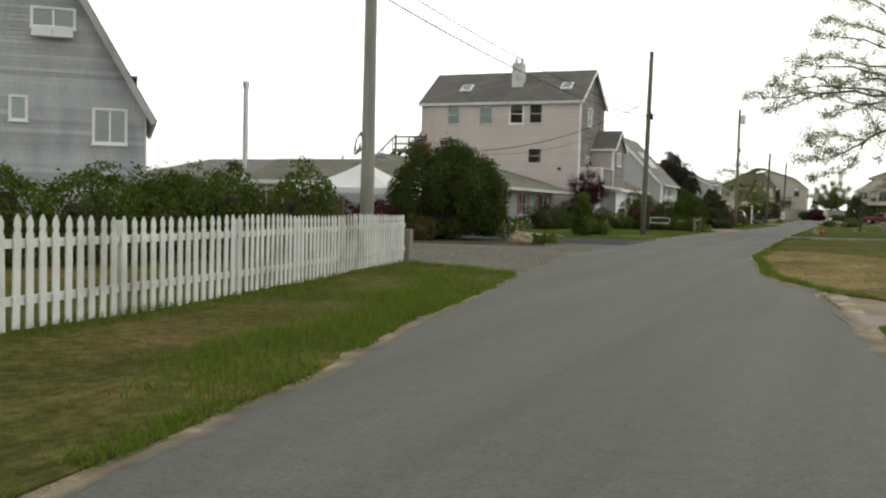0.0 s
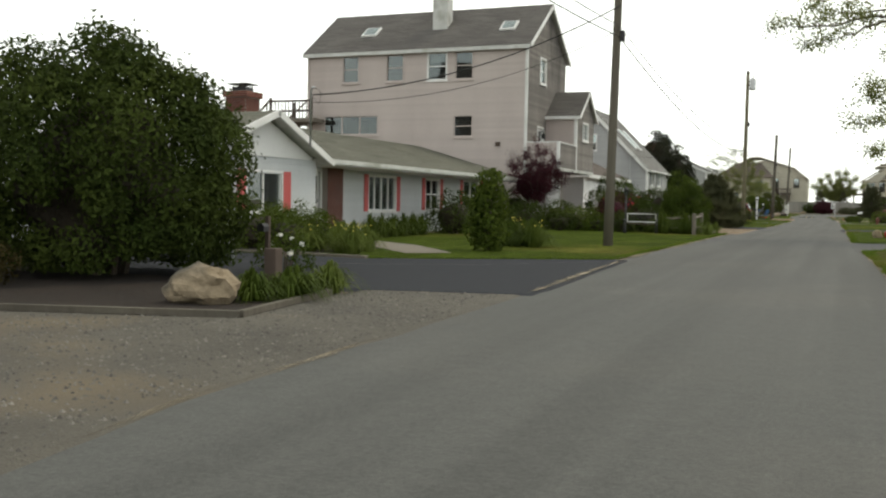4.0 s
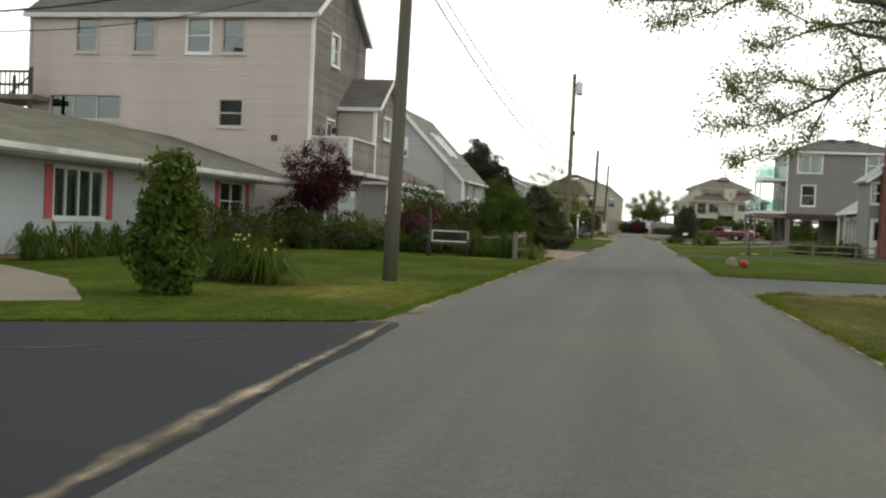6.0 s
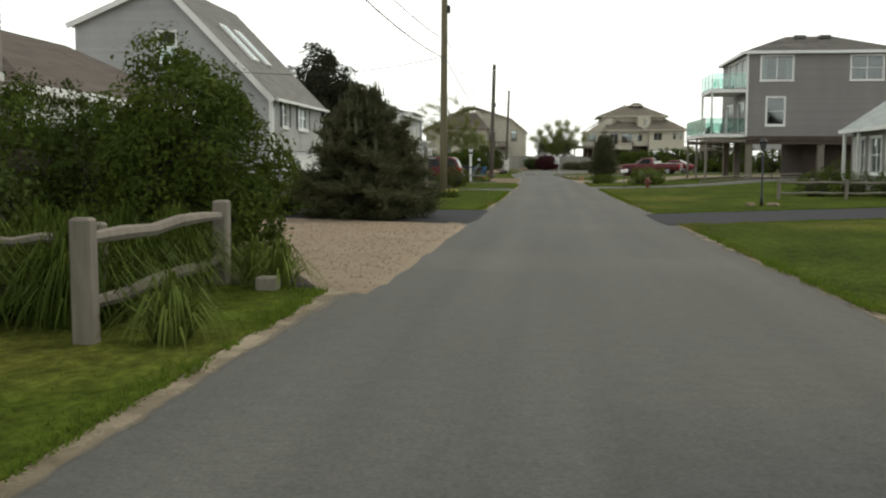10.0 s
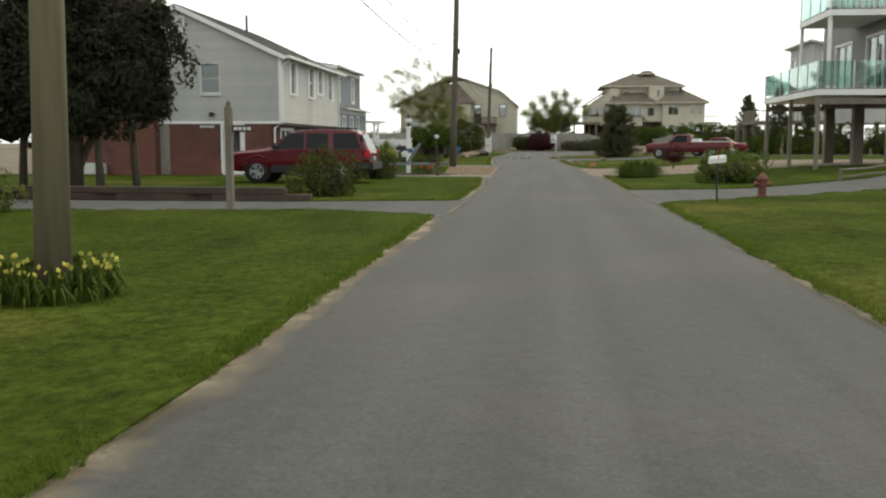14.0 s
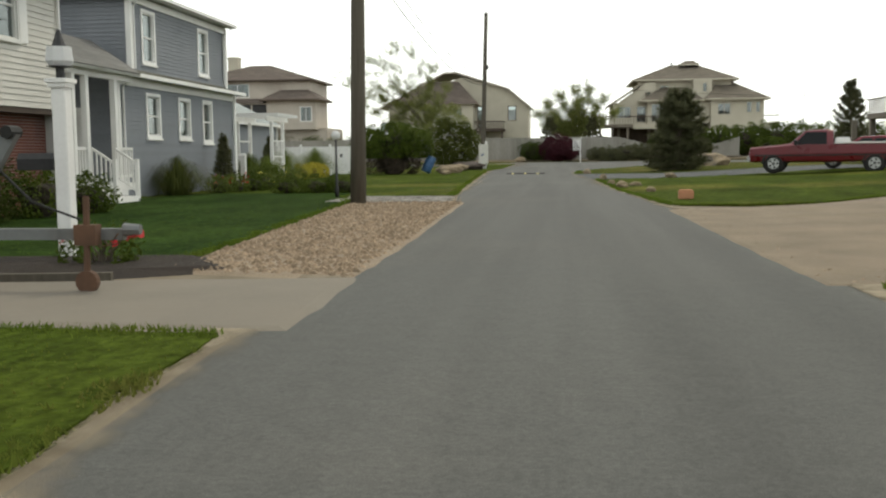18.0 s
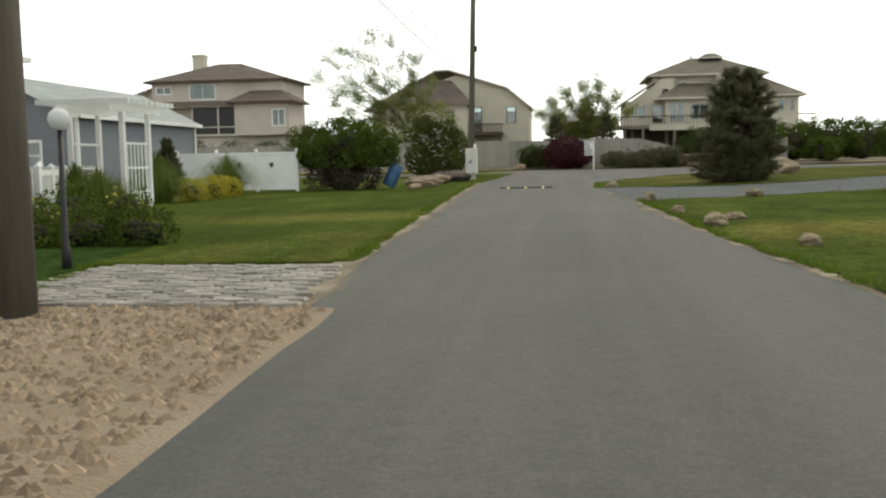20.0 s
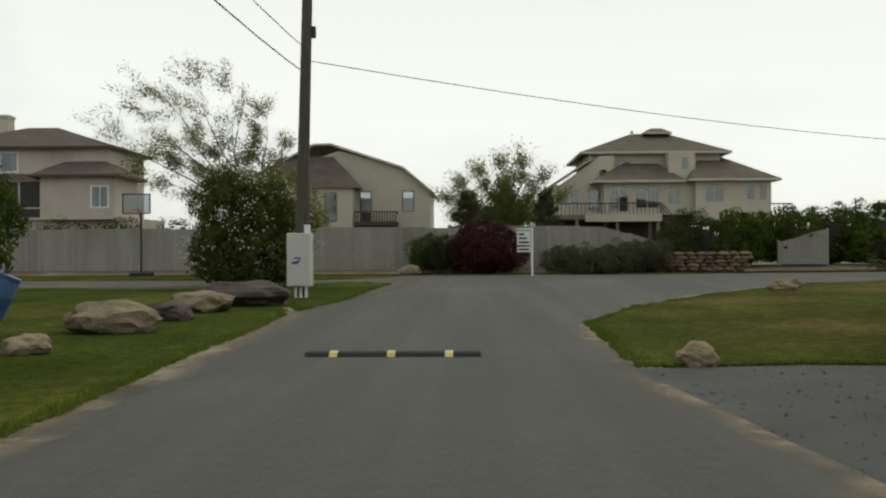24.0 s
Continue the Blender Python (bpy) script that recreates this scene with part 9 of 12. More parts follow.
def bench():
    t = thing("garden_bench", -5.75, 65.25, 0, "old garden bench with a white slatted back and dark metal frame", "bench")
    x0, x1, y = -6.45, -5.05, 65.1
    for i in range(3):
        bm = bmesh.new()
        box(bm, x0, x1, y + i * 0.14, y + 0.12 + i * 0.14, 0.43, 0.46)
        part("seat_slat", bm, "dark_wood", t)
    for x in (x0 + 0.05, x1 - 0.095):
        bm = bmesh.new()
        box(bm, x, x + 0.045, y + 0.455, y + 0.485, 0.55, 0.87)
        part("back_stile", bm, "old_white", t)
    for z in (0.51, 0.865):
        bm = bmesh.new()
        hexa(bm, [(x0 + 0.05, y + 0.44, z), (x1 - 0.05, y + 0.44, z), (x1 - 0.05, y + 0.47, z), (x0 + 0.05, y + 0.47, z),
                  (x0 + 0.05, y + 0.455, z + 0.045), (x1 - 0.05, y + 0.455, z + 0.045), (x1 - 0.05, y + 0.485, z + 0.045), (x0 + 0.05, y + 0.485, z + 0.045)])
        part("back_rail", bm, "old_white", t)
    bm = bmesh.new()
    for i in range(16):
        xx = x0 + 0.12 + i * 0.078
        s = 0.06 if i % 2 else -0.06
        tube(bm, [(xx, y + 0.47, 0.55), (xx + s, y + 0.47, 0.65), (xx - s * 0.4, y + 0.47, 0.75), (xx + s * 0.7, y + 0.47, 0.87)], 0.016, 4)
    part("back_scrollwork", bm, "steel_dark", t)["kind"] = "stuff"
    for x in (x0, x1):
        bm = bmesh.new()
        tube(bm, [(x, y, 0.0), (x, y + 0.03, 0.44), (x, y - 0.02, 0.62), (x, y + 0.3, 0.66), (x, y + 0.46, 0.6)], 0.022, 6)
        part("arm_frame", bm, "steel_dark", t)
        bm = bmesh.new()
        tube(bm, [(x, y + 0.5, 0.0), (x, y + 0.4, 0.42), (x, y + 0.5, 0.95)], 0.022, 6)
        part("back_frame", bm, "steel_dark", t)
        bm = bmesh.new()
        tube(bm, [(x, y + 0.02, 0.43), (x, y + 0.42, 0.42)], 0.018, 6)
        part("seat_bearer", bm, "steel_dark", t)


def split_rail(pts, label, h=0.95, r=0.08, mat_name="grey_wood"):
    t = thing("rail_fence", *pts[0], 0, label, "fence")
    for x, y in pts:
        bm = bmesh.new()
        g = gz(x, y)
        box(bm, x - r, x + r, y - r, y + r, g - 0.1, g + h)
        bmesh.ops.bevel(bm, geom=bm.edges[:], offset=0.02, segments=1, affect="EDGES")
        for v in bm.verts:
            v.co += Vector((noise.noise(v.co * 3), noise.noise(v.co * 3 + Vector((9, 0, 0))), 0)) * 0.015
        part("post", bm, mat_name, t)
    for (xa, ya), (xb, yb) in zip(pts, pts[1:]):
        for z in (0.3, 0.78):
            bm = bmesh.new()
            a, b = Vector((xa, ya, gz(xa, ya) + z * h / 0.95)), Vector((xb, yb, gz(xb, yb) + z * h / 0.95 + 0.02))
            tube(bm, [a.lerp(b, k / 5) + Vector((0, 0, 0.02 * math.sin(k * 2.1 + z * 9))) for k in range(6)], [r * 0.55, r * 0.75, r * 0.7, r * 0.75, r * 0.7, r * 0.5], 7)
            part("rail", bm, mat_name, t)


def hydrant(x, y):
    g = gz(x, y)
    t = thing("fire_hydrant", x, y, g, "rusty red-brown fire hydrant in the grass", "hydrant")
    bm = bmesh.new()
    tube(bm, [(x, y, g), (x, y, g + 0.06), (x, y, g + 0.07), (x, y, g + 0.42), (x, y, g + 0.44), (x, y, g + 0.48), (x, y, g + 0.56), (x, y, g + 0.6)], [0.15, 0.15, 0.1, 0.1, 0.14, 0.14, 0.09, 0.03], 12)
    part("barrel", bm, "copper", t, smooth=False)
    for d in ((-1, 0), (1, 0), (0, -1)):
        bm = bmesh.new()
        tube(bm, [(x + d[0] * 0.08, y + d[1] * 0.08, g + 0.34), (x + d[0] * 0.2, y + d[1] * 0.2, g + 0.34)], [0.06, 0.07], 8)
        part("outlet", bm, "copper", t)
    bm = bmesh.new()
    tube(bm, [(x, y, g + 0.6), (x, y, g + 0.66)], 0.025, 5)
    part("top_nut", bm, "copper", t)


def street_mailbox(x, y):
    g = gz(x, y)
    t = thing("mailbox", x, y, g, "small white mailbox on a thin dark post", "mailbox")
    bm = bmesh.new()
    tube(bm, [(x + 0.02, y, g - 0.1), (x - 0.01, y, g + 0.5), (x, y, g + 0.92)], 0.022, 6)
    part("post", bm, "steel_dark", t)
    bm = bmesh.new()
    pr = [(-0.08, 0), (0.08, 0), (0.08, 0.12), (0.05, 0.18), (0, 0.2), (-0.05, 0.18), (-0.08, 0.12)]
    prism(bm, [(x - 0.19, y + a, g + 0.89 + b * 0.85) for a, b in pr], (0.38, 0.05, 0.035))
    part("box", bm, "white", t)
    bm = bmesh.new()
    box(bm, x + 0.0, x + 0.015, y - 0.1, y - 0.09, g + 1.0, g + 1.16)
    part("flag", bm, "red_lens", t)


def cluster_box(x, y):
    g = gz(x, y)
    t = thing("mailbox_unit", x, y, g, "pale grey pole-mounted mail cabinet with a dark emblem", "mailbox")
    bm = bmesh.new()
    box(bm, x - 0.33, x + 0.3, y - 0.45, y + 0.1, g + 0.32, g + 1.75)
    bmesh.ops.bevel(bm, geom=bm.edges[:], offset=0.02, segments=1, affect="EDGES")
    part("cabinet", bm, "box_grey", t)
    for dx in (-0.12, 0.02, 0.16):
        bm = bmesh.new()
        box(bm, x + dx - 0.035, x + dx + 0.035, y - 0.3, y - 0.2, g - 0.05, g + 0.32)
        part("leg", bm, "white", t)
    bm = bmesh.new()
    box(bm, x - 0.3, x + 0.27, y - 0.462, y - 0.451, g + 0.36, g + 1.71)
    d = part("door", bm, "box_grey", t)
    bm = bmesh.new()
    prism(bm, [(x - 0.2, y - 0.468, g + 0.92), (x - 0.02, y - 0.468, g + 0.92), (x + 0.06, y - 0.468, g + 1.1), (x - 0.12, y - 0.468, g + 1.1)], (0, 0.004, 0))
    part("emblem", bm, "sign_blue", d)
    bm = bmesh.new()
    prism(bm, [(x - 0.16, y - 0.474, g + 0.99), (x + 0.0, y - 0.474, g + 1.03), (x + 0.02, y - 0.474, g + 1.06), (x - 0.13, y - 0.474, g + 1.05)], (0, 0.004, 0))
    part("emblem_stripe", bm, "white", d)
    bm = bmesh.new()
    box(bm, x + 0.12, x + 0.26, y - 0.3, y - 0.1, g + 1.75, g + 1.98)
    part("cap", bm, "white", t)


def speed_bump():
    t = thing("speed_bump", -2.3, 178.25, 0, "black rubber speed bump with yellow marker blocks", "speed bump")
    x0, x1, y = -3.4, -1.2, 178.25

    def prof(bm, a, b, s):
        pr = [(-0.15, 0.0), (-0.11, 0.045), (-0.05, 0.06), (0.05, 0.06), (0.11, 0.045), (0.15, 0.0)]
        prism(bm, [(a, y + p * s, q * s + 0.001) for p, q in pr], (b - a, 0, 0))
    edges = [x0, x0 + 0.36, x0 + 1.08, x0 + 1.8, x1]
    for a, b in zip(edges, edges[1:]):
        bm = bmesh.new()
        prof(bm, a + 0.005, b - 0.005, 1.0)
        part("section", bm, "rubber", t)
    for c in edges[1:4]:
        bm = bmesh.new()
        prof(bm, c - 0.05, c + 0.05, 1.03)
        part("marker", bm, "yellow", t)


def blue_bin(x, y):
    t = thing("barrel", x, y, 0.03, "blue plastic barrel tilted over on the lawn", "barrel")
    bm = bmesh.new()
    tube(bm, [(x, y, 0.05), (x, y, 0.1), (x, y, 0.4), (x, y, 0.43), (x, y, 0.46), (x, y, 0.7), (x, y, 0.73), (x, y, 0.76), (x, y, 0.98), (x, y, 1.02)], [0.27, 0.29, 0.3, 0.31, 0.3, 0.3, 0.31, 0.3, 0.29, 0.27], 20)
    part("drum", bm, "blue_plastic", t, smooth=True)
    bm = bmesh.new()
    tube(bm, [(x, y, 1.0), (x, y, 1.04)], 0.295, 20)
    part("lid", bm, "blue_plastic", t)
    t.rotation_euler = (radians(-8), radians(24), 0)
    t.location.z = 0.14


def estate_sign(x, y):
    g = gz(x, y)
    t = thing("estate_sign", x, y, g, "white hanging sign post with two boards", "sign")
    post(t, "post", x + 0.15, y, g - 0.1, g + 2.05, 0.09)
    beam(t, "arm", (x + 0.15, y, g + 2.0), (x - 0.5, y, g + 2.0), 0.06, 0.06)
    for z0, z1 in ((1.3, 1.88), (1.0, 1.22)):
        bm = bmesh.new()
        box(bm, x - 0.48, x + 0.08, y - 0.02, y + 0.01, g + z0, g + z1)
        b = part("board", bm, "white", t)
        for k in range(3 if z1 > 1.5 else 1):
            bm = bmesh.new()
            box(bm, x - 0.42, x + 0.02 - 0.1 * k, y - 0.026, y - 0.021, g + z0 + 0.07 + k * 0.17, g + z0 + 0.15 + k * 0.17)
            part("bar", bm, "ink", b)


def sign_post(x, y):
    t = thing("sign_post", x, y, 0, "grey weathered wooden post with a small name board", "post")
    bm = bmesh.new()
    box(bm, x - 0.07, x + 0.07, y - 0.07, y + 0.07, -0.1, 2.1)
    bmesh.ops.bevel(bm, geom=bm.edges[:], offset=0.015, segments=1, affect="EDGES")
    part("post", bm, "grey_wood", t)
    bm = bmesh.new()
    tube(bm, [(x, y, 2.1), (x, y, 2.16), (x, y, 2.22)], [0.04, 0.06, 0.02], 8)
    part("finial", bm, "grey_wood", t)
    bm = bmesh.new()
    box(bm, x + 0.07, x + 0.5, y - 0.015, y + 0.015, 1.58, 1.72)
    b = part("board", bm, "dark_wood", t)
    for i in range(4):
        bm = bmesh.new()
        box(bm, x + 0.11 + i * 0.095, x + 0.18 + i * 0.095, y - 0.02, y - 0.016, 1.62, 1.68)
        part("bar", bm, "white", b)


def porch_lamp_column(x, y):
    t = thing("lamp_column", x, y, 0, "square white wooden column topped by a lantern", "lamp")
    post(t, "shaft", x, y, -0.05, 2.05, 0.17)
    bm = bmesh.new()
    box(bm, x - 0.13, x + 0.13, y - 0.13, y + 0.13, 2.05, 2.1)
    box(bm, x - 0.11, x + 0.11, y - 0.11, y + 0.11, 2.0, 2.05)
    part("capital", bm, "white", t)
    bm = bmesh.new()
    tube(bm, [(x, y, 2.1), (x, y, 2.22), (x, y, 2.24)], [0.05, 0.05, 0.16], 8)
    part("lantern_base", bm, "steel_dark", t)
    bm = bmesh.new()
    tube(bm, [(x, y, 2.24), (x, y, 2.3), (x, y, 2.46)], [0.12, 0.16, 0.14], 8)
    part("lantern_glass", bm, "canvas", t)
    bm = bmesh.new()
    tube(bm, [(x, y, 2.46), (x, y, 2.56), (x, y, 2.66)], [0.09, 0.05, 0.02], 8)
    part("lantern_roof", bm, "steel_dark", t)
    bm = bmesh.new()
    pr = [(-0.09, 0), (0.09, 0), (0.09, 0.13), (0.05, 0.2), (-0.05, 0.2), (-0.09, 0.13)]
    prism(bm, [(x - 0.09, y + a, 1.05 + b) for a, b in pr], (-0.45, 0, 0))
    part("letter_box", bm, "steel_dark", t, "black letter box")


def boat_trailer():
    t = thing("boat_trailer", -7.5, 129.8, 0, "empty galvanised boat trailer with winch post and jockey wheel", "trailer")
    z = 0.5
    beam(t, "tongue", (-4.1, 129.75, z + 0.06), (-8.2, 129.75, z + 0.06), 0.09, 0.1, "old_steel")
    for y in (129.2, 130.3):
        beam(t, "side_rail", (-5.6, 129.75 + (y - 129.75) * 0.2, z + 0.05), (-8.2, y, z + 0.05), 0.06, 0.1, "old_steel")
        beam(t, "side_rail", (-8.2, y, z + 0.05), (-12.6, y, z + 0.05), 0.06, 0.1, "old_steel")
        beam(t, "bunk", (-8.6, y + (0.2 if y < 129.7 else -0.2), z + 0.22), (-12.2, y + (0.2 if y < 129.7 else -0.2), z + 0.22), 0.12, 0.07, "grey_wood")
    for x in (-8.4, -10.2, -12.4):
        beam(t, "crossmember", (x, 129.1, z - 0.02), (x, 130.4, z - 0.02), 0.07, 0.08, "old_steel")
    bm = bmesh.new()
    hexa(bm, [(-5.75, 129.71, z + 0.05), (-5.6, 129.71, z + 0.05), (-5.6, 129.79, z + 0.05), (-5.75, 129.79, z + 0.05),
              (-5.2, 129.71, z + 0.9), (-5.05, 129.71, z + 0.9), (-5.05, 129.79, z + 0.9), (-5.2, 129.79, z + 0.9)])
    w = part("winch_post", bm, "old_steel", t)
    bm = bmesh.new()
    tube(bm, [(-5.55, 129.62, z + 0.55), (-5.55, 129.88, z + 0.55)], 0.11, 12)
    part("winch_drum", bm, "blue_plastic", w)
    bm = bmesh.new()
    tube(bm, [(-5.12, 129.66, z + 0.92), (-5.12, 129.84, z + 0.92)], 0.06, 8)
    part("bow_roller", bm, "rubber", w)
    bm = bmesh.new()
    tube(bm, [(-5.95, 129.66, z + 0.12), (-6.0, 129.66, z + 0.5), (-5.75, 129.7, z + 0.62), (-5.5, 129.7, z + 0.52)], [0.05, 0.07, 0.06, 0.04], 7)
    part("winch_guard", bm, "steel_dark", w)
    bm = bmesh.new()
    tube(bm, [(-5.35, 129.72, z + 0.7), (-4.95, 129.74, z + 0.3), (-4.5, 129.74, z + 0.14)], 0.012, 5)
    part("winch_strap", bm, "rubber", w)
    for yy in (129.66, 129.84):
        bm = bmesh.new()
        tube(bm, [(-4.12, yy, z + 0.02), (-4.2, yy, z - 0.08), (-4.3, yy, z - 0.1), (-4.4, yy, z + 0.02)], 0.009, 5)
        part("safety_chain", bm, "rust", t)
    bm = bmesh.new()
    tube(bm, [(-4.4, 129.62, 0.14), (-4.4, 129.66, 0.85)], 0.03, 8)
    box(bm, -4.5, -4.3, 129.6, 129.72, z - 0.08, z + 0.1)
    j = part("jack", bm, "rust", t)
    bm = bmesh.new()
    tube(bm, [(-4.4, 129.59, 0.1), (-4.4, 129.66, 0.1)], 0.1, 14)
    part("jockey_wheel", bm, "rust", j)
    bm = bmesh.new()
    tube(bm, [(-4.1, 129.75, z + 0.05), (-3.95, 129.75, z + 0.05)], [0.06, 0.045], 8)
    part("coupler", bm, "old_steel", t)
    for y in (129.0, 130.5):
        bm = bmesh.new()
        tube(bm, [(-10.6, y - 0.08, 0.3), (-10.6, y + 0.08, 0.3)], 0.3, 18)
        wh = part("wheel", bm, "rubber", t)
        bm = bmesh.new()
        tube(bm, [(-10.6, y - 0.085, 0.3), (-10.6, y + 0.085, 0.3)], 0.16, 14)
        part("rim", bm, "old_steel", wh)
    bm = bmesh.new()
    tube(bm, [(-10.6, 129.0, 0.3), (-10.6, 130.5, 0.3)], 0.03, 8)
    part("axle", bm, "steel_dark", t)


def kerb_wall():
    t = thing("retaining_kerb", -10, 111.9, 0, "low dark timber retaining kerb along the lawn", "kerb")
    x = -5.4
    k = 0
    while x > -24:
        for r in range(2):
            bm = bmesh.new()
            a = x + (0.0 if r == 0 else -0.6)
            y = 111.62 - (x + 5.4) * 0.045
            box(bm, a - 2.38, a, y, y + 0.2, 0.0 + r * 0.165, 0.16 + r * 0.165)
            bmesh.ops.bevel(bm, geom=bm.edges[:], offset=0.012, segments=1, affect="EDGES")
            part("timber", bm, "dark_wood", t)
        x -= 2.4


def bed_edging(pts, label):
    t = thing("bed_edging", *pts[0], 0, label, "edging")
    for a, b in zip(pts, pts[1:]):
        beam(t, "timber", (*a, 0.075), (*b, 0.075), 0.08, 0.09, "pole_dark")


def arbor():
    t = thing("garden_arbor", -13.6, 164.8, 0, "white wooden garden arbor with slatted top", "arbor")
    ps = [(-13.05, 163.7), (-13.05, 165.4), (-14.6, 163.7), (-14.6, 165.4)]
    for x, y in ps:
        post(t, "post", x, y, -0.05, 2.75, 0.14)
    for x in (-13.05, -14.6):
        beam(t, "beam", (x, 162.9, 2.95), (x, 166.2, 2.95), 0.07, 0.2)
        for z in (0.5, 1.2, 1.9):
            beam(t, "side_rail", (x, 163.7, z), (x, 165.4, z), 0.04, 0.06)
        for i in range(1, 7):
            y = 163.7 + 1.7 * i / 7
            bm = bmesh.new()
            box(bm, x - 0.015, x + 0.015, y - 0.02, y + 0.02, 0.2, 1.9 if x > -14 else 1.2)
            part("lattice_slat", bm, "white", t)
    for i in range(9):
        y = 163.0 + i * 0.38
        beam(t, "top_slat", (-12.5, y, 3.08), (-15.2, y, 3.08), 0.05, 0.14)


def vinyl_fence(a, b, h, label, solid=True, z0=0.05, cap=True):
    w = Wall(a, b)
    t = thing("vinyl_fence", *a, 0, label, "fence")
    n = max(1, round(w.length / 1.9))
    for i in range(n + 1):
        p = w.at(w.length * i / n, 0, 0)
        post(t, "post", p[0], p[1], 0, h + 0.08, 0.13)
        bm = bmesh.new()
        hexa(bm, [(p[0] - 0.08, p[1] - 0.08, h + 0.08), (p[0] + 0.08, p[1] - 0.08, h + 0.08), (p[0] + 0.08, p[1] + 0.08, h + 0.08), (p[0] - 0.08, p[1] + 0.08, h + 0.08),
                  (p[0] - 0.01, p[1] - 0.01, h + 0.17), (p[0] + 0.01, p[1] - 0.01, h + 0.17), (p[0] + 0.01, p[1] + 0.01, h + 0.17), (p[0] - 0.01, p[1] + 0.01, h + 0.17)])
        part("post_cap", bm, "white", t)
    for i in range(n):
        u0, u1 = w.length * i / n + 0.065, w.length * (i + 1) / n - 0.065
        for z in (z0 + 0.05, h - 0.12):
            bm = bmesh.new()
            w.block(bm, u0, u1, z, z + 0.13, -0.03, 0.03)
            part("rail", bm, "white", t)
        m = max(2, round((u1 - u0) / (0.15 if solid else 0.13)))
        for k in range(m):
            a0, a1 = u0 + (u1 - u0) * k / m, u0 + (u1 - u0) * (k + 1) / m
            bm = bmesh.new()
            if solid:
                w.block(bm, a0 + 0.003, a1 - 0.003, z0 + 0.16, h - 0.1, -0.012, 0.012)
            else:
                w.block(bm, a0 + 0.04, a1 - 0.04, z0 + 0.16, h - 0.1, -0.018, 0.018)
            part("board", bm, "white", t)
    return t


def end_fence():
    t = thing("board_fence", -10, 212, gz(-10, 212), "long grey weathered board fence at the street's end", "fence")

    def top(x):
        return 2.63 if x < 5.0 else 2.63 - (x - 5.0) * 0.27
    x = -40.0
    q = random.Random(11)
    i = 0
    while x < 8.2:
        w = 2.44
        y = 212.0
        g = gz(x, y) - 0.1
        m = 1
        bm = bmesh.new()
        e = min(x + w, 8.2)
        dz = q.uniform(-0.03, 0.03)
        hexa(bm, [(x + 0.05, y, g), (e - 0.05, y, g), (e - 0.05, y + 0.03, g), (x + 0.05, y + 0.03, g),
                  (x + 0.05, y, top(x) + dz), (e - 0.05, y, top(e) + dz), (e - 0.05, y + 0.03, top(e) + dz), (x + 0.05, y + 0.03, top(x) + dz)])
        p = part("panel", bm, "fence_grey", t)
        for k in range(15):
            a = x + 0.06 + (e - x - 0.12) * k / 15
            b = x + 0.06 + (e - x - 0.12) * (k + 1) / 15
            bm = bmesh.new()
            hexa(bm, [(a + 0.003, y - 0.016, g), (b - 0.003, y - 0.016, g), (b - 0.003, y - 0.001, g), (a + 0.003, y - 0.001, g),
                      (a + 0.003, y - 0.016, top(a) + dz - 0.02), (b - 0.003, y - 0.016, top(b) + dz - 0.02), (b - 0.003, y - 0.001, top(b) + dz - 0.02), (a + 0.003, y - 0.001, top(a) + dz - 0.02)])
            part("board", bm, "fence_grey", p)
        bm = bmesh.new()
        box(bm, x - 0.05, x + 0.05, y - 0.03, y + 0.06, g, top(x) + 0.06)
        part("post", bm, "fence_grey", t)
        x += w
    g2 = thing("garden_gate", 14.6, 212.4, gz(14.6, 212), "pale grey solid garden gate with a curved top", "gate")
    bm = bmesh.new()
    pts = [(13.5, 212.4, 0.8), (15.7, 212.4, 0.8), (15.7, 212.4, 2.45), (15.0, 212.4, 2.3), (14.2, 212.4, 2.02), (13.5, 212.4, 1.86)]
    prism(bm, pts, (0, 0.06, 0))
    part("leaf", bm, "fence_grey", g2)
    for x in (13.45, 15.75):
        post(g2, "post", x, 212.43, 0.7, 1.95 if x < 14 else 2.5, 0.1, "fence_grey")
    bm = bmesh.new()
    box(bm, 13.7, 13.85, 212.36, 212.4, 1.55, 1.65)
    part("latch", bm, "steel_dark", g2)


def stone_wall():
    t = thing("stone_wall", 9.2, 209.9, gz(9, 209.9), "low dry wall of brown fieldstones", "wall")
    q = random.Random(5)
    g = gz(9, 209.9)
    z = g
    for r in range(5):
        x = 7.5 + q.uniform(-0.1, 0.1)
        while x < 11.0:
            w = q.uniform(0.3, 0.6)
            bm = bmesh.new()
            lump(bm, (x + w / 2, 209.9 + q.uniform(-0.05, 0.05), z + 0.1), (w * 0.52, 0.25, 0.11), q.randint(0, 99), 0.25, 2)
            part("stone", bm, "wall_stone", t)
            x += w
        z += 0.17


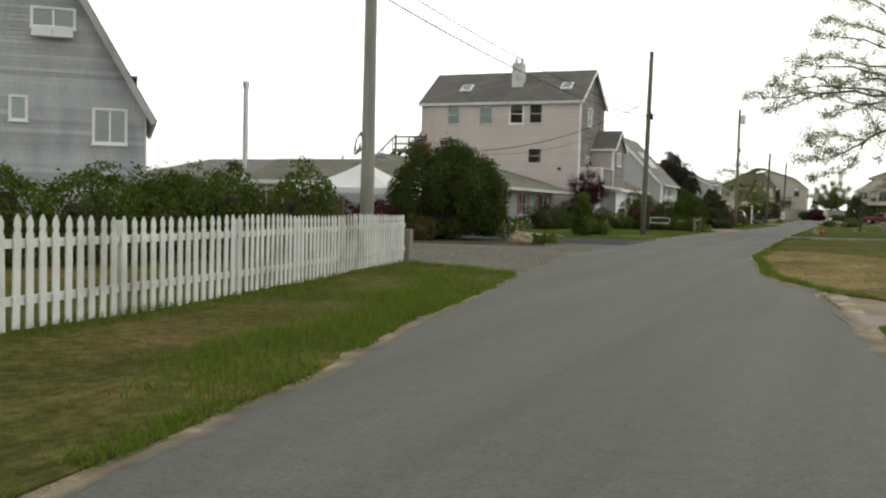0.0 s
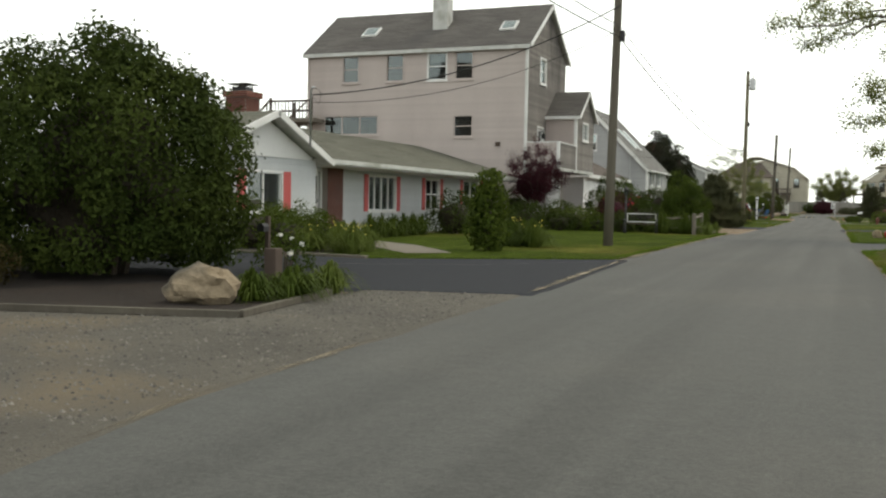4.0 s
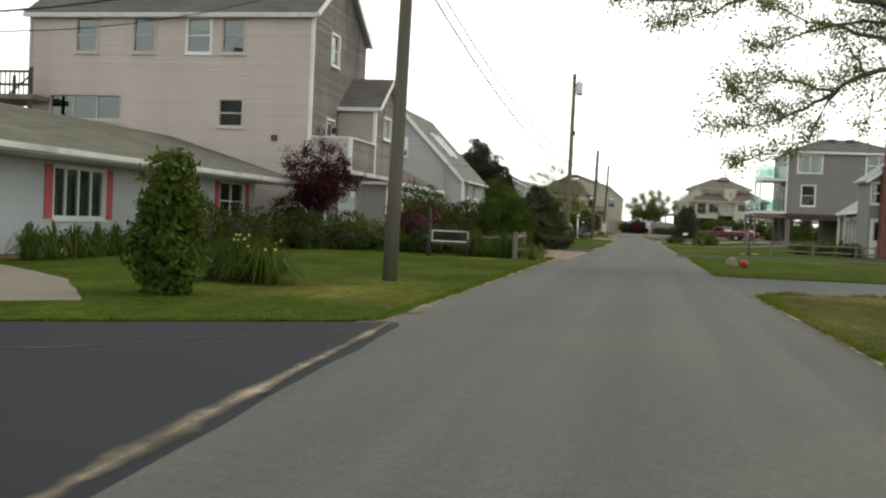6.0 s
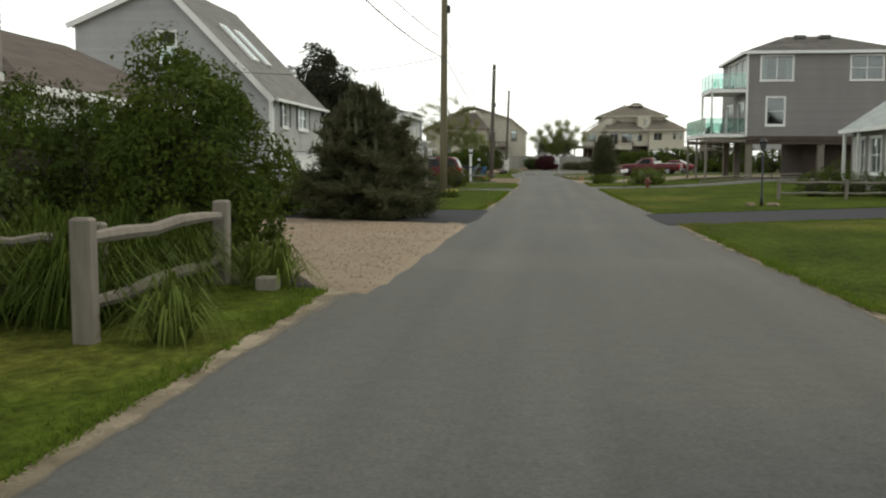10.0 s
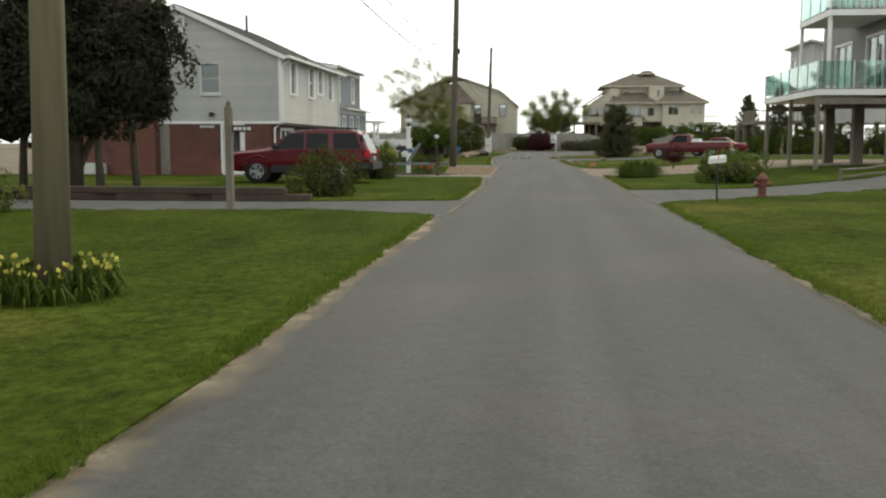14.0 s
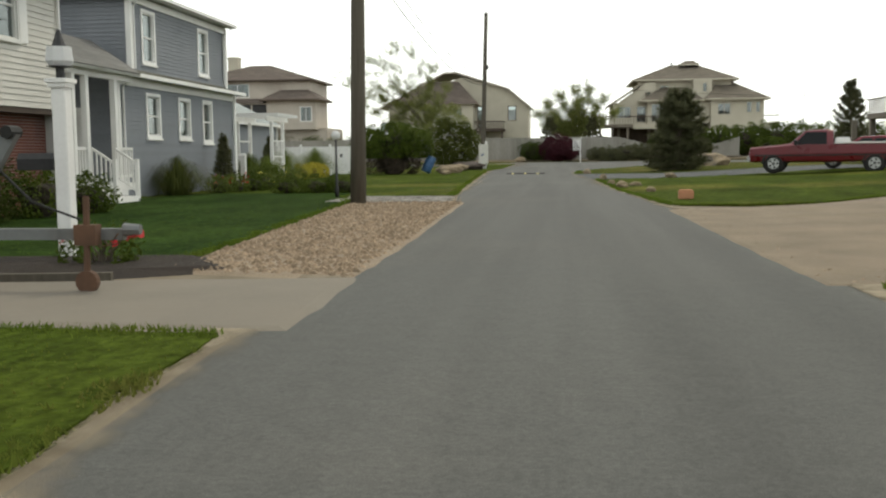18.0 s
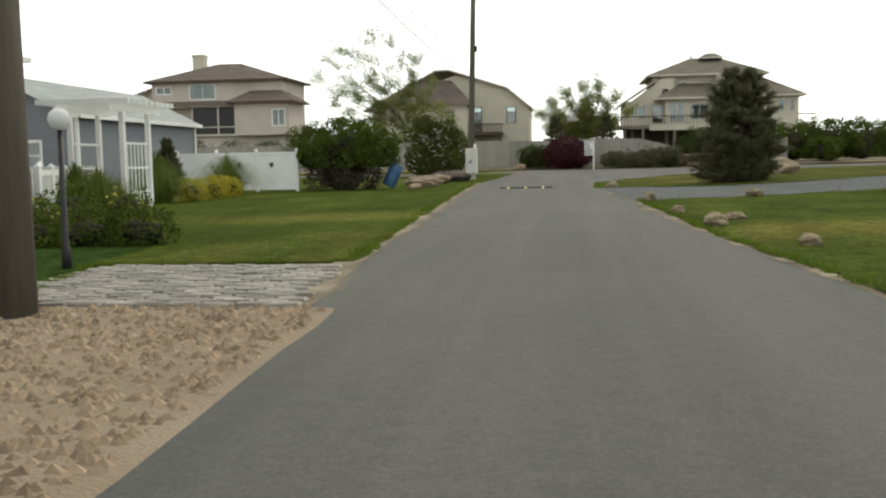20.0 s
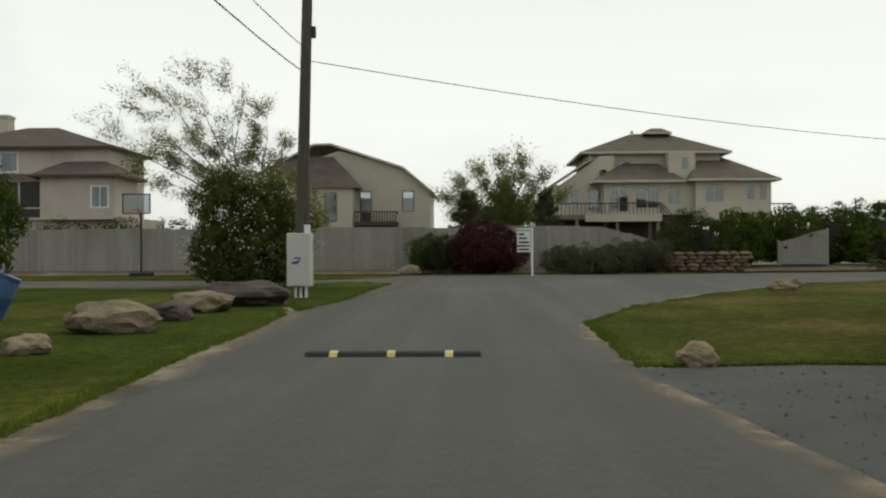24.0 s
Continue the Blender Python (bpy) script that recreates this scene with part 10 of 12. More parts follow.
def hoop():
    x, y = -15.7, 208.4
    g = gz(x, y)
    t = thing("basketball_hoop", x, y, g, "portable basketball hoop on a black pole", "hoop")
    bm = bmesh.new()
    box(bm, x - 0.45, x + 0.45, y - 0.3, y + 0.5, g, g + 0.18)
    bmesh.ops.bevel(bm, geom=bm.edges[:], offset=0.05, segments=2, affect="EDGES")
    part("base", bm, "steel_dark", t)
    bm = bmesh.new()
    tube(bm, [(x, y, g + 0.1), (x, y, g + 2.9)], 0.05, 8)
    part("pole", bm, "steel_dark", t)
    bm = bmesh.new()
    tube(bm, [(x, y, g + 2.5), (x, y - 0.55, g + 3.1)], 0.03, 6)
    part("arm", bm, "steel_dark", t)
    bm = bmesh.new()
    w = Wall((x - 0.6, y - 0.6), (x + 0.6, y - 0.6))
    w.block(bm, 0, 1.2, g + 2.75, g + 3.6, -0.01, 0.01)
    b = part("backboard", bm, "pane", t, "clear backboard")
    bm = bmesh.new()
    ring(bm, w, -0.02, 1.22, g + 2.73, g + 3.62, 0.05, -0.02, 0.02)
    part("frame", bm, "steel_dark", b)
    bm = bmesh.new()
    tube(bm, [(x + 0.23 * math.cos(k * 0.524), y - 0.85 + 0.23 * math.sin(k * 0.524), g + 2.9) for k in range(13)], 0.012, 5)
    part("rim", bm, "red_lens", t)


def flag_staff():
    bm = bmesh.new()
    tube(bm, [(24.6, 226, 0.6), (24.6, 226, 8.5)], [0.06, 0.02], 6)
    tagged(part("mast", bm, "metal"), "thin grey metal mast behind the hedge", "mast")


picket_fence()
dark_fence()
tent()
canvas_side()
lamp_post(-6.35, 65.0, 2.1, "black garden lamp post with a lantern")
lamp_post(6.8, 91.6, 2.25, "slim black lamp post with a lantern")
lamp_post(-6.5, 148.2, 2.05, "black lamp post with a white globe", True)
bench()
split_rail([(-3.5, 65.85), (-3.65, 69.3)], "split rail fence of weathered grey wood")
split_rail([(-5.0, 66.6), (-3.9, 66.9)], "short run of weathered rail fence", 0.85, 0.06)
split_rail([(9.4, 121.6), (12.0, 123.6), (14.6, 125.4), (17.4, 127.4)], "low rail of weathered wood before the house on piles", 0.42, 0.05)
split_rail([(8.8, 98.0), (11.4, 98.2), (14.0, 98.4), (15.2, 98.5)], "low split rail fence of weathered wood", 0.8, 0.06)
hydrant(5.4, 114.3)
street_mailbox(3.95, 112.3)
cluster_box(-5.85, 192.3)
speed_bump()
blue_bin(-8.4, 179.6)
estate_sign(1.25, 207.0)
sign_post(-6.42, 108.9)
porch_lamp_column(-6.0, 132.3)
boat_trailer()
kerb_wall()
bed_edging([(-16, 29.2), (-7.6, 29.4), (-3.2, 30.7), (-3.6, 33.3), (-4.2, 34.1)], "weathered timber edging of the planting bed")
bed_edging([(-4.6, 130.5), (-7.3, 130.05), (-12, 130.35)], "low timber edging of the flower bed")
arbor()
vinyl_fence((-18.6, 165.6), (-14.7, 165.6), 1.25, "white vinyl picket fence beside the arbor", False)
vinyl_fence((-17.6, 178.6), (-12.2, 178.6), 1.72, "white solid vinyl fence with a gate")
for gx in (-13.3, -14.75):
    bm = bmesh.new()
    box(bm, gx - 0.05, gx + 0.05, 178.44, 178.53, 1.08, 1.22)
    box(bm, gx - 0.09, gx + 0.09, 178.46, 178.5, 1.2, 1.27)
    tagged(part("gate_latch", bm, "steel_dark"), "black metal latch on the white vinyl gate", "latch")
vinyl_fence((-12.5, 158.2), (-14.6, 163.7), 1.15, "white vinyl picket fence by the house", False)
end_fence()
stone_wall()
hoop()
flag_staff()


def small_post(x, y, h, label):
    t = thing("mailbox", x, y, 0, label, "mailbox")
    post(t, "post", x, y, -0.1, h, 0.07, "dark_wood")
    bm = bmesh.new()
    pr = [(-0.06, 0), (0.06, 0), (0.06, 0.08), (0.03, 0.13), (-0.03, 0.13), (-0.06, 0.08)]
    prism(bm, [(x + a, y - 0.22, h - 0.25 + b) for a, b in pr], (0, 0.22 - 0.06, 0))
    part("box", bm, "steel_dark", t)


small_post(-6.2, 35.9, 0.95, "black mailbox on a dark wooden post")
tagged(post(None, "stump", -5.3, 34.65, 0.0, 0.5, 0.2, "dark_wood"), "short dark wooden stub post in the bed", "post")
tagged(post(None, "stump", -3.05, 69.0, 0.0, 0.16, 0.22, "grey_wood"), "low grey timber block in the grass", "timber")

ROCKS = [(-4.25, 31.5, 0.42, 0.32, 0.44, 3), (1.58, 164.4, 0.15, 0.14, 0.25, 5), (1.6, 158.3, 0.15, 0.13, 0.18, 6), (1.75, 154.2, 0.2, 0.2, 0.24, 7), (4.6, 166.0, 0.26, 0.22, 0.28, 8), (1.2, 177.0, 0.21, 0.19, 0.26, 9),
         (2.35, 150.4, 0.14, 0.12, 0.18, 11), (2.3, 155.6, 0.22, 0.16, 0.17, 12), (7.7, 194.0, 0.45, 0.35, 0.4, 13), (-7.0, 178.4, 0.3, 0.27, 0.27, 14), (-7.25, 182.0, 0.78, 0.55, 0.5, 15), (-7.2, 187.2, 0.68, 0.5, 0.48, 16),
         (3.95, 68.8, 0.2, 0.16, 0.38, 18), (7.1, 91.3, 0.2, 0.15, 0.14, 19), (6.4, 91.3, 0.18, 0.15, 0.14, 20), (-3.9, 209.0, 0.5, 0.3, 0.4, 21)]
for i, r in enumerate(ROCKS):
    rock(*r, label="weathered tan boulder lying in the grass" if r[2] > 0.25 else "small pale stone at the lawn's edge", group="stones along the lawns")
rock(-6.75, 189.2, 1.1, 0.6, 0.6, 17, "dark brown boulder under the blossoming shrub", material="dark_stone")
rock(9.3, 187.0, 1.35, 0.9, 0.95, 31, "big tan boulder behind the pine on the grass island")
rock(-7.15, 184.9, 0.5, 0.45, 0.36, 22, "dark brown boulder between paler stones", material="dark_stone")
bm = bmesh.new()
bmesh.ops.create_uvsphere(bm, u_segments=18, v_segments=10, radius=0.15, matrix=Matrix.Translation((4.35, 68.65, 0.18)))
tagged(part("ball", bm, "red_ball", smooth=True), "red rubber ball on the lawn", "ball")
bm = bmesh.new()
box(bm, 2.6, 2.95, 145.7, 146.0, 0.02, 0.26)
bmesh.ops.bevel(bm, geom=bm.edges[:], offset=0.03, segments=2, affect="EDGES")
tagged(part("paving_block", bm, "terracotta"), "orange clay block on the lawn's edge", "block")
bm = bmesh.new()
box(bm, -20.0, -18.8, 129.2, 129.75, 0.03, 0.5)
bmesh.ops.bevel(bm, geom=bm.edges[:], offset=0.02, segments=1, affect="EDGES")
tagged(part("storage_box", bm, "old_white"), "white storage box by the chimney", "box")


# ---- vehicles ----
def vehicle(name, x, y, heading, paint, label, stations, panes, wheels, wheel_r, extra, tall=1.0, spokes=False):
    """Lofted body from stations (x, sill, belt, top, half widths at sill, belt, top), panes, wheels; heading in degrees from +x."""
    g = gz(x, y) + 0.035
    t = thing(name, 0, 0, 0, label, "car")
    verts, faces = [], []
    for sx, sill, belt, top, ws, wb, wt in stations:
        mid = (sill + belt) / 2
        ring_ = [(-ws * 0.9, sill), (-ws, sill + 0.06), (-wb * 1.015, mid), (-wb, belt), (-wt - 0.03, top - 0.05), (-wt + 0.06, top), (wt - 0.06, top), (wt + 0.03, top - 0.05), (wb, belt), (wb * 1.015, mid), (ws, sill + 0.06), (ws * 0.9, sill)]
        verts += [(sx, a, b) for a, b in ring_]
    n = 12
    for i in range(len(stations) - 1):
        for k in range(n):
            j = (k + 1) % n
            faces.append((i * n + k, i * n + j, (i + 1) * n + j, (i + 1) * n + k))
    faces += [tuple(range(n)), tuple(reversed(range((len(stations) - 1) * n, len(stations) * n)))]
    body = raw("body", verts, faces, paint, t)
    sub = body.modifiers.new("round", "BEVEL")
    sub.width, sub.segments, sub.limit_method, sub.angle_limit = 0.035, 2, "ANGLE", radians(25)
    for nm, m, quad in panes:
        bm = bmesh.new()
        q = [Vector(p) for p in quad]
        nrm = (q[1] - q[0]).cross(q[-1] - q[0]).normalized()
        c = sum(q, Vector()) / len(q)
        if nrm.dot(c - Vector((c.x * 0.6, 0, 0.9))) < 0:
            nrm = -nrm
        prism(bm, [p + nrm * 0.004 for p in q], nrm * 0.012)
        part(nm, bm, m, body)
    for wx, wy in wheels:
        s = 1 if wy > 0 else -1
        bm = bmesh.new()
        tube(bm, [(wx, wy - 0.11, wheel_r), (wx, wy - 0.08, wheel_r), (wx, wy + 0.08, wheel_r), (wx, wy + 0.11, wheel_r)], [wheel_r * 0.9, wheel_r, wheel_r, wheel_r * 0.9], 24)
        w = part("wheel", bm, "rubber", t)
        bm = bmesh.new()
        tube(bm, [(wx, wy + s * 0.10, wheel_r), (wx, wy + s * 0.117, wheel_r)], [wheel_r * 0.64, wheel_r * 0.6], 20)
        part("rim", bm, "rubber" if spokes else "metal", w)
        bm = bmesh.new()
        tube(bm, [(wx, wy + s * 0.112, wheel_r), (wx, wy + s * 0.126, wheel_r)], wheel_r * 0.16, 10)
        part("hub", bm, "metal" if spokes else "car_dark", w)
        if spokes:
            bm = bmesh.new()
            tube(bm, [(wx + math.cos(k * 0.2618) * wheel_r * 0.61, wy + s * 0.118, wheel_r + math.sin(k * 0.2618) * wheel_r * 0.61) for k in range(25)], wheel_r * 0.045, 5)
            part("rim_lip", bm, "metal", w)
            for k in range(10):
                a = (k // 2) * 1.2566 + (0.26 if k % 2 else -0.26)
                bm = bmesh.new()
                tube(bm, [(wx + math.cos(a) * wheel_r * 0.1, wy + s * 0.12, wheel_r + math.sin(a) * wheel_r * 0.1), (wx + math.cos(a) * wheel_r * 0.6, wy + s * 0.12, wheel_r + math.sin(a) * wheel_r * 0.6)], [wheel_r * 0.055, wheel_r * 0.075], 5)
                part("spoke", bm, "metal", w)
        for k in range(0 if spokes else 5):
            a = k * 1.2566
            bm = bmesh.new()
            tube(bm, [(wx + math.cos(a + 0.63) * wheel_r * 0.42, wy + s * 0.11, wheel_r + math.sin(a + 0.63) * wheel_r * 0.42), (wx + math.cos(a + 0.63) * wheel_r * 0.42, wy + s * 0.119, wheel_r + math.sin(a + 0.63) * wheel_r * 0.42)], wheel_r * 0.13, 7)
            part("rim_slot", bm, "rubber", w)
        bm = bmesh.new()
        pts = [(wx + math.cos(a) * wheel_r * 1.2, wy + s * 0.06, wheel_r + math.sin(a) * wheel_r * 1.2) for a in [math.pi * k / 12 for k in range(13)]]
        tube(bm, pts, 0.05, 8)
        part("wheel_arch", bm, "car_dark", body, smooth=True)
        if spokes:
            bm = bmesh.new()
            tube(bm, [(wx + math.cos(a) * wheel_r * 1.36, wy + s * 0.075, wheel_r + math.sin(a) * wheel_r * 1.36) for a in [math.pi * (0.06 + 0.88 * k / 12) for k in range(13)]], [0.02] + [0.055] * 11 + [0.02], 8)
            part("wing_flare", bm, paint, body, smooth=True)
        # black disc stands in for the shaded hollow round the wheel
        bm = bmesh.new()
        tube(bm, [(wx, wy - s * 0.2, wheel_r + 0.02), (wx, wy + s * 0.045, wheel_r + 0.02)], wheel_r * 1.17, 22)
        part("wheel_well", bm, "rubber", body)
    for nm, m, b in extra:
        bm = bmesh.new()
        box(bm, *b)
        bmesh.ops.bevel(bm, geom=bm.edges[:], offset=min(0.03, min(b[1] - b[0], b[3] - b[2], b[5] - b[4]) * 0.3), segments=2, affect="EDGES")
        part(nm, bm, m, t)
    t.matrix_basis = pose(x, y, g, 0, 0, heading) @ Matrix.Diagonal((1, 1, tall, 1))
    return t


def side_panes(rows, wb, wt, belt, top):
    """Both sides' panes from (x0, x1, x0 at top, x1 at top)."""
    out = []
    for a, b, c, d in rows:
        for s in (-1, 1):
            k = 0.1
            y0, y1 = s * (wb + (wt + 0.03 - wb) * 0.08), s * (wb + (wt + 0.03 - wb) * 0.88)
            z0, z1 = belt + 0.02, top - 0.12
            out.append(("side_window", "car_glass", [(a, y0, z0), (b, y0, z0), (d, y1, z1), (c, y1, z1)]))
    return out


SUV = [(2.40, 0.50, 0.74, 0.78, 0.70, 0.74, 0.66), (2.34, 0.40, 0.90, 0.97, 0.82, 0.86, 0.74), (2.1, 0.37, 0.97, 1.05, 0.87, 0.90, 0.78), (1.15, 0.36, 1.05, 1.15, 0.90, 0.93, 0.80), (0.98, 0.36, 1.07, 1.19, 0.90, 0.93, 0.78),
       (0.30, 0.36, 1.10, 1.69, 0.90, 0.93, 0.70), (0.0, 0.36, 1.10, 1.76, 0.90, 0.93, 0.71), (-0.8, 0.36, 1.10, 1.79, 0.90, 0.93, 0.72), (-1.75, 0.38, 1.10, 1.77, 0.90, 0.93, 0.72), (-2.0, 0.40, 1.10, 1.72, 0.89, 0.925, 0.71), (-2.10, 0.42, 1.10, 1.64, 0.88, 0.92, 0.71), (-2.36, 0.46, 1.08, 1.12, 0.86, 0.91, 0.84), (-2.43, 0.50, 0.92, 0.97, 0.84, 0.88, 0.82)]
suv_p = side_panes([(0.86, -0.20, 0.30, -0.18), (-0.28, -1.02, -0.26, -1.02), (-1.20, -2.16, -1.18, -1.93)], 0.93, 0.71, 1.1, 1.77)
suv_p += [("windscreen", "car_glass", [(0.93, -0.74, 1.24), (0.93, 0.74, 1.24), (0.36, 0.64, 1.64), (0.36, -0.64, 1.64)]), ("rear_window", "car_glass", [(-2.345, -0.76, 1.13), (-2.345, 0.76, 1.13), (-2.125, 0.64, 1.6), (-2.125, -0.64, 1.6)])]
suv_x = [("front_bumper", "car_dark", (2.2, 2.48, -0.86, 0.86, 0.42, 0.66)), ("rear_bumper", "car_dark", (-2.56, -2.3, -0.89, 0.89, 0.45, 0.70)),
         ("rear_quarter_cladding", "car_dark", (-2.4, -1.86, 0.86, 0.945, 0.45, 0.68)), ("rear_quarter_cladding", "car_dark", (-2.4, -1.86, -0.945, -0.86, 0.45, 0.68)),
         ("rear_pillar_trim", "rubber", (-2.2, -2.1, 0.76, 0.83, 1.12, 1.6)), ("rear_pillar_trim", "rubber", (-2.2, -2.1, -0.83, -0.76, 1.12, 1.6)),
         ("roof_rail", "steel_dark", (-1.75, 0.1, -0.69, -0.65, 1.80, 1.84)), ("roof_rail", "steel_dark", (-1.75, 0.1, 0.65, 0.69, 1.80, 1.84)), ("roof_bar", "steel_dark", (-0.5, -0.44, -0.65, 0.65, 1.81, 1.84)), ("roof_bar", "steel_dark", (-1.4, -1.34, -0.65, 0.65, 1.81, 1.84)),
         ("tail_lamp", "red_lens", (-2.44, -2.24, 0.80, 0.93, 0.84, 1.10)), ("tail_lamp", "red_lens", (-2.44, -2.24, -0.93, -0.80, 0.84, 1.10)),
         ("head_lamp", "clear_lens", (2.2, 2.39, 0.55, 0.87, 0.75, 0.92)), ("head_lamp", "clear_lens", (2.2, 2.39, -0.87, -0.55, 0.75, 0.92)), ("grille", "steel_dark", (2.3, 2.43, -0.5, 0.5, 0.7, 0.88)),
         ("number_plate", "white", (-2.455, -2.435, -0.22, 0.22, 0.74, 0.88)), ("plate_bar", "ink", (-2.46, -2.456, -0.17, 0.17, 0.78, 0.84)), ("tailgate_trim", "metal", (-2.43, -2.40, -0.3, 0.3, 0.985, 1.005)),
         ("mirror", "steel_dark", (0.66, 0.82, 0.93, 1.13, 1.1, 1.26)), ("mirror", "steel_dark", (0.66, 0.82, -1.13, -0.93, 1.1, 1.26)),
         ("door_handle", "car_dark", (-0.17, 0.0, 0.925, 0.96, 0.97, 1.01)), ("door_handle", "car_dark", (-1.08, -0.92, 0.925, 0.96, 0.97, 1.01)),
         ("door_handle", "car_dark", (-0.17, 0.0, -0.96, -0.925, 0.97, 1.01)), ("door_handle", "car_dark", (-1.08, -0.92, -0.96, -0.925, 0.97, 1.01)), ("wiper", "steel_dark", (-2.32, -2.28, -0.3, 0.25, 1.2, 1.23)), ("high_brake_lamp", "red_lens", (-2.12, -2.05, -0.16, 0.16, 1.66, 1.69))]
for s_ in (-1, 1):
    lo, hi = sorted((s_ * 0.87, s_ * 0.95))
    suv_x += [("door_cladding", "car_dark", (-0.22, 0.93, lo, hi, 0.34, 0.60)), ("door_cladding", "car_dark", (-0.96, -0.24, lo, hi, 0.34, 0.60))]
    suv_x += [("door_seam", "rubber", (xs - 0.006, xs + 0.006, *sorted((s_ * 0.90, s_ * 0.937)), 0.60, 1.10)) for xs in (0.94, -0.23, -1.1)]
vehicle("parked_car", -8.2, 122.3, 180, "car_red", "red four-door off-road car parked on the lawn", SUV, suv_p, [(1.42, 0.82), (1.42, -0.82), (-1.42, 0.82), (-1.42, -0.82)], 0.38, suv_x, 1.0, spokes=True)

PICKUP = [(2.75, 0.5, 0.8, 0.84, 0.8, 0.84, 0.78), (2.68, 0.42, 0.98, 1.04, 0.9, 0.94, 0.86), (1.5, 0.42, 1.08, 1.14, 0.94, 0.97, 0.88), (1.1, 0.42, 1.1, 1.2, 0.94, 0.97, 0.86), (0.55, 0.42, 1.12, 1.72, 0.94, 0.97, 0.7),
          (-0.3, 0.42, 1.12, 1.76, 0.94, 0.97, 0.7), (-0.52, 0.42, 1.12, 1.72, 0.94, 0.97, 0.7), (-0.56, 0.42, 1.12, 1.16, 0.94, 0.97, 0.92), (-3.3, 0.48, 1.14, 1.18, 0.94, 0.97, 0.92), (-3.35, 0.52, 1.1, 1.15, 0.92, 0.95, 0.9)]
pk_p = side_panes([(0.95, -0.3, 0.5, -0.28)], 0.97, 0.7, 1.12, 1.76)
pk_p += [("windscreen", "car_glass", [(1.08, -0.76, 1.22), (1.08, 0.76, 1.22), (0.6, 0.64, 1.66), (0.6, -0.64, 1.66)]), ("rear_window", "car_glass", [(-0.545, -0.7, 1.25), (-0.545, 0.7, 1.25), (-0.53, 0.6, 1.64), (-0.53, -0.6, 1.64)])]
pk_x = [("front_bumper", "metal", (2.6, 2.82, -0.9, 0.9, 0.48, 0.68)), ("rear_bumper", "metal", (-3.55, -3.32, -0.92, 0.92, 0.5, 0.68)),
        ("tail_lamp", "red_lens", (-3.38, -3.2, 0.84, 0.98, 0.78, 1.08)), ("tail_lamp", "red_lens", (-3.38, -3.2, -0.98, -0.84, 0.78, 1.08)),
        ("head_lamp", "clear_lens", (2.6, 2.72, 0.6, 0.9, 0.78, 0.94)), ("head_lamp", "clear_lens", (2.6, 2.72, -0.9, -0.6, 0.78, 0.94)),
        ("tailgate_panel", "metal", (-3.39, -3.355, -0.7, 0.7, 0.84, 1.02)), ("tool_chest", "white", (-1.15, -0.62, -0.8, 0.8, 1.17, 1.42)),
        ("bed_rail", "white", (-3.3, -0.6, 0.86, 0.98, 1.17, 1.23)), ("bed_rail", "white", (-3.3, -0.6, -0.98, -0.86, 1.17, 1.23)),
        ("mirror", "steel_dark", (0.8, 0.95, 0.98, 1.2, 1.12, 1.32)), ("mirror", "steel_dark", (0.8, 0.95, -1.2, -0.98, 1.12, 1.32)),
        ("side_moulding", "car_dark", (-3.2, 2.5, 0.965, 0.985, 0.68, 0.74)), ("side_moulding", "car_dark", (-3.2, 2.5, -0.985, -0.965, 0.68, 0.74)), ("number_plate", "white", (-3.41, -3.39, -0.15, 0.15, 0.7, 0.84))]
vehicle("pickup_truck", 10.45, 163.7, 163, "truck_red", "old red pickup truck with a white tool chest", PICKUP, pk_p, [(1.75, 0.86), (1.75, -0.86), (-2.1, 0.86), (-2.1, -0.86)], 0.37, pk_x)

SEDAN = [(2.3, 0.45, 0.62, 0.66, 0.7, 0.76, 0.68), (2.15, 0.3, 0.74, 0.8, 0.82, 0.86, 0.76), (1.0, 0.28, 0.86, 0.94, 0.86, 0.88, 0.78), (0.25, 0.28, 0.9, 1.38, 0.86, 0.88, 0.6), (-0.8, 0.28, 0.9, 1.42, 0.86, 0.88, 0.6), (-1.55, 0.3, 0.92, 1.02, 0.86, 0.88, 0.74), (-2.2, 0.34, 0.9, 0.98, 0.82, 0.86, 0.74), (-2.3, 0.45, 0.7, 0.74, 0.76, 0.8, 0.7)]
sd_p = side_panes([(0.7, -0.2, 0.2, -0.2), (-0.28, -1.2, -0.28, -0.85)], 0.88, 0.6, 0.9, 1.4)
sd_p += [("windscreen", "car_glass", [(0.95, -0.7, 0.98), (0.95, 0.7, 0.98), (0.32, 0.54, 1.34), (0.32, -0.54, 1.34)]), ("rear_window", "car_glass", [(-1.52, -0.66, 1.04), (-1.52, 0.66, 1.04), (-0.88, 0.54, 1.38), (-0.88, -0.54, 1.38)])]
sd_x = [("front_bumper", "car_dark", (2.15, 2.36, -0.8, 0.8, 0.35, 0.55)), ("rear_bumper", "car_dark", (-2.36, -2.15, -0.82, 0.82, 0.36, 0.58)), ("tail_lamp", "red_lens", (-2.3, -2.1, 0.62, 0.86, 0.68, 0.84)), ("tail_lamp", "red_lens", (-2.3, -2.1, -0.86, -0.62, 0.68, 0.84))]
vehicle("parked_car", 13.3, 166.9, 163, "car_red", "dark red saloon car parked behind the pickup truck", SEDAN, sd_p, [(1.4, 0.78), (1.4, -0.78), (-1.35, 0.78), (-1.35, -0.78)], 0.31, sd_x)
vehicle("parked_car", -20.5, 118.5, 90, "car_red", "red saloon car half hidden behind the cedar", SEDAN, sd_p, [(1.4, 0.78), (1.4, -0.78), (-1.35, 0.78), (-1.35, -0.78)], 0.31, sd_x)

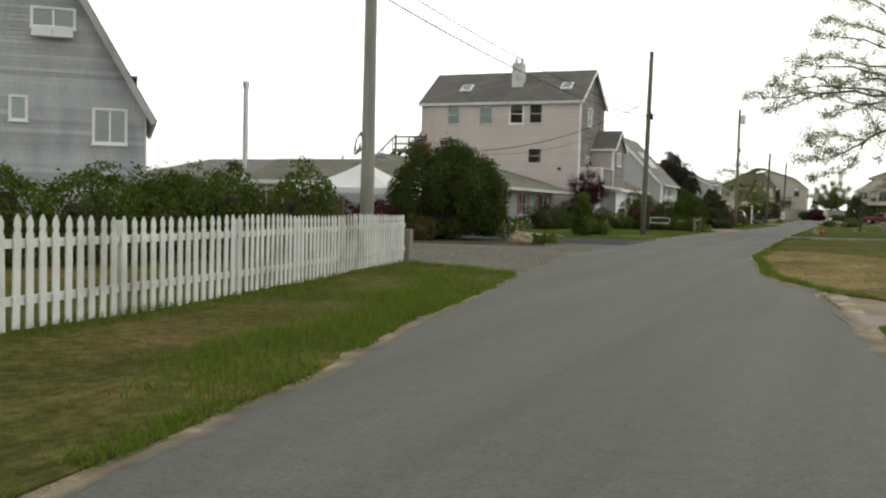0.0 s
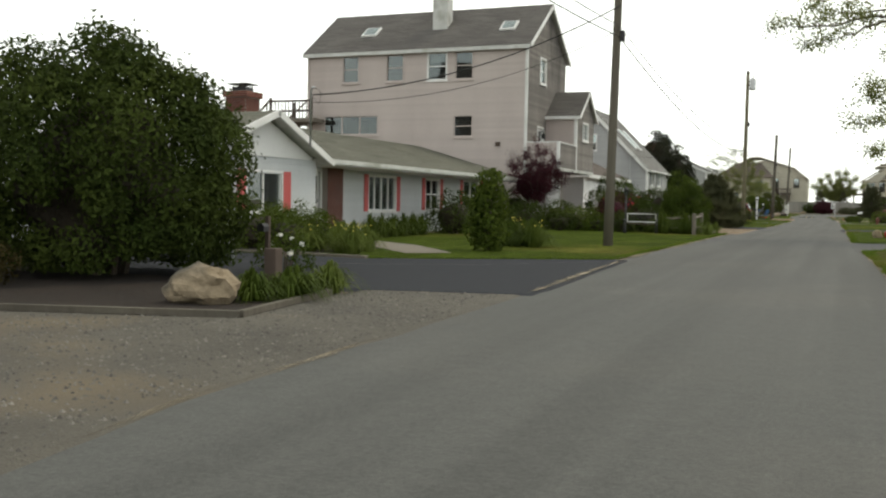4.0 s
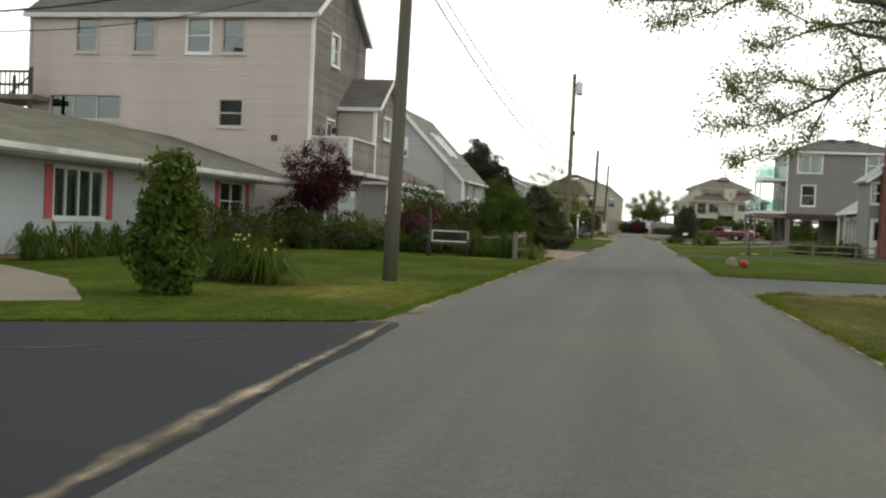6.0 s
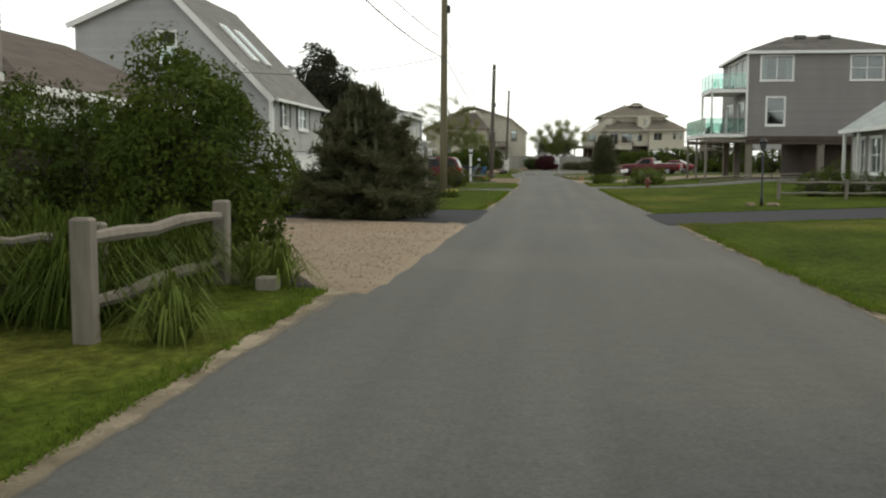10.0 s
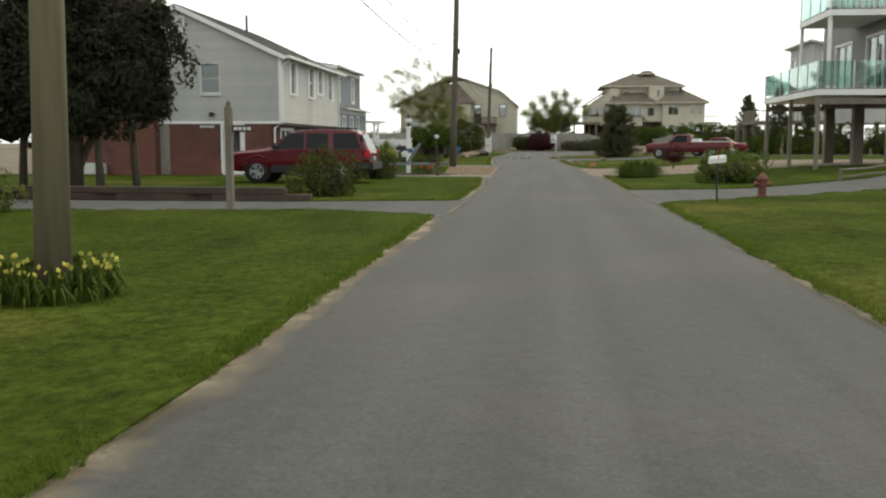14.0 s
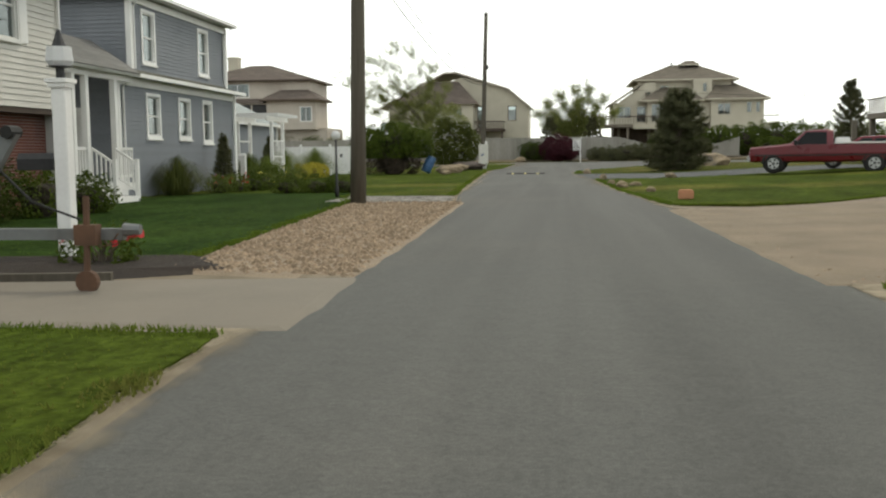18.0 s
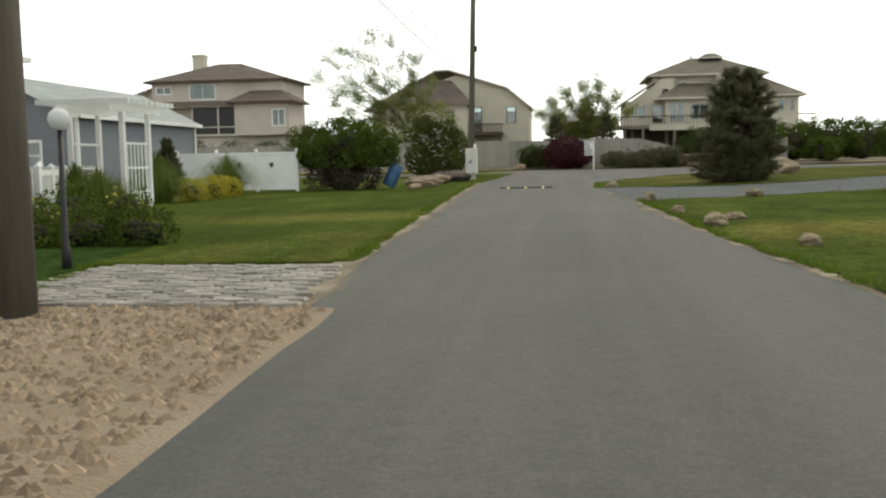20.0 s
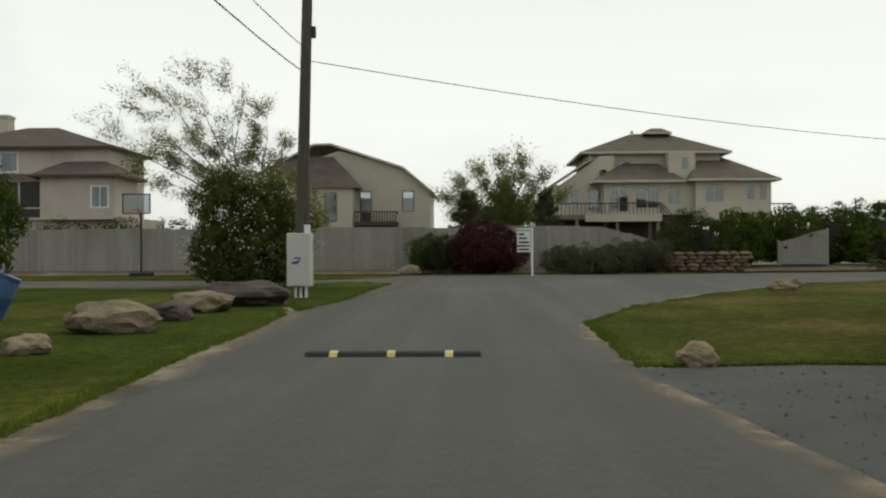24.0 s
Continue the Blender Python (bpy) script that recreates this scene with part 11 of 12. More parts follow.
# ---- plants: the first stretch ----
shrub(-8.1, 34.2, 2.2, 2.1, 3.65, 42000, 0.08, "leaf_dark", "big rounded green shrub beside the gravel drive", lumpy=0.11, shell=0.8, lift=0.1)
for x, y, r, h in ((-7.4, 12.4, 0.9, 1.5), (-6.9, 14.0, 0.95, 1.55), (-6.6, 15.6, 0.9, 1.6), (-6.0, 17.3, 0.9, 1.65), (-5.2, 18.9, 0.8, 1.75), (-8.2, 10.8, 0.9, 1.4), (-9.2, 20.5, 1.2, 1.75), (-11, 21.5, 1.2, 1.7)):
    shrub(x, y, r, r, h + 0.22, 4200, 0.08, "leaf", "green hedge shrub behind the picket fence", "hedge_shrub", category="hedge")
shrub(-6.4, 16.4, 0.7, 0.7, 2.05, 700, 0.08, "leaf", "tall loose sprays of a garden shrub", core=False)
for x, y, r, h in ((-9.9, 31.7, 1.0, 1.35), (-11.6, 31.6, 1.2, 1.4), (-13.4, 31.9, 1.2, 1.3)):
    shrub(x, y, r, 1.0, h, 9000, 0.06, "leaf_red", "dense dark maroon barberry shrub", lumpy=0.15)
shrub(-8.1, 31.4, 0.7, 0.55, 0.85, 2600, 0.06, "leaf_brown", "brownish spreading shrub in the bed")
for x, y in ((-3.9, 32.0), (-3.65, 32.4), (-3.8, 32.8)):
    grass_clump(x, y, 0.34, 0.37, 190, "leaf", "clump of iris leaves in the bed")
grass_clump(-3.75, 33.6, 0.33, 0.38, 190, "leaf_light", "clump of daylily leaves at the bed's corner")
shrub(-6.3, 36.6, 0.5, 0.45, 0.62, 420, 0.07, "leaf", "low shrub with big white blossoms", flowers=("petal_white", 9, 0.09), core=False)
for x, y, r, h in ((-10.6, 42.5, 1.1, 1.1), (-9.6, 42.2, 0.9, 0.9), (-11.2, 44.0, 0.7, 1.0), (-11.3, 46.2, 0.7, 0.95)):
    shrub(x, y, r, r, h, 1900, 0.07, "leaf", "rounded foundation shrub by the ranch house")
for i, (x, y) in enumerate(((-8.9, 41.8), (-8.3, 42.3), (-8.8, 43.1), (-9.4, 44.3), (-7.7, 41.7), (-9.9, 45.4), (-8.0, 43.0), (-10.2, 46.6))):
    grass_clump(x, y, 0.40, 0.62, 230, "leaf_light", "daylily clump with pale yellow flowers", "daylily", ("petal_yellow", 5, 0.045), wide=0.011)
shrub(-5.85, 45.6, 0.31, 0.31, 2.1, 2600, 0.11, "leaf", "upright columnar shrub on the lawn", lumpy=0.4, core=False)
for dx, dy in ((0, 0), (0.5, 0.3), (-0.4, 0.4), (0.1, 0.8), (0.7, -0.3)):
    grass_clump(-6.2 + dx, 48.6 + dy, 0.52, 0.72, 400, "leaf", "daylily clump with pale yellow flowers", "daylily", ("petal_yellow", 5, 0.05), wide=0.011)
for i in range(6):
    grass_clump(-11.9, 51.0 + i * 0.85, 0.5, 0.75, 120, "leaf", "clump of iris leaves along the house")
for x, y, r, h in ((-11.0, 54.4, 0.0, 0), (-11.6, 57.8, 1.2, 1.65), (-11.4, 60.2, 1.0, 1.3), (-11.8, 63.0, 1.0, 1.2), (-11.3, 65.6, 0.9, 1.3)):
    if r:
        shrub(x, y, r, r, h, 2600, 0.08, "leaf_dark", "dark green rounded shrub by the house")
shrub(-12.6, 68.6, 1.0, 1.0, 2.2, 2200, 0.09, "leaf_dark", "tall dark shrub at the house corner")

# ---- second stretch ----
leafy_tree(-11.3, 67.6, 1.1, 0.07, [(-0.9, -0.3, 2.9), (0.8, 0.2, 3.1), (0.1, 0.5, 3.6), (-0.4, -0.7, 3.3), (1.2, -0.4, 2.5), (-1.2, 0.3, 2.4), (0.5, -0.8, 2.7)], 16000, 0.085, "leaf_red", "small maroon-leaved Japanese maple", name="maple_tree", spread=0.1, thin=0.5)
for x, y, r, h, m in ((-10.6, 68.9, 1.0, 1.35, "leaf"), (-9.5, 68.0, 0.9, 1.15, "leaf_light"), (-8.8, 69.3, 0.9, 1.1, "leaf"), (-9.9, 66.9, 0.8, 0.9, "leaf_dark"), (-8.3, 67.6, 0.6, 0.8, "leaf"), (-7.0, 67.4, 0.7, 0.9, "leaf_dark"), (-11.2, 71.2, 1.0, 1.4, "leaf_dark")):
    shrub(x, y, r, r, h, 1700, 0.075, m, "mixed green shrub in the garden border")
shrub(-7.6, 68.9, 1.1, 0.9, 1.85, 2600, 0.07, "leaf_red", "dark red-leaved shrub behind the bench", flowers=("petal_red", 26, 0.09))
shrub(-6.2, 68.6, 0.8, 0.8, 1.6, 1800, 0.08, "leaf_dark", "dark green shrub behind the bench")
for x, y in ((-4.6, 66.5), (-4.1, 67.2), (-4.9, 67.4), (-3.6, 66.6), (-4.3, 68.1), (-3.7, 67.7), (-4.9, 68.4), (-3.6, 68.7)):
    grass_clump(x - 0.35, y, 0.62, 0.85, 420, "leaf", "tall clump of strappy daylily leaves", "daylily", wide=0.011)
for x, y in ((-3.0, 69.3), (-3.4, 69.7), (-2.9, 66.0)):
    grass_clump(x, y, 0.35, 0.5, 120, "leaf_light", "tuft of long grass by the fence post")
shrub(-4.7, 71.0, 1.15, 1.1, 2.8, 20000, 0.065, "leaf", "large loose leafy shrub beside the tan drive", lumpy=0.3, shell=0.45)
shrub(-6.3, 72.6, 1.2, 1.1, 2.2, 4200, 0.09, "leaf_dark", "dark green shrub at the fence corner")
shrub(-9.3, 76.2, 1.7, 1.3, 2.7, 6000, 0.09, "leaf_dark", "dense dark green shrub beside the tan drive")
shrub(-8.0, 72.6, 1.3, 1.2, 2.2, 4600, 0.09, "leaf", "large green shrub beside the tan drive")
shrub(-9.3, 84.6, 1.0, 0.8, 1.85, 2400, 0.08, "leaf_dark", "rose bush with red flowers", flowers=("petal_red", 40, 0.11))
shrub(-10.9, 84.9, 0.9, 0.8, 1.5, 1500, 0.08, "leaf_dark", "rose bush with red flowers", flowers=("petal_red", 14, 0.11))
shrub(-7.2, 83.8, 0.9, 0.6, 0.85, 1500, 0.08, "leaf", "low green shrub beside the drive")
conifer(-4.65, 83.0, 3.2, 1.95, 90000, "dark bushy pine with upright spring candles", 0.15, candles=170, bare=0.0, tiers=12, ragged=0.3, boughs=11)
cedar(-13.8, 117, [(-13.9, 117, 1.8, 1.55, 1.7, 6.7), (-12.3, 117.2, 1.9, 1.5, 1.5, 4.8), (-15.9, 117, 1.3, 1.7, 1.6, 5.0), (-13.9, 115.9, 1.5, 2.0, 1.4, 3.7)], 16000, "tall broad dark cedar tree beside the brick house")
for a in range(13):
    k = a * 0.4833
    grass_clump(-4.3 + math.cos(k) * 0.48, 97.5 + math.sin(k) * 0.48, 0.2, 0.32, 40, "leaf", "yellow flowers planted round the pole", "flower", ("petal_yellow", 5, 0.045))
for i in range(9):
    x, y = -11.2 + 0.35 * math.sin(i * 2.1), 98.4 + i * 0.95
    shrub(x, y, 0.4, 0.45, 0.55 + 0.3 * (i % 3 == 1), 420, 0.07, "leaf" if i % 2 else "leaf_light", "low flowering plant along the house", "flowering_plant", flowers=("petal_red" if i % 3 else "petal_white", 7, 0.06), core=False, category="plant")
shrub(-10.9, 107.2, 0.7, 0.6, 0.75, 1100, 0.07, "leaf_light", "bright green low shrub at the house corner")

# ---- third stretch ----
shrub(-5.6, 113.9, 0.85, 0.75, 1.12, 2600, 0.075, "leaf_olive", "rounded bush with reddish tips on the lawn", flowers=None)
shrub(-6.3, 125.8, 0.66, 0.62, 1.2, 3000, 0.065, "leaf_olive", "rounded olive-green bush beside the parked car")
for x, y, r, h in ((-10.7, 132.2, 0.7, 1.1), (-10.6, 134.0, 0.7, 1.5), (-10.5, 135.8, 0.8, 1.2), (-10.6, 137.8, 0.7, 1.5), (-10.6, 139.8, 0.7, 1.0), (-10.3, 141.2, 0.6, 0.8)):
    shrub(x, y, r, r, h, 1300, 0.075, "leaf_dark" if h > 1.3 else "leaf", "foundation shrub before the brick wall")
for x, y in ((-6.8, 131.3), (-7.9, 131.2), (-9.0, 131.1), (-5.3, 131.7)):
    shrub(x, y, 0.4, 0.3, 0.4, 420, 0.06, "leaf", "low bedding plant with red flowers", "bedding_plant", flowers=("petal_red", 12, 0.09), core=False, category="plant")
grass_clump(-12.0, 150.3, 1.05, 1.1, 800, "leaf_olive", "round clump of ornamental grass", wide=0.007)
conifer(-11.9, 154.2, 1.95, 0.45, 12000, "small dark upright evergreen", 0.1, bare=0.0, tiers=13, ragged=0.25)
for x, y, r, h, f in ((-11.2, 151.8, 0.45, 0.55, "petal_red"), (-11.0, 152.7, 0.45, 0.55, "petal_red"), (-10.7, 153.6, 0.5, 0.6, None), (-10.6, 155.0, 0.45, 0.55, "petal_yellow"), (-11.0, 156.6, 0.6, 0.8, None), (-11.6, 158.2, 0.5, 0.8, None), (-11.0, 159.4, 0.5, 0.7, "petal_yellow")):
    shrub(x, y, r, r, h, 800, 0.065, "leaf_light" if f else "leaf", "low garden plant before the blue house", "garden_plant", flowers=(f, 16, 0.07) if f else None, category="plant")
for x in (-8.8, -7.9, -7.1):
    shrub(x, 151.4 + 0.15 * (x + 8), 0.55, 0.45, 0.55, 1100, 0.055, "leaf", "low clipped green hedge by the drive", "hedge_shrub", category="hedge")
grass_clump(-12.4, 160.9, 0.7 * 1.3, 1.1, 620, "leaf_light", "tall clump of ornamental grass", wide=0.007)
grass_clump(-13.4, 161.6, 0.7 * 1.3, 1.2, 620, "leaf", "tall clump of ornamental grass", wide=0.007)
grass_clump(-13.6, 167.2, 1.1, 1.45, 760, "leaf_light", "tall clump of ornamental grass", wide=0.007)
for x, y in ((-13.1, 168.9), (-13.0, 170.6), (-13.1, 172.2)):
    shrub(x, y, 0.5, 0.5, 0.78, 2600, 0.055, "leaf_yellow", "rounded shrub covered in yellow bloom", lumpy=0.06)
grass_clump(-13.9, 174.6, 1.3, 1.5, 700, "leaf_light", "tall clump of ornamental grass", wide=0.007)
conifer(-16.6, 175.2, 2.3, 0.75, 18000, "small dark upright evergreen", 0.12, bare=0.0, tiers=13, ragged=0.25)

# ---- the street's end ----
shrub(-10.35, 179.4, 2.6, 1.6, 2.05, 13000, 0.11, "leaf", "wide dark green shrub on the lawn", lumpy=0.22, shell=0.6, z=gz(-10, 179) + 0.95)
shrub(-10.35, 179.4, 1.75, 1.2, 1.9, 4500, 0.1, "twig", "bare brown twigs below the wide shrub", lumpy=0.08, shell=0.8)
shrub(-8.7, 198.6, 1.9, 1.6, 3.7, 20000, 0.12, "leaf_olive", "tall shrub covered in small white blossom", flowers=("petal_white", 1500, 0.05), lumpy=0.3, shell=0.4)
conifer(6.55, 179.5, 4.78, 2.25, 64000, "bushy dark green pine on the grass island", 0.17, candles=200, bare=0.04, tiers=12, ragged=0.5, taper=0.5, boughs=8)
shrub(-0.55, 210.0, 1.95, 1.3, 2.2, 11000, 0.1, "leaf_red", "large rounded maroon shrub before the fence", lumpy=0.15)
shrub(-2.75, 210.2, 1.35, 0.9, 1.7, 6000, 0.08, "leaf_dark", "clipped dark green shrub before the fence", lumpy=0.12)
for x, y, rx, h in ((3.3, 209.9, 1.5, 1.05), (5.4, 210.0, 1.6, 1.25), (7.0, 210.3, 1.3, 1.3), (4.3, 209.5, 1.2, 0.8)):
    shrub(x, y, rx, 1.0, h, 4500, 0.11, "needle", "low spreading juniper before the fence", "juniper", lumpy=0.3, thin=0.3)
shrub(9.3, 211.6, 1.9, 1.4, 2.5, 8000, 0.09, "leaf_dark", "dark rounded shrub above the stone wall", lumpy=0.12)
# paler leaf puts distance haze into the far hedge's colour
for x, y, rx, h in ((12.2, 213.5, 1.3, 2.6), (14.6, 214.2, 1.9, 2.5), (16.8, 214.7, 2.4, 2.8), (19.2, 215.2, 2.6, 3.0), (21.8, 215.8, 2.6, 3.0), (24.6, 216.5, 2.6, 3.0), (28.5, 218, 2.6, 3.0), (18.5, 213.2, 1.3, 1.6)):
    shrub(x, y, rx * 1.15, 1.5, h, 6500, 0.13, "leaf", "dark green hedge shrub by the gate", "hedge_shrub", category="hedge")
for i in range(10):
    shrub(-36 + i * 2.9, 214.0, 1.7, 0.9, 2.35, 1500, 0.12, "leaf_dark", "dark clipped hedge behind the fence", "hedge_shrub", lumpy=0.1, category="hedge")
for x in (-1.3, 2.7):
    conifer(x, 216.4, 3.9, 1.25, 14000, "dense conical evergreen behind the fence", 0.2, bare=0.0, tiers=9, ragged=0.15)
# pale leaf chosen so this tree's colour carries the distance haze
leafy_tree(1.4, 246, 2.2, 0.3, [(-4.0, 0, 5.0), (-3.0, 1, 6.0), (-1.4, -1, 6.9), (0.5, 0.5, 7.6), (2.0, -0.5, 7.5), (3.6, 0.6, 6.4), (4.6, 0, 4.8), (-2.4, 0.5, 4.2), (2.4, 1, 4.8), (0.4, -1.2, 5.6), (-1.2, 0, 3.4), (1.6, 0, 3.4), (-3.2, 0, 3.6), (3.2, 0.3, 3.6)], 42000, 0.20, "leaf_spring", "broad wind-swept green tree behind the fence", wind=(-0.35, 0, 0.4), spread=0.3, thin=0.35)
leafy_tree(-13.6, 224, 3.0, 0.17, [(-7.8, 0, 7.0), (-6.8, 0.8, 9.0), (-5.2, -0.6, 10.0), (-3.2, 0.4, 10.6), (-1.2, -0.5, 10.2), (0.8, 0.3, 8.8), (2.2, 0.5, 7.0), (-6.2, -0.5, 5.4), (-3.2, 0.8, 7.6), (0.2, 0.2, 7.0), (-4.2, 0.2, 6.0)], 34000, 0.15, "leaf_spring", "tall thin-crowned tree with feathery new leaves", lean=(-0.6, 0), wind=(-0.6, 0, 0.1), spread=0.2, thin=0.3, sides=3)
shrub(-12.6, 222.5, 3.2, 1.8, 5.8, 9000, 0.17, "leaf_spring", "bushy green undergrowth at the tree's foot", shell=0.3, core=False)
conifer(23.2, 204.6, 6.6, 1.9, 26000, "young dark spruce beyond the hedge", 0.22, bare=0.05, tiers=12)
for x, y, h, r in ((20.6, 178.2, 6.2, 1.5), (22.8, 176.8, 5.2, 1.4)):
    conifer(x, y, h, r, 12000, "ragged dark pine beside the weathered house", 0.2, bare=0.3, tiers=9, ragged=0.75)
for x, y, rx, h in ((22, 176, 2.0, 2.2), (25.5, 177.5, 2.2, 2.6), (29, 176, 2.2, 2.4), (19, 178.5, 1.5, 1.6)):
    shrub(x, y, rx * 1.15, 1.5, h, 4000, 0.14, "leaf", "green shrub on the slope beyond the truck")

# ---- east side ----
for dx, dy in ((0, 0), (0.35, 0.15), (-0.35, 0.2), (0.1, 0.45), (0.6, 0.1), (0.45, 0.5), (-0.2, -0.15)):
    grass_clump(3.5 + dx, 127.1 + dy, 0.55, 0.62, 420, "leaf", "mound of fine arching grass by the drive", "ornamental_grass", wide=0.006)
leafy_tree(6.5, 139.5, 0.35, 0.04, [(-0.5, 0.0, 0.62), (0.5, 0.1, 0.66), (0.1, -0.4, 0.7), (-0.2, 0.4, 0.85), (0.25, 0.25, 0.95), (-0.15, -0.1, 1.0), (-0.4, -0.3, 0.8), (0.4, -0.3, 0.82)], 2600, 0.07, "leaf_red", "small maroon-leaved weeping shrub at the sandy drive", name="shrub", spread=0.1, thin=0.5)
shrub(6.1, 122.2, 1.15, 0.9, 1.0, 2600, 0.09, "leaf_light", "low spreading green shrub on the lawn")
for x, y, r in ((11.2, 101.6, 0.9), (12.7, 101.8, 0.9), (14.2, 101.5, 0.85)):
    shrub(x, y, r, 0.8, 1.05, 1600, 0.07, "leaf", "clipped green hedge before the cottage", "hedge_shrub", category="hedge")

def limb_tree(x, y, label):
    """A tall tree whose long low limbs reach out over the lawn, with thin airy sprays of leaves."""
    g = gz(x, y)
    t = thing("tree", x, y, g, label, "tree")
    q = random.Random(77)
    bm = bmesh.new()
    tube(bm, [(x, y, g - 0.1), (x - 0.1, y, g + 2.5), (x - 0.3, y - 0.1, g + 6.0), (x - 0.2, y, g + 10), (x, y, g + 14)], [0.4, 0.33, 0.27, 0.18, 0.04], 10)
    part("trunk", bm, "bark", t, smooth=True)
    fork = (x - 0.25, y, 6.6)
    limbs = [
        ([fork, (9.2, 66.6, 6.9), (7.65, 66.4, 6.6), (6.7, 66.4, 6.0), (5.75, 66.4, 5.4), (4.8, 66.4, 5.02), (3.15, 66.4, 4.78)], 0.12, 1.0),
        ([(6.7, 66.4, 6.0), (5.9, 66.8, 6.3), (5.05, 66.9, 6.45), (3.6, 66.9, 6.4)], 0.06, 1.0),
        ([(6.85, 66.4, 6.1), (6.1, 66.6, 4.8), (6.0, 66.6, 4.4), (4.9, 66.7, 3.95), (3.72, 66.7, 3.68)], 0.05, 0.8),
        ([fork, (9.3, 67.4, 7.8), (8.0, 67.4, 8.0), (6.6, 67.3, 8.4), (4.6, 67.0, 9.0)], 0.12, 1.0),
        ([(5.2, 66.4, 5.2), (4.6, 66.0, 5.35), (3.4, 66.0, 5.9)], 0.04, 1.2),
        ([(7.65, 66.4, 6.6), (7.15, 66.1, 7.15), (6.75, 66.0, 7.8)], 0.05, 0.6),
        ([(8.4, 66.6, 6.8), (7.85, 66.3, 6.0), (7.6, 66.3, 4.7)], 0.04, 0.45),
        ([(9.2, 66.6, 6.9), (8.9, 66.9, 6.3), (8.8, 67.0, 5.1)], 0.04, 0.5),
        ([(x - 0.25, y, 7.2), (8.8, 65.6, 8.4), (6.0, 65.0, 9.0), (3.4, 65.0, 9.0), (1.4, 65.0, 8.7), (-0.5, 65.0, 8.65)], 0.12, 0.8),
        ([(4.4, 65.0, 9.0), (3.4, 64.8, 8.6), (2.4, 64.6, 8.2), (0.95, 64.6, 7.85)], 0.06, 0.8),
        ([(5.2, 65.0, 9.0), (4.2, 65.4, 9.8), (2.4, 65.4, 10.2), (1.1, 65.4, 9.6)], 0.06, 0.8),
    ]
    for zb, ze, xe, ye in ((8.2, 9.6, 1.6, 67.4), (8.8, 10.8, 2.6, 66.0), (9.4, 11.6, 3.0, 68.2), (10.0, 12.9, 3.6, 66.8), (10.6, 13.9, 4.4, 67.6), (11.2, 15.2, 5.2, 66.2), (11.8, 16.6, 6.4, 67.2), (8.0, 7.9, 4.4, 68.6), (9.0, 9.6, 5.0, 65.6)):
        b, e = Vector((x - 0.2, y, zb)), Vector((xe, ye, ze))
        limbs.append(([b, b.lerp(e, 0.4) + Vector((0, 0, 0.5)), b.lerp(e, 0.75) + Vector((0, 0, 0.4)), e], 0.1, 1.25))
    for k in range(16):
        a, up = k * 2.4, 8.0 + (k % 8) * 0.9
        far = q.uniform(3.0, 5.0) * (1.15 - (up - 8) / 12)
        e = Vector((x + math.cos(a) * far, y + math.sin(a) * far, up + q.uniform(0.6, 2.0)))
        b = Vector((x - 0.2, y, up - 1.0))
        limbs.append(([b, b.lerp(e, 0.45) + Vector((0, 0, 0.3)), e], 0.1, 1.0))
    bm = bmesh.new()
    sprays = []
    for pts, r0, lush in limbs:
        pts = [Vector(p) for p in pts]
        fine = [pts[0]]
        for a, b in zip(pts, pts[1:]):
            for u in (0.33, 0.67, 1.0):
                fine.append(a.lerp(b, u) + (Vector((q.uniform(-1, 1), q.uniform(-1, 1), q.uniform(-1, 1))) * 0.07 * (b - a).length if u < 1 else Vector()))
        m = len(fine)
        tube(bm, fine, [r0 * (1 - 0.9 * i / (m - 1)) for i in range(m)], 6)
        for i in range(int(m * 0.25), m):
            for _ in range(3 if lush > 0.7 else 2):
                d = Vector((q.uniform(-1, 0.35), q.uniform(-1, 1), q.uniform(-0.45, 0.75)))
                s = fine[i] + d * q.uniform(0.35, 0.95)
                mid = fine[i].lerp(s, 0.55) + Vector((0, 0, 0.06))
                tube(bm, [fine[i], mid, s], [0.016, 0.011, 0.004], 4)
                if q.random() < 0.4 + 0.5 * i / m:
                    sprays += [(s, lush), (mid, lush * 0.6)]
            if q.random() < 0.8:
                sprays.append((fine[i], lush * 0.5))
        sprays += [(fine[-1], lush)] * 2
    part("branchwork", bm, "bark", t, smooth=True)["kind"] = "stuff"
    r = np.random.RandomState(31)
    p = []
    for s, lush in sprays:
        n = int(r.randint(20, 62) * lush)
        if n > 1:
            p.append(np.array(tuple(s)) + r.normal(size=(n, 3)) * np.array([0.2, 0.2, 0.17]))
    p = np.concatenate(p)
    v, f = leaves(p, np.zeros_like(p), r, 0.11, thin=0.6)
    raw("crown", v, f, "leaf_spring", t)
    return t


limb_tree(11.3, 66.8, "tall spreading tree with long low limbs over the lawn")
for x, y, r, h in ((16, 40, 1.6, 1.8), (19, 46, 1.6, 1.7), (15.5, 72, 0.6, 0.6), (17, 118, 1.2, 1.2), (21, 121, 1.3, 1.4)):
    shrub(x, y, r, r, h, 1500, 0.09, "leaf", "rounded green shrub in a front garden")
for x, y, h in ((-40, 150, 7), (-36, 100, 6), (-38, 118, 8), (-34, 190, 7), (-42, 205, 7.5), (40, 90, 6), (38, 150, 7)):
    conifer(x, y, h, 2.0, 9000, "dark distant cedar behind the houses", 0.4, bare=0.05, tiers=9)

# ---- grass blades, loose stone, setts ----
def inside(p, poly):
    x, y = p
    c = False
    for (xa, ya), (xb, yb) in zip(poly, poly[1:] + poly[:1]):
        if (ya > y) != (yb > y) and x < (xb - xa) * (y - ya) / (yb - ya) + xa:
            c = not c
    return c


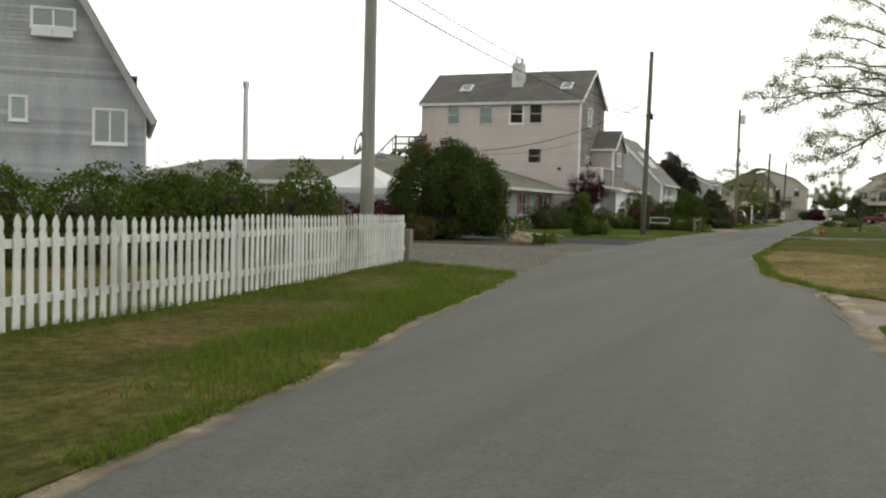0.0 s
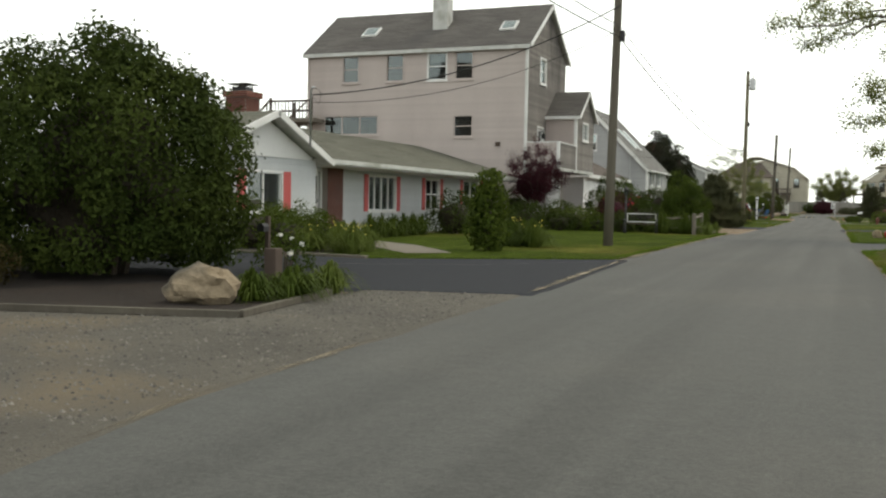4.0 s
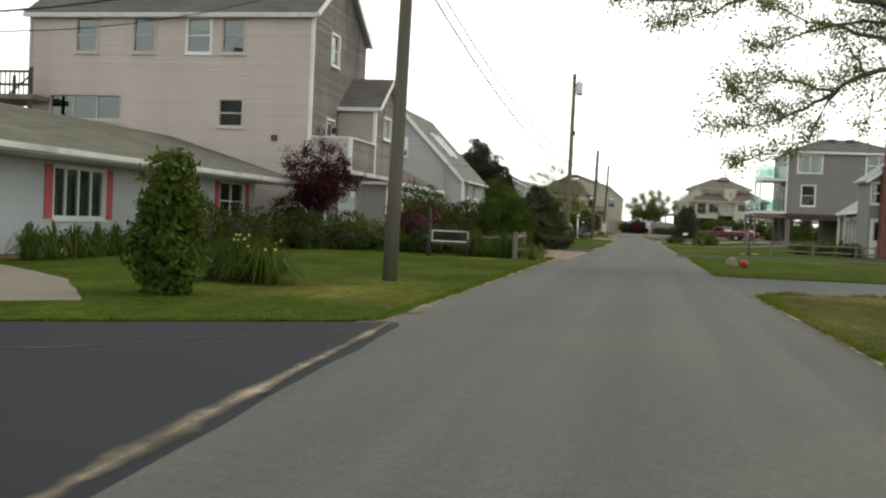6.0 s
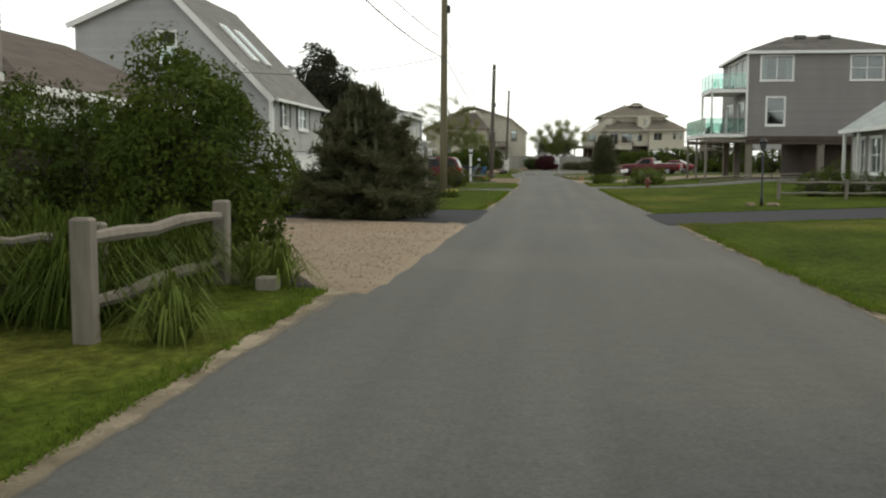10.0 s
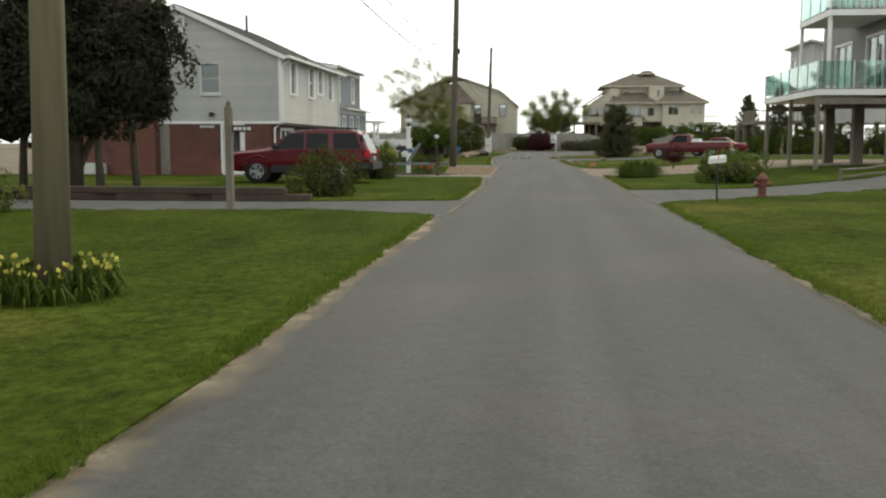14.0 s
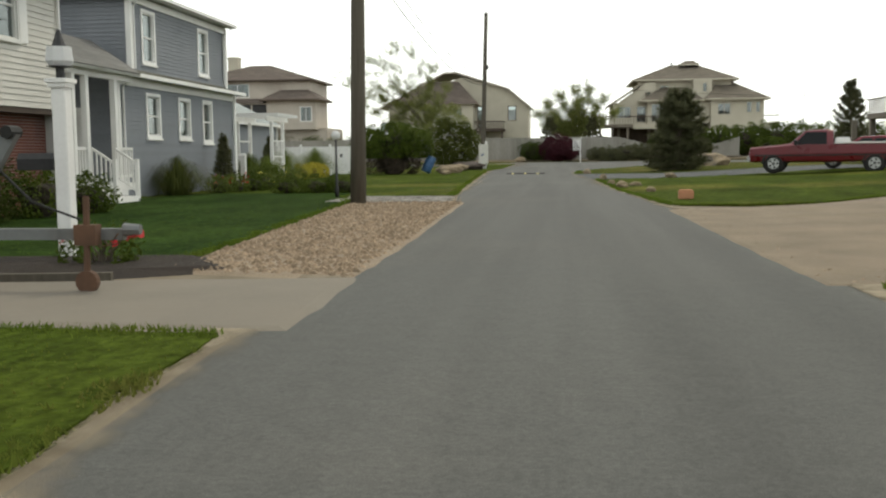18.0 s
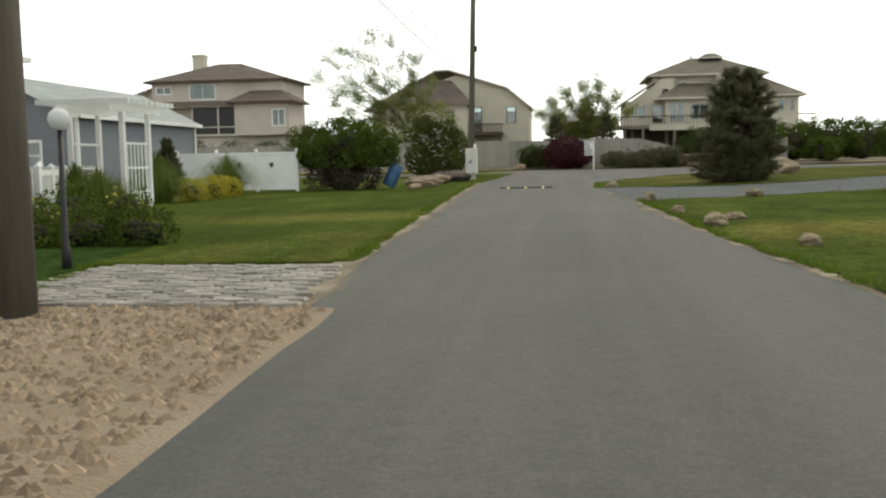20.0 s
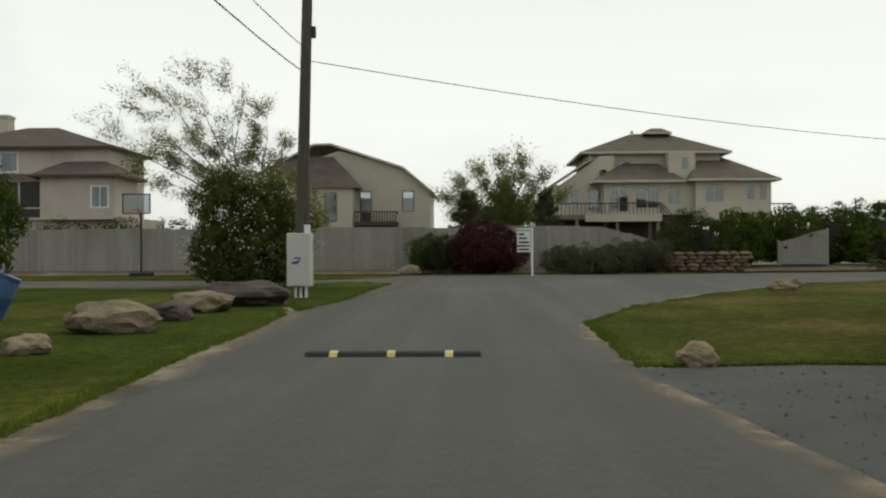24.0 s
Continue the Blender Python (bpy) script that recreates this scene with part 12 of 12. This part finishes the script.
def grass():
    r = random.Random(21)
    v, f = [], []

    def blade(x, y, h, lean=0.5):
        a = r.uniform(0, 6.28)
        w = r.uniform(0.006, 0.012)
        g = gz(x, y) + 0.018
        k = len(v)
        dx, dy = math.cos(a), math.sin(a)
        b = r.uniform(0, 6.28)
        s = h * lean * r.random()
        v.extend(((x - dx * w, y - dy * w, g), (x + dx * w, y + dy * w, g), (x + math.cos(b) * s, y + math.sin(b) * s, g + h)))
        f.append((k, k + 1, k + 2))
    for nm, m, o, lb in LAWNS:
        xs, ys = [p[0] for p in o], [p[1] for p in o]
        x0, x1, y0, y1 = max(min(xs), -9), min(max(xs), 9), max(min(ys), 1), min(max(ys), 192)
        if x1 <= x0 or y1 <= y0:
            continue
        n = int((x1 - x0) * (y1 - y0) * 80)
        tall = 1.5 if m == "dry_lawn" else 1.0
        for _ in range(n):
            x, y = r.uniform(x0, x1), r.uniform(y0, y1)
            if abs(x) > 3.5 and r.random() < (abs(x) - 3.5) / 8:
                continue
            if inside((x, y), o):
                blade(x, y, r.uniform(0.012, 0.027) * tall)
        for (xa, ya), (xb, yb) in zip(o, o[1:] + o[:1]):
            ln = math.hypot(xb - xa, yb - ya)
            if max(abs(xa), abs(xb)) > 14 or max(ya, yb) > 215:
                continue
            for _ in range(int(ln * 330)):
                k = r.random()
                j = abs(r.gauss(0, 0.09)) + 0.005
                nx, ny = (yb - ya) / ln, -(xb - xa) / ln
                c = r.choice((-1, 1)) * j
                x, y = xa + (xb - xa) * k + nx * c, ya + (yb - ya) * k + ny * c
                clump = noise.noise(Vector((x * 1.7, y * 1.7, 4)))
                if clump > -0.25 and (j < 0.05 + 0.14 * max(0.0, clump) or inside((x, y), o)):
                    blade(x, y, r.uniform(0.02, 0.055) * tall * (1 + 0.8 * clump), 1.1)
    ob = raw("grass", v, f, "blades")
    tagged(ob, "short green and yellowed grass blades on the lawns", "grass", "", "stuff")


grass()


def chips(name, outline, n, size, material, z, label, seed):
    """Loose stones lying on a drive."""
    r = random.Random(seed)
    xs, ys = [p[0] for p in outline], [p[1] for p in outline]
    v, f = [], []
    made = 0
    while made < n:
        x, y = r.uniform(max(min(xs), -8), max(xs)), r.uniform(min(ys), max(ys))
        made += 1
        if not inside((x, y), outline):
            continue
        s = size * r.uniform(0.4, 1.3)
        g = gz(x, y) + z
        a = r.uniform(0, 3.1)
        k = len(v)
        for i in range(4):
            b = a + i * 1.57 + r.uniform(-0.3, 0.3)
            v.append((x + math.cos(b) * s, y + math.sin(b) * s * 0.7, g))
        v.append((x + r.uniform(-0.3, 0.3) * s, y, g + s * r.uniform(0.4, 0.9)))
        f.extend((k + i, k + (i + 1) % 4, k + 4) for i in range(4))
    ob = raw(name, v, f, material)
    tagged(ob, label, "stones", "", "stuff")


chips("gravel", DRIVES[0][2], 26000, 0.02, "chip", 0.012, "loose grey gravel stones", 1)
chips("gravel", DRIVES[2][2], 9000, 0.02, "tan_chip", 0.015, "loose tan shell and gravel", 2)
chips("wood_chip", DRIVES[6][2], 9000, 0.045, "tan_chip", 0.012, "loose tan wood chip and pebbles", 3)
chips("gravel", DRIVES[12][2], 9000, 0.025, "blue_chip", 0.012, "loose blue-grey gravel", 4)
chips("gravel", DRIVES[11][2], 6000, 0.02, "tan_chip", 0.012, "loose tan gravel", 5)


def sett_apron():
    """Granite setts laid in rows across the mouth of the drive."""
    base = sheet("sett_apron", [(-2.85, 145.3), (-6.3, 145.3), (-6.5, 148.5), (-3.15, 148.7)], 0.004, "soil", "granite sett apron at the mouth of a drive", 0.05)
    r = random.Random(8)
    meshes = []
    for _ in range(5):
        bm = bmesh.new()
        lx, ly = 0.27, 0.115
        box(bm, 0, lx, 0, ly, -0.04, 0.028)
        bmesh.ops.bevel(bm, geom=[e for e in bm.edges if all(q.co.z > 0 for q in e.verts)], offset=0.015, segments=1, affect="EDGES")
        for q in bm.verts:
            q.co += Vector((r.uniform(-1, 1), r.uniform(-1, 1), r.uniform(-0.6, 0.6))) * 0.009
        me = bpy.data.meshes.new("sett")
        bm.to_mesh(me), bm.free()
        me.materials.append(M["cobble"])
        meshes.append(me)
    for j in range(22):
        y = 145.42 + j * 0.143
        x = -6.2 + (0.14 if j % 2 else 0) + r.uniform(-0.02, 0.02)
        while x < -3.2 - (j * 0.012):
            ob = new("sett", r.choice(meshes))
            ob.parent = base
            ob.location = (x, y + r.uniform(-0.012, 0.012), r.uniform(0.0, 0.012))
            x += 0.295


sett_apron()


def edge_grit(line, side, seed):
    """A thin ragged margin of blown sand and dirt along an edge of the road."""
    pts = []
    for (xa, ya), (xb, yb) in zip(line, line[1:]):
        k = max(1, int(math.hypot(xb - xa, yb - ya) / 0.6))
        pts += [Vector((xa + (xb - xa) * j / k, ya + (yb - ya) * j / k)) for j in range(k)]
    pts = [p for p in pts if 1 < p.y < 196]
    v, f, across = [], [], []
    cols = (-0.32, -0.1, 0.08, 0.26, 0.5, 0.85)
    for i, p in enumerate(pts):
        d = (pts[min(i + 1, len(pts) - 1)] - pts[max(i - 1, 0)]).normalized()
        n = Vector((d.y, -d.x)) * side
        wide = 0.24 + 0.75 * max(0.0, noise.noise(Vector((p.y * 0.13, seed, 1.5))) + 0.6 * noise.noise(Vector((p.y * 0.6, seed, 5.5))) + 0.1) + (0.8 if p.y > 158 else 0.3 if 113 < p.y < 128 and side > 0 else 0)
        wide *= 0.35 if side < 0 and 40 < p.y < 62 else 1.0
        for c in cols:
            q = p + n * c * (wide if c > 0 else 1)
            v.append((q.x, q.y, gz(q.x, q.y) + 0.009))
            across.append(max(0.0, c) / 0.85)
    w = len(cols)
    for i in range(len(pts) - 1):
        for j in range(w - 1):
            a = i * w + j
            f.append((a, a + 1, a + w + 1, a + w))
    ob = raw("sand_margin", v, f, "edge_sand")
    at = ob.data.attributes.new("across", "FLOAT", "POINT")
    at.data.foreach_set("value", across)
    setting("sand_margin", ob, "thin ragged margin of sand along the road")


edge_grit(ROAD_LEFT, 1, 3.0)
edge_grit(ROAD_RIGHT, -1, 8.0)


def sand_joint(pts, wide, seed):
    """Sand caught along the step between a drive and the road."""
    r = random.Random(seed)
    v, f, across = [], [], []
    cols = (-1.0, -0.35, 0.0, 0.35, 1.0)
    fine = []
    for (xa, ya), (xb, yb) in zip(pts, pts[1:]):
        k = max(2, int(math.hypot(xb - xa, yb - ya) / 0.3))
        fine += [Vector((xa + (xb - xa) * j / k, ya + (yb - ya) * j / k)) for j in range(k)]
    for i, p in enumerate(fine):
        d = (fine[min(i + 1, len(fine) - 1)] - fine[max(i - 1, 0)]).normalized()
        n = Vector((d.y, -d.x))
        w = wide * (0.7 + 0.7 * max(0, noise.noise(Vector((p.y * 0.5, seed, 2.5))) + 0.3))
        for c in cols:
            q = p + n * c * w
            v.append((q.x, q.y, gz(q.x, q.y) + 0.027))
            across.append(abs(c) * 0.62 + 0.02)
    m = len(cols)
    for i in range(len(fine) - 1):
        for j in range(m - 1):
            a = i * m + j
            f.append((a, a + 1, a + m + 1, a + m))
    ob = raw("sand_joint", v, f, "edge_sand")
    at = ob.data.attributes.new("across", "FLOAT", "POINT")
    at.data.foreach_set("value", across)
    setting("sand_margin", ob, "line of pale sand between a drive and the road")


bm = bmesh.new()
strip = [(-11.9, 40.98), (-9.0, 40.85), (-6.8, 40.6)]
for (xa, ya), (xb, yb) in zip(strip, strip[1:]):
    hexa(bm, [(xa, ya, -0.05), (xb, yb, -0.05), (xb, yb + 0.14, -0.05), (xa, ya + 0.14, -0.05), (xa, ya, 0.07), (xb, yb, 0.07), (xb, yb + 0.14, 0.07), (xa, ya + 0.14, 0.07)])
setting("edging", part("edging", bm, "concrete"), "low pale concrete edging behind the black drive")


for k, (nm, m, o, zz, lb) in enumerate(DRIVES):
    for pa, pb in zip(o, o[1:] + o[:1]):
        if m not in ("shells", "gravel") and (2 < pa[1] < 50 or 100 < pa[1] < 114 and pa[0] < 0) and math.hypot(pb[0] - pa[0], pb[1] - pa[1]) > 1.0 and near_road(pa) < 0.5 and near_road(pb) < 0.5:
            sand_joint([pa, pb], 0.2 if pa[1] < 50 else 0.14, 2.0 + k)


def verge_grass():
    """Long uncut grass in tufts on the verge before the picket fence."""
    r = random.Random(5)
    edge = [(3.0, 4.4), (2.4, 7.6), (1.95, 9.8), (0.85, 15.6), (0.3, 17.0), (-0.4, 17.6), (-2.2, 18.5)]
    v, f = [], []

    def tall_blade(x, y, h):
        a, b = r.uniform(0, 6.28), r.uniform(0, 6.28)
        w = r.uniform(0.0035, 0.007)
        s = h * r.uniform(0.1, 0.75)
        g = gz(x, y) + 0.012
        dx, dy, bx, by = math.cos(a) * w, math.sin(a) * w, math.cos(b) * s, math.sin(b) * s
        k = len(v)
        v.extend(((x - dx, y - dy, g), (x + dx, y + dy, g), (x + bx * 0.35 - dx * 0.7, y + by * 0.35 - dy * 0.7, g + h * 0.65), (x + bx * 0.35 + dx * 0.7, y + by * 0.35 + dy * 0.7, g + h * 0.65), (x + bx, y + by, g + h * r.uniform(0.8, 1.0))))
        f.extend(((k, k + 1, k + 3, k + 2), (k + 2, k + 3, k + 4)))
    o = LAWNS[0][2]
    made = 0
    while made < 62000:
        y = r.uniform(4.2, 18.6)
        x = r.uniform(-5.0, 3.0)
        made += 1
        if not inside((x, y), o):
            continue
        near = min(abs(x - (xa + (xb - xa) * (y - ya) / (yb - ya))) for (xa, ya), (xb, yb) in zip(edge, edge[1:]) if min(ya, yb) <= y <= max(ya, yb)) if 4.4 <= y <= 18.5 else 0.4
        fx = 0.45 - 0.123 * (y + 1) if y < 10.4 else -0.95 - 0.2047 * (y - 10.4)
        lush = noise.noise(Vector((x * 0.9, y * 0.6, 1))) * 0.9 + 0.15 + 0.6 * math.exp(-((near - 0.55) / 0.6) ** 2) + 0.6 * math.exp(-((x - fx) / 0.35) ** 2)
        if near < 0.08 or lush < 0.25 or r.random() > lush:
            continue
        tall_blade(x, y, r.uniform(0.06, 0.13) * min(1.3, 0.5 + lush * 0.7))
    ob = raw("verge_grass", v, f, "blades")
    tagged(ob, "long uncut green grass on the verge", "grass", "", "stuff")


verge_grass()


def crack(pts, w, material, label, seed, z=0.027):
    """A wandering sealed crack lying in the asphalt."""
    r = random.Random(seed)
    v, f = [], []
    for (xa, ya), (xb, yb) in zip(pts, pts[1:]):
        k = max(2, int(math.hypot(xb - xa, yb - ya) / 0.15))
        for j in range(k):
            u = j / k
            x, y = xa + (xb - xa) * u + r.uniform(-0.02, 0.02), ya + (yb - ya) * u + r.uniform(-0.02, 0.02)
            ww = w * r.uniform(0.4, 1.2)
            v += [(x, y - ww, gz(x, y) + z), (x, y + ww, gz(x, y) + z)]
    for i in range(len(v) // 2 - 1):
        f.append((2 * i, 2 * i + 2, 2 * i + 3, 2 * i + 1))
    ob = raw("pavement_crack", v, f, material)
    setting("pavement_crack", ob, label)


crack([(-11, 37.6), (-7, 38.3), (-4, 40.0), (-2.2, 42.8)], 0.03, "ink", "dark crack across the fresh asphalt drive", 1)

crack([(-1.7, 91.9), (-0.4, 91.6), (0.7, 91.8), (1.6, 91.6)], 0.012, "ink", "hairline crack across the road", 4, 0.005)

# ---- single bricks, laid last ----
for body, w, rows, ops, lim in BRICKS:
    bricks(body, w, rows, ops, limit=lim)
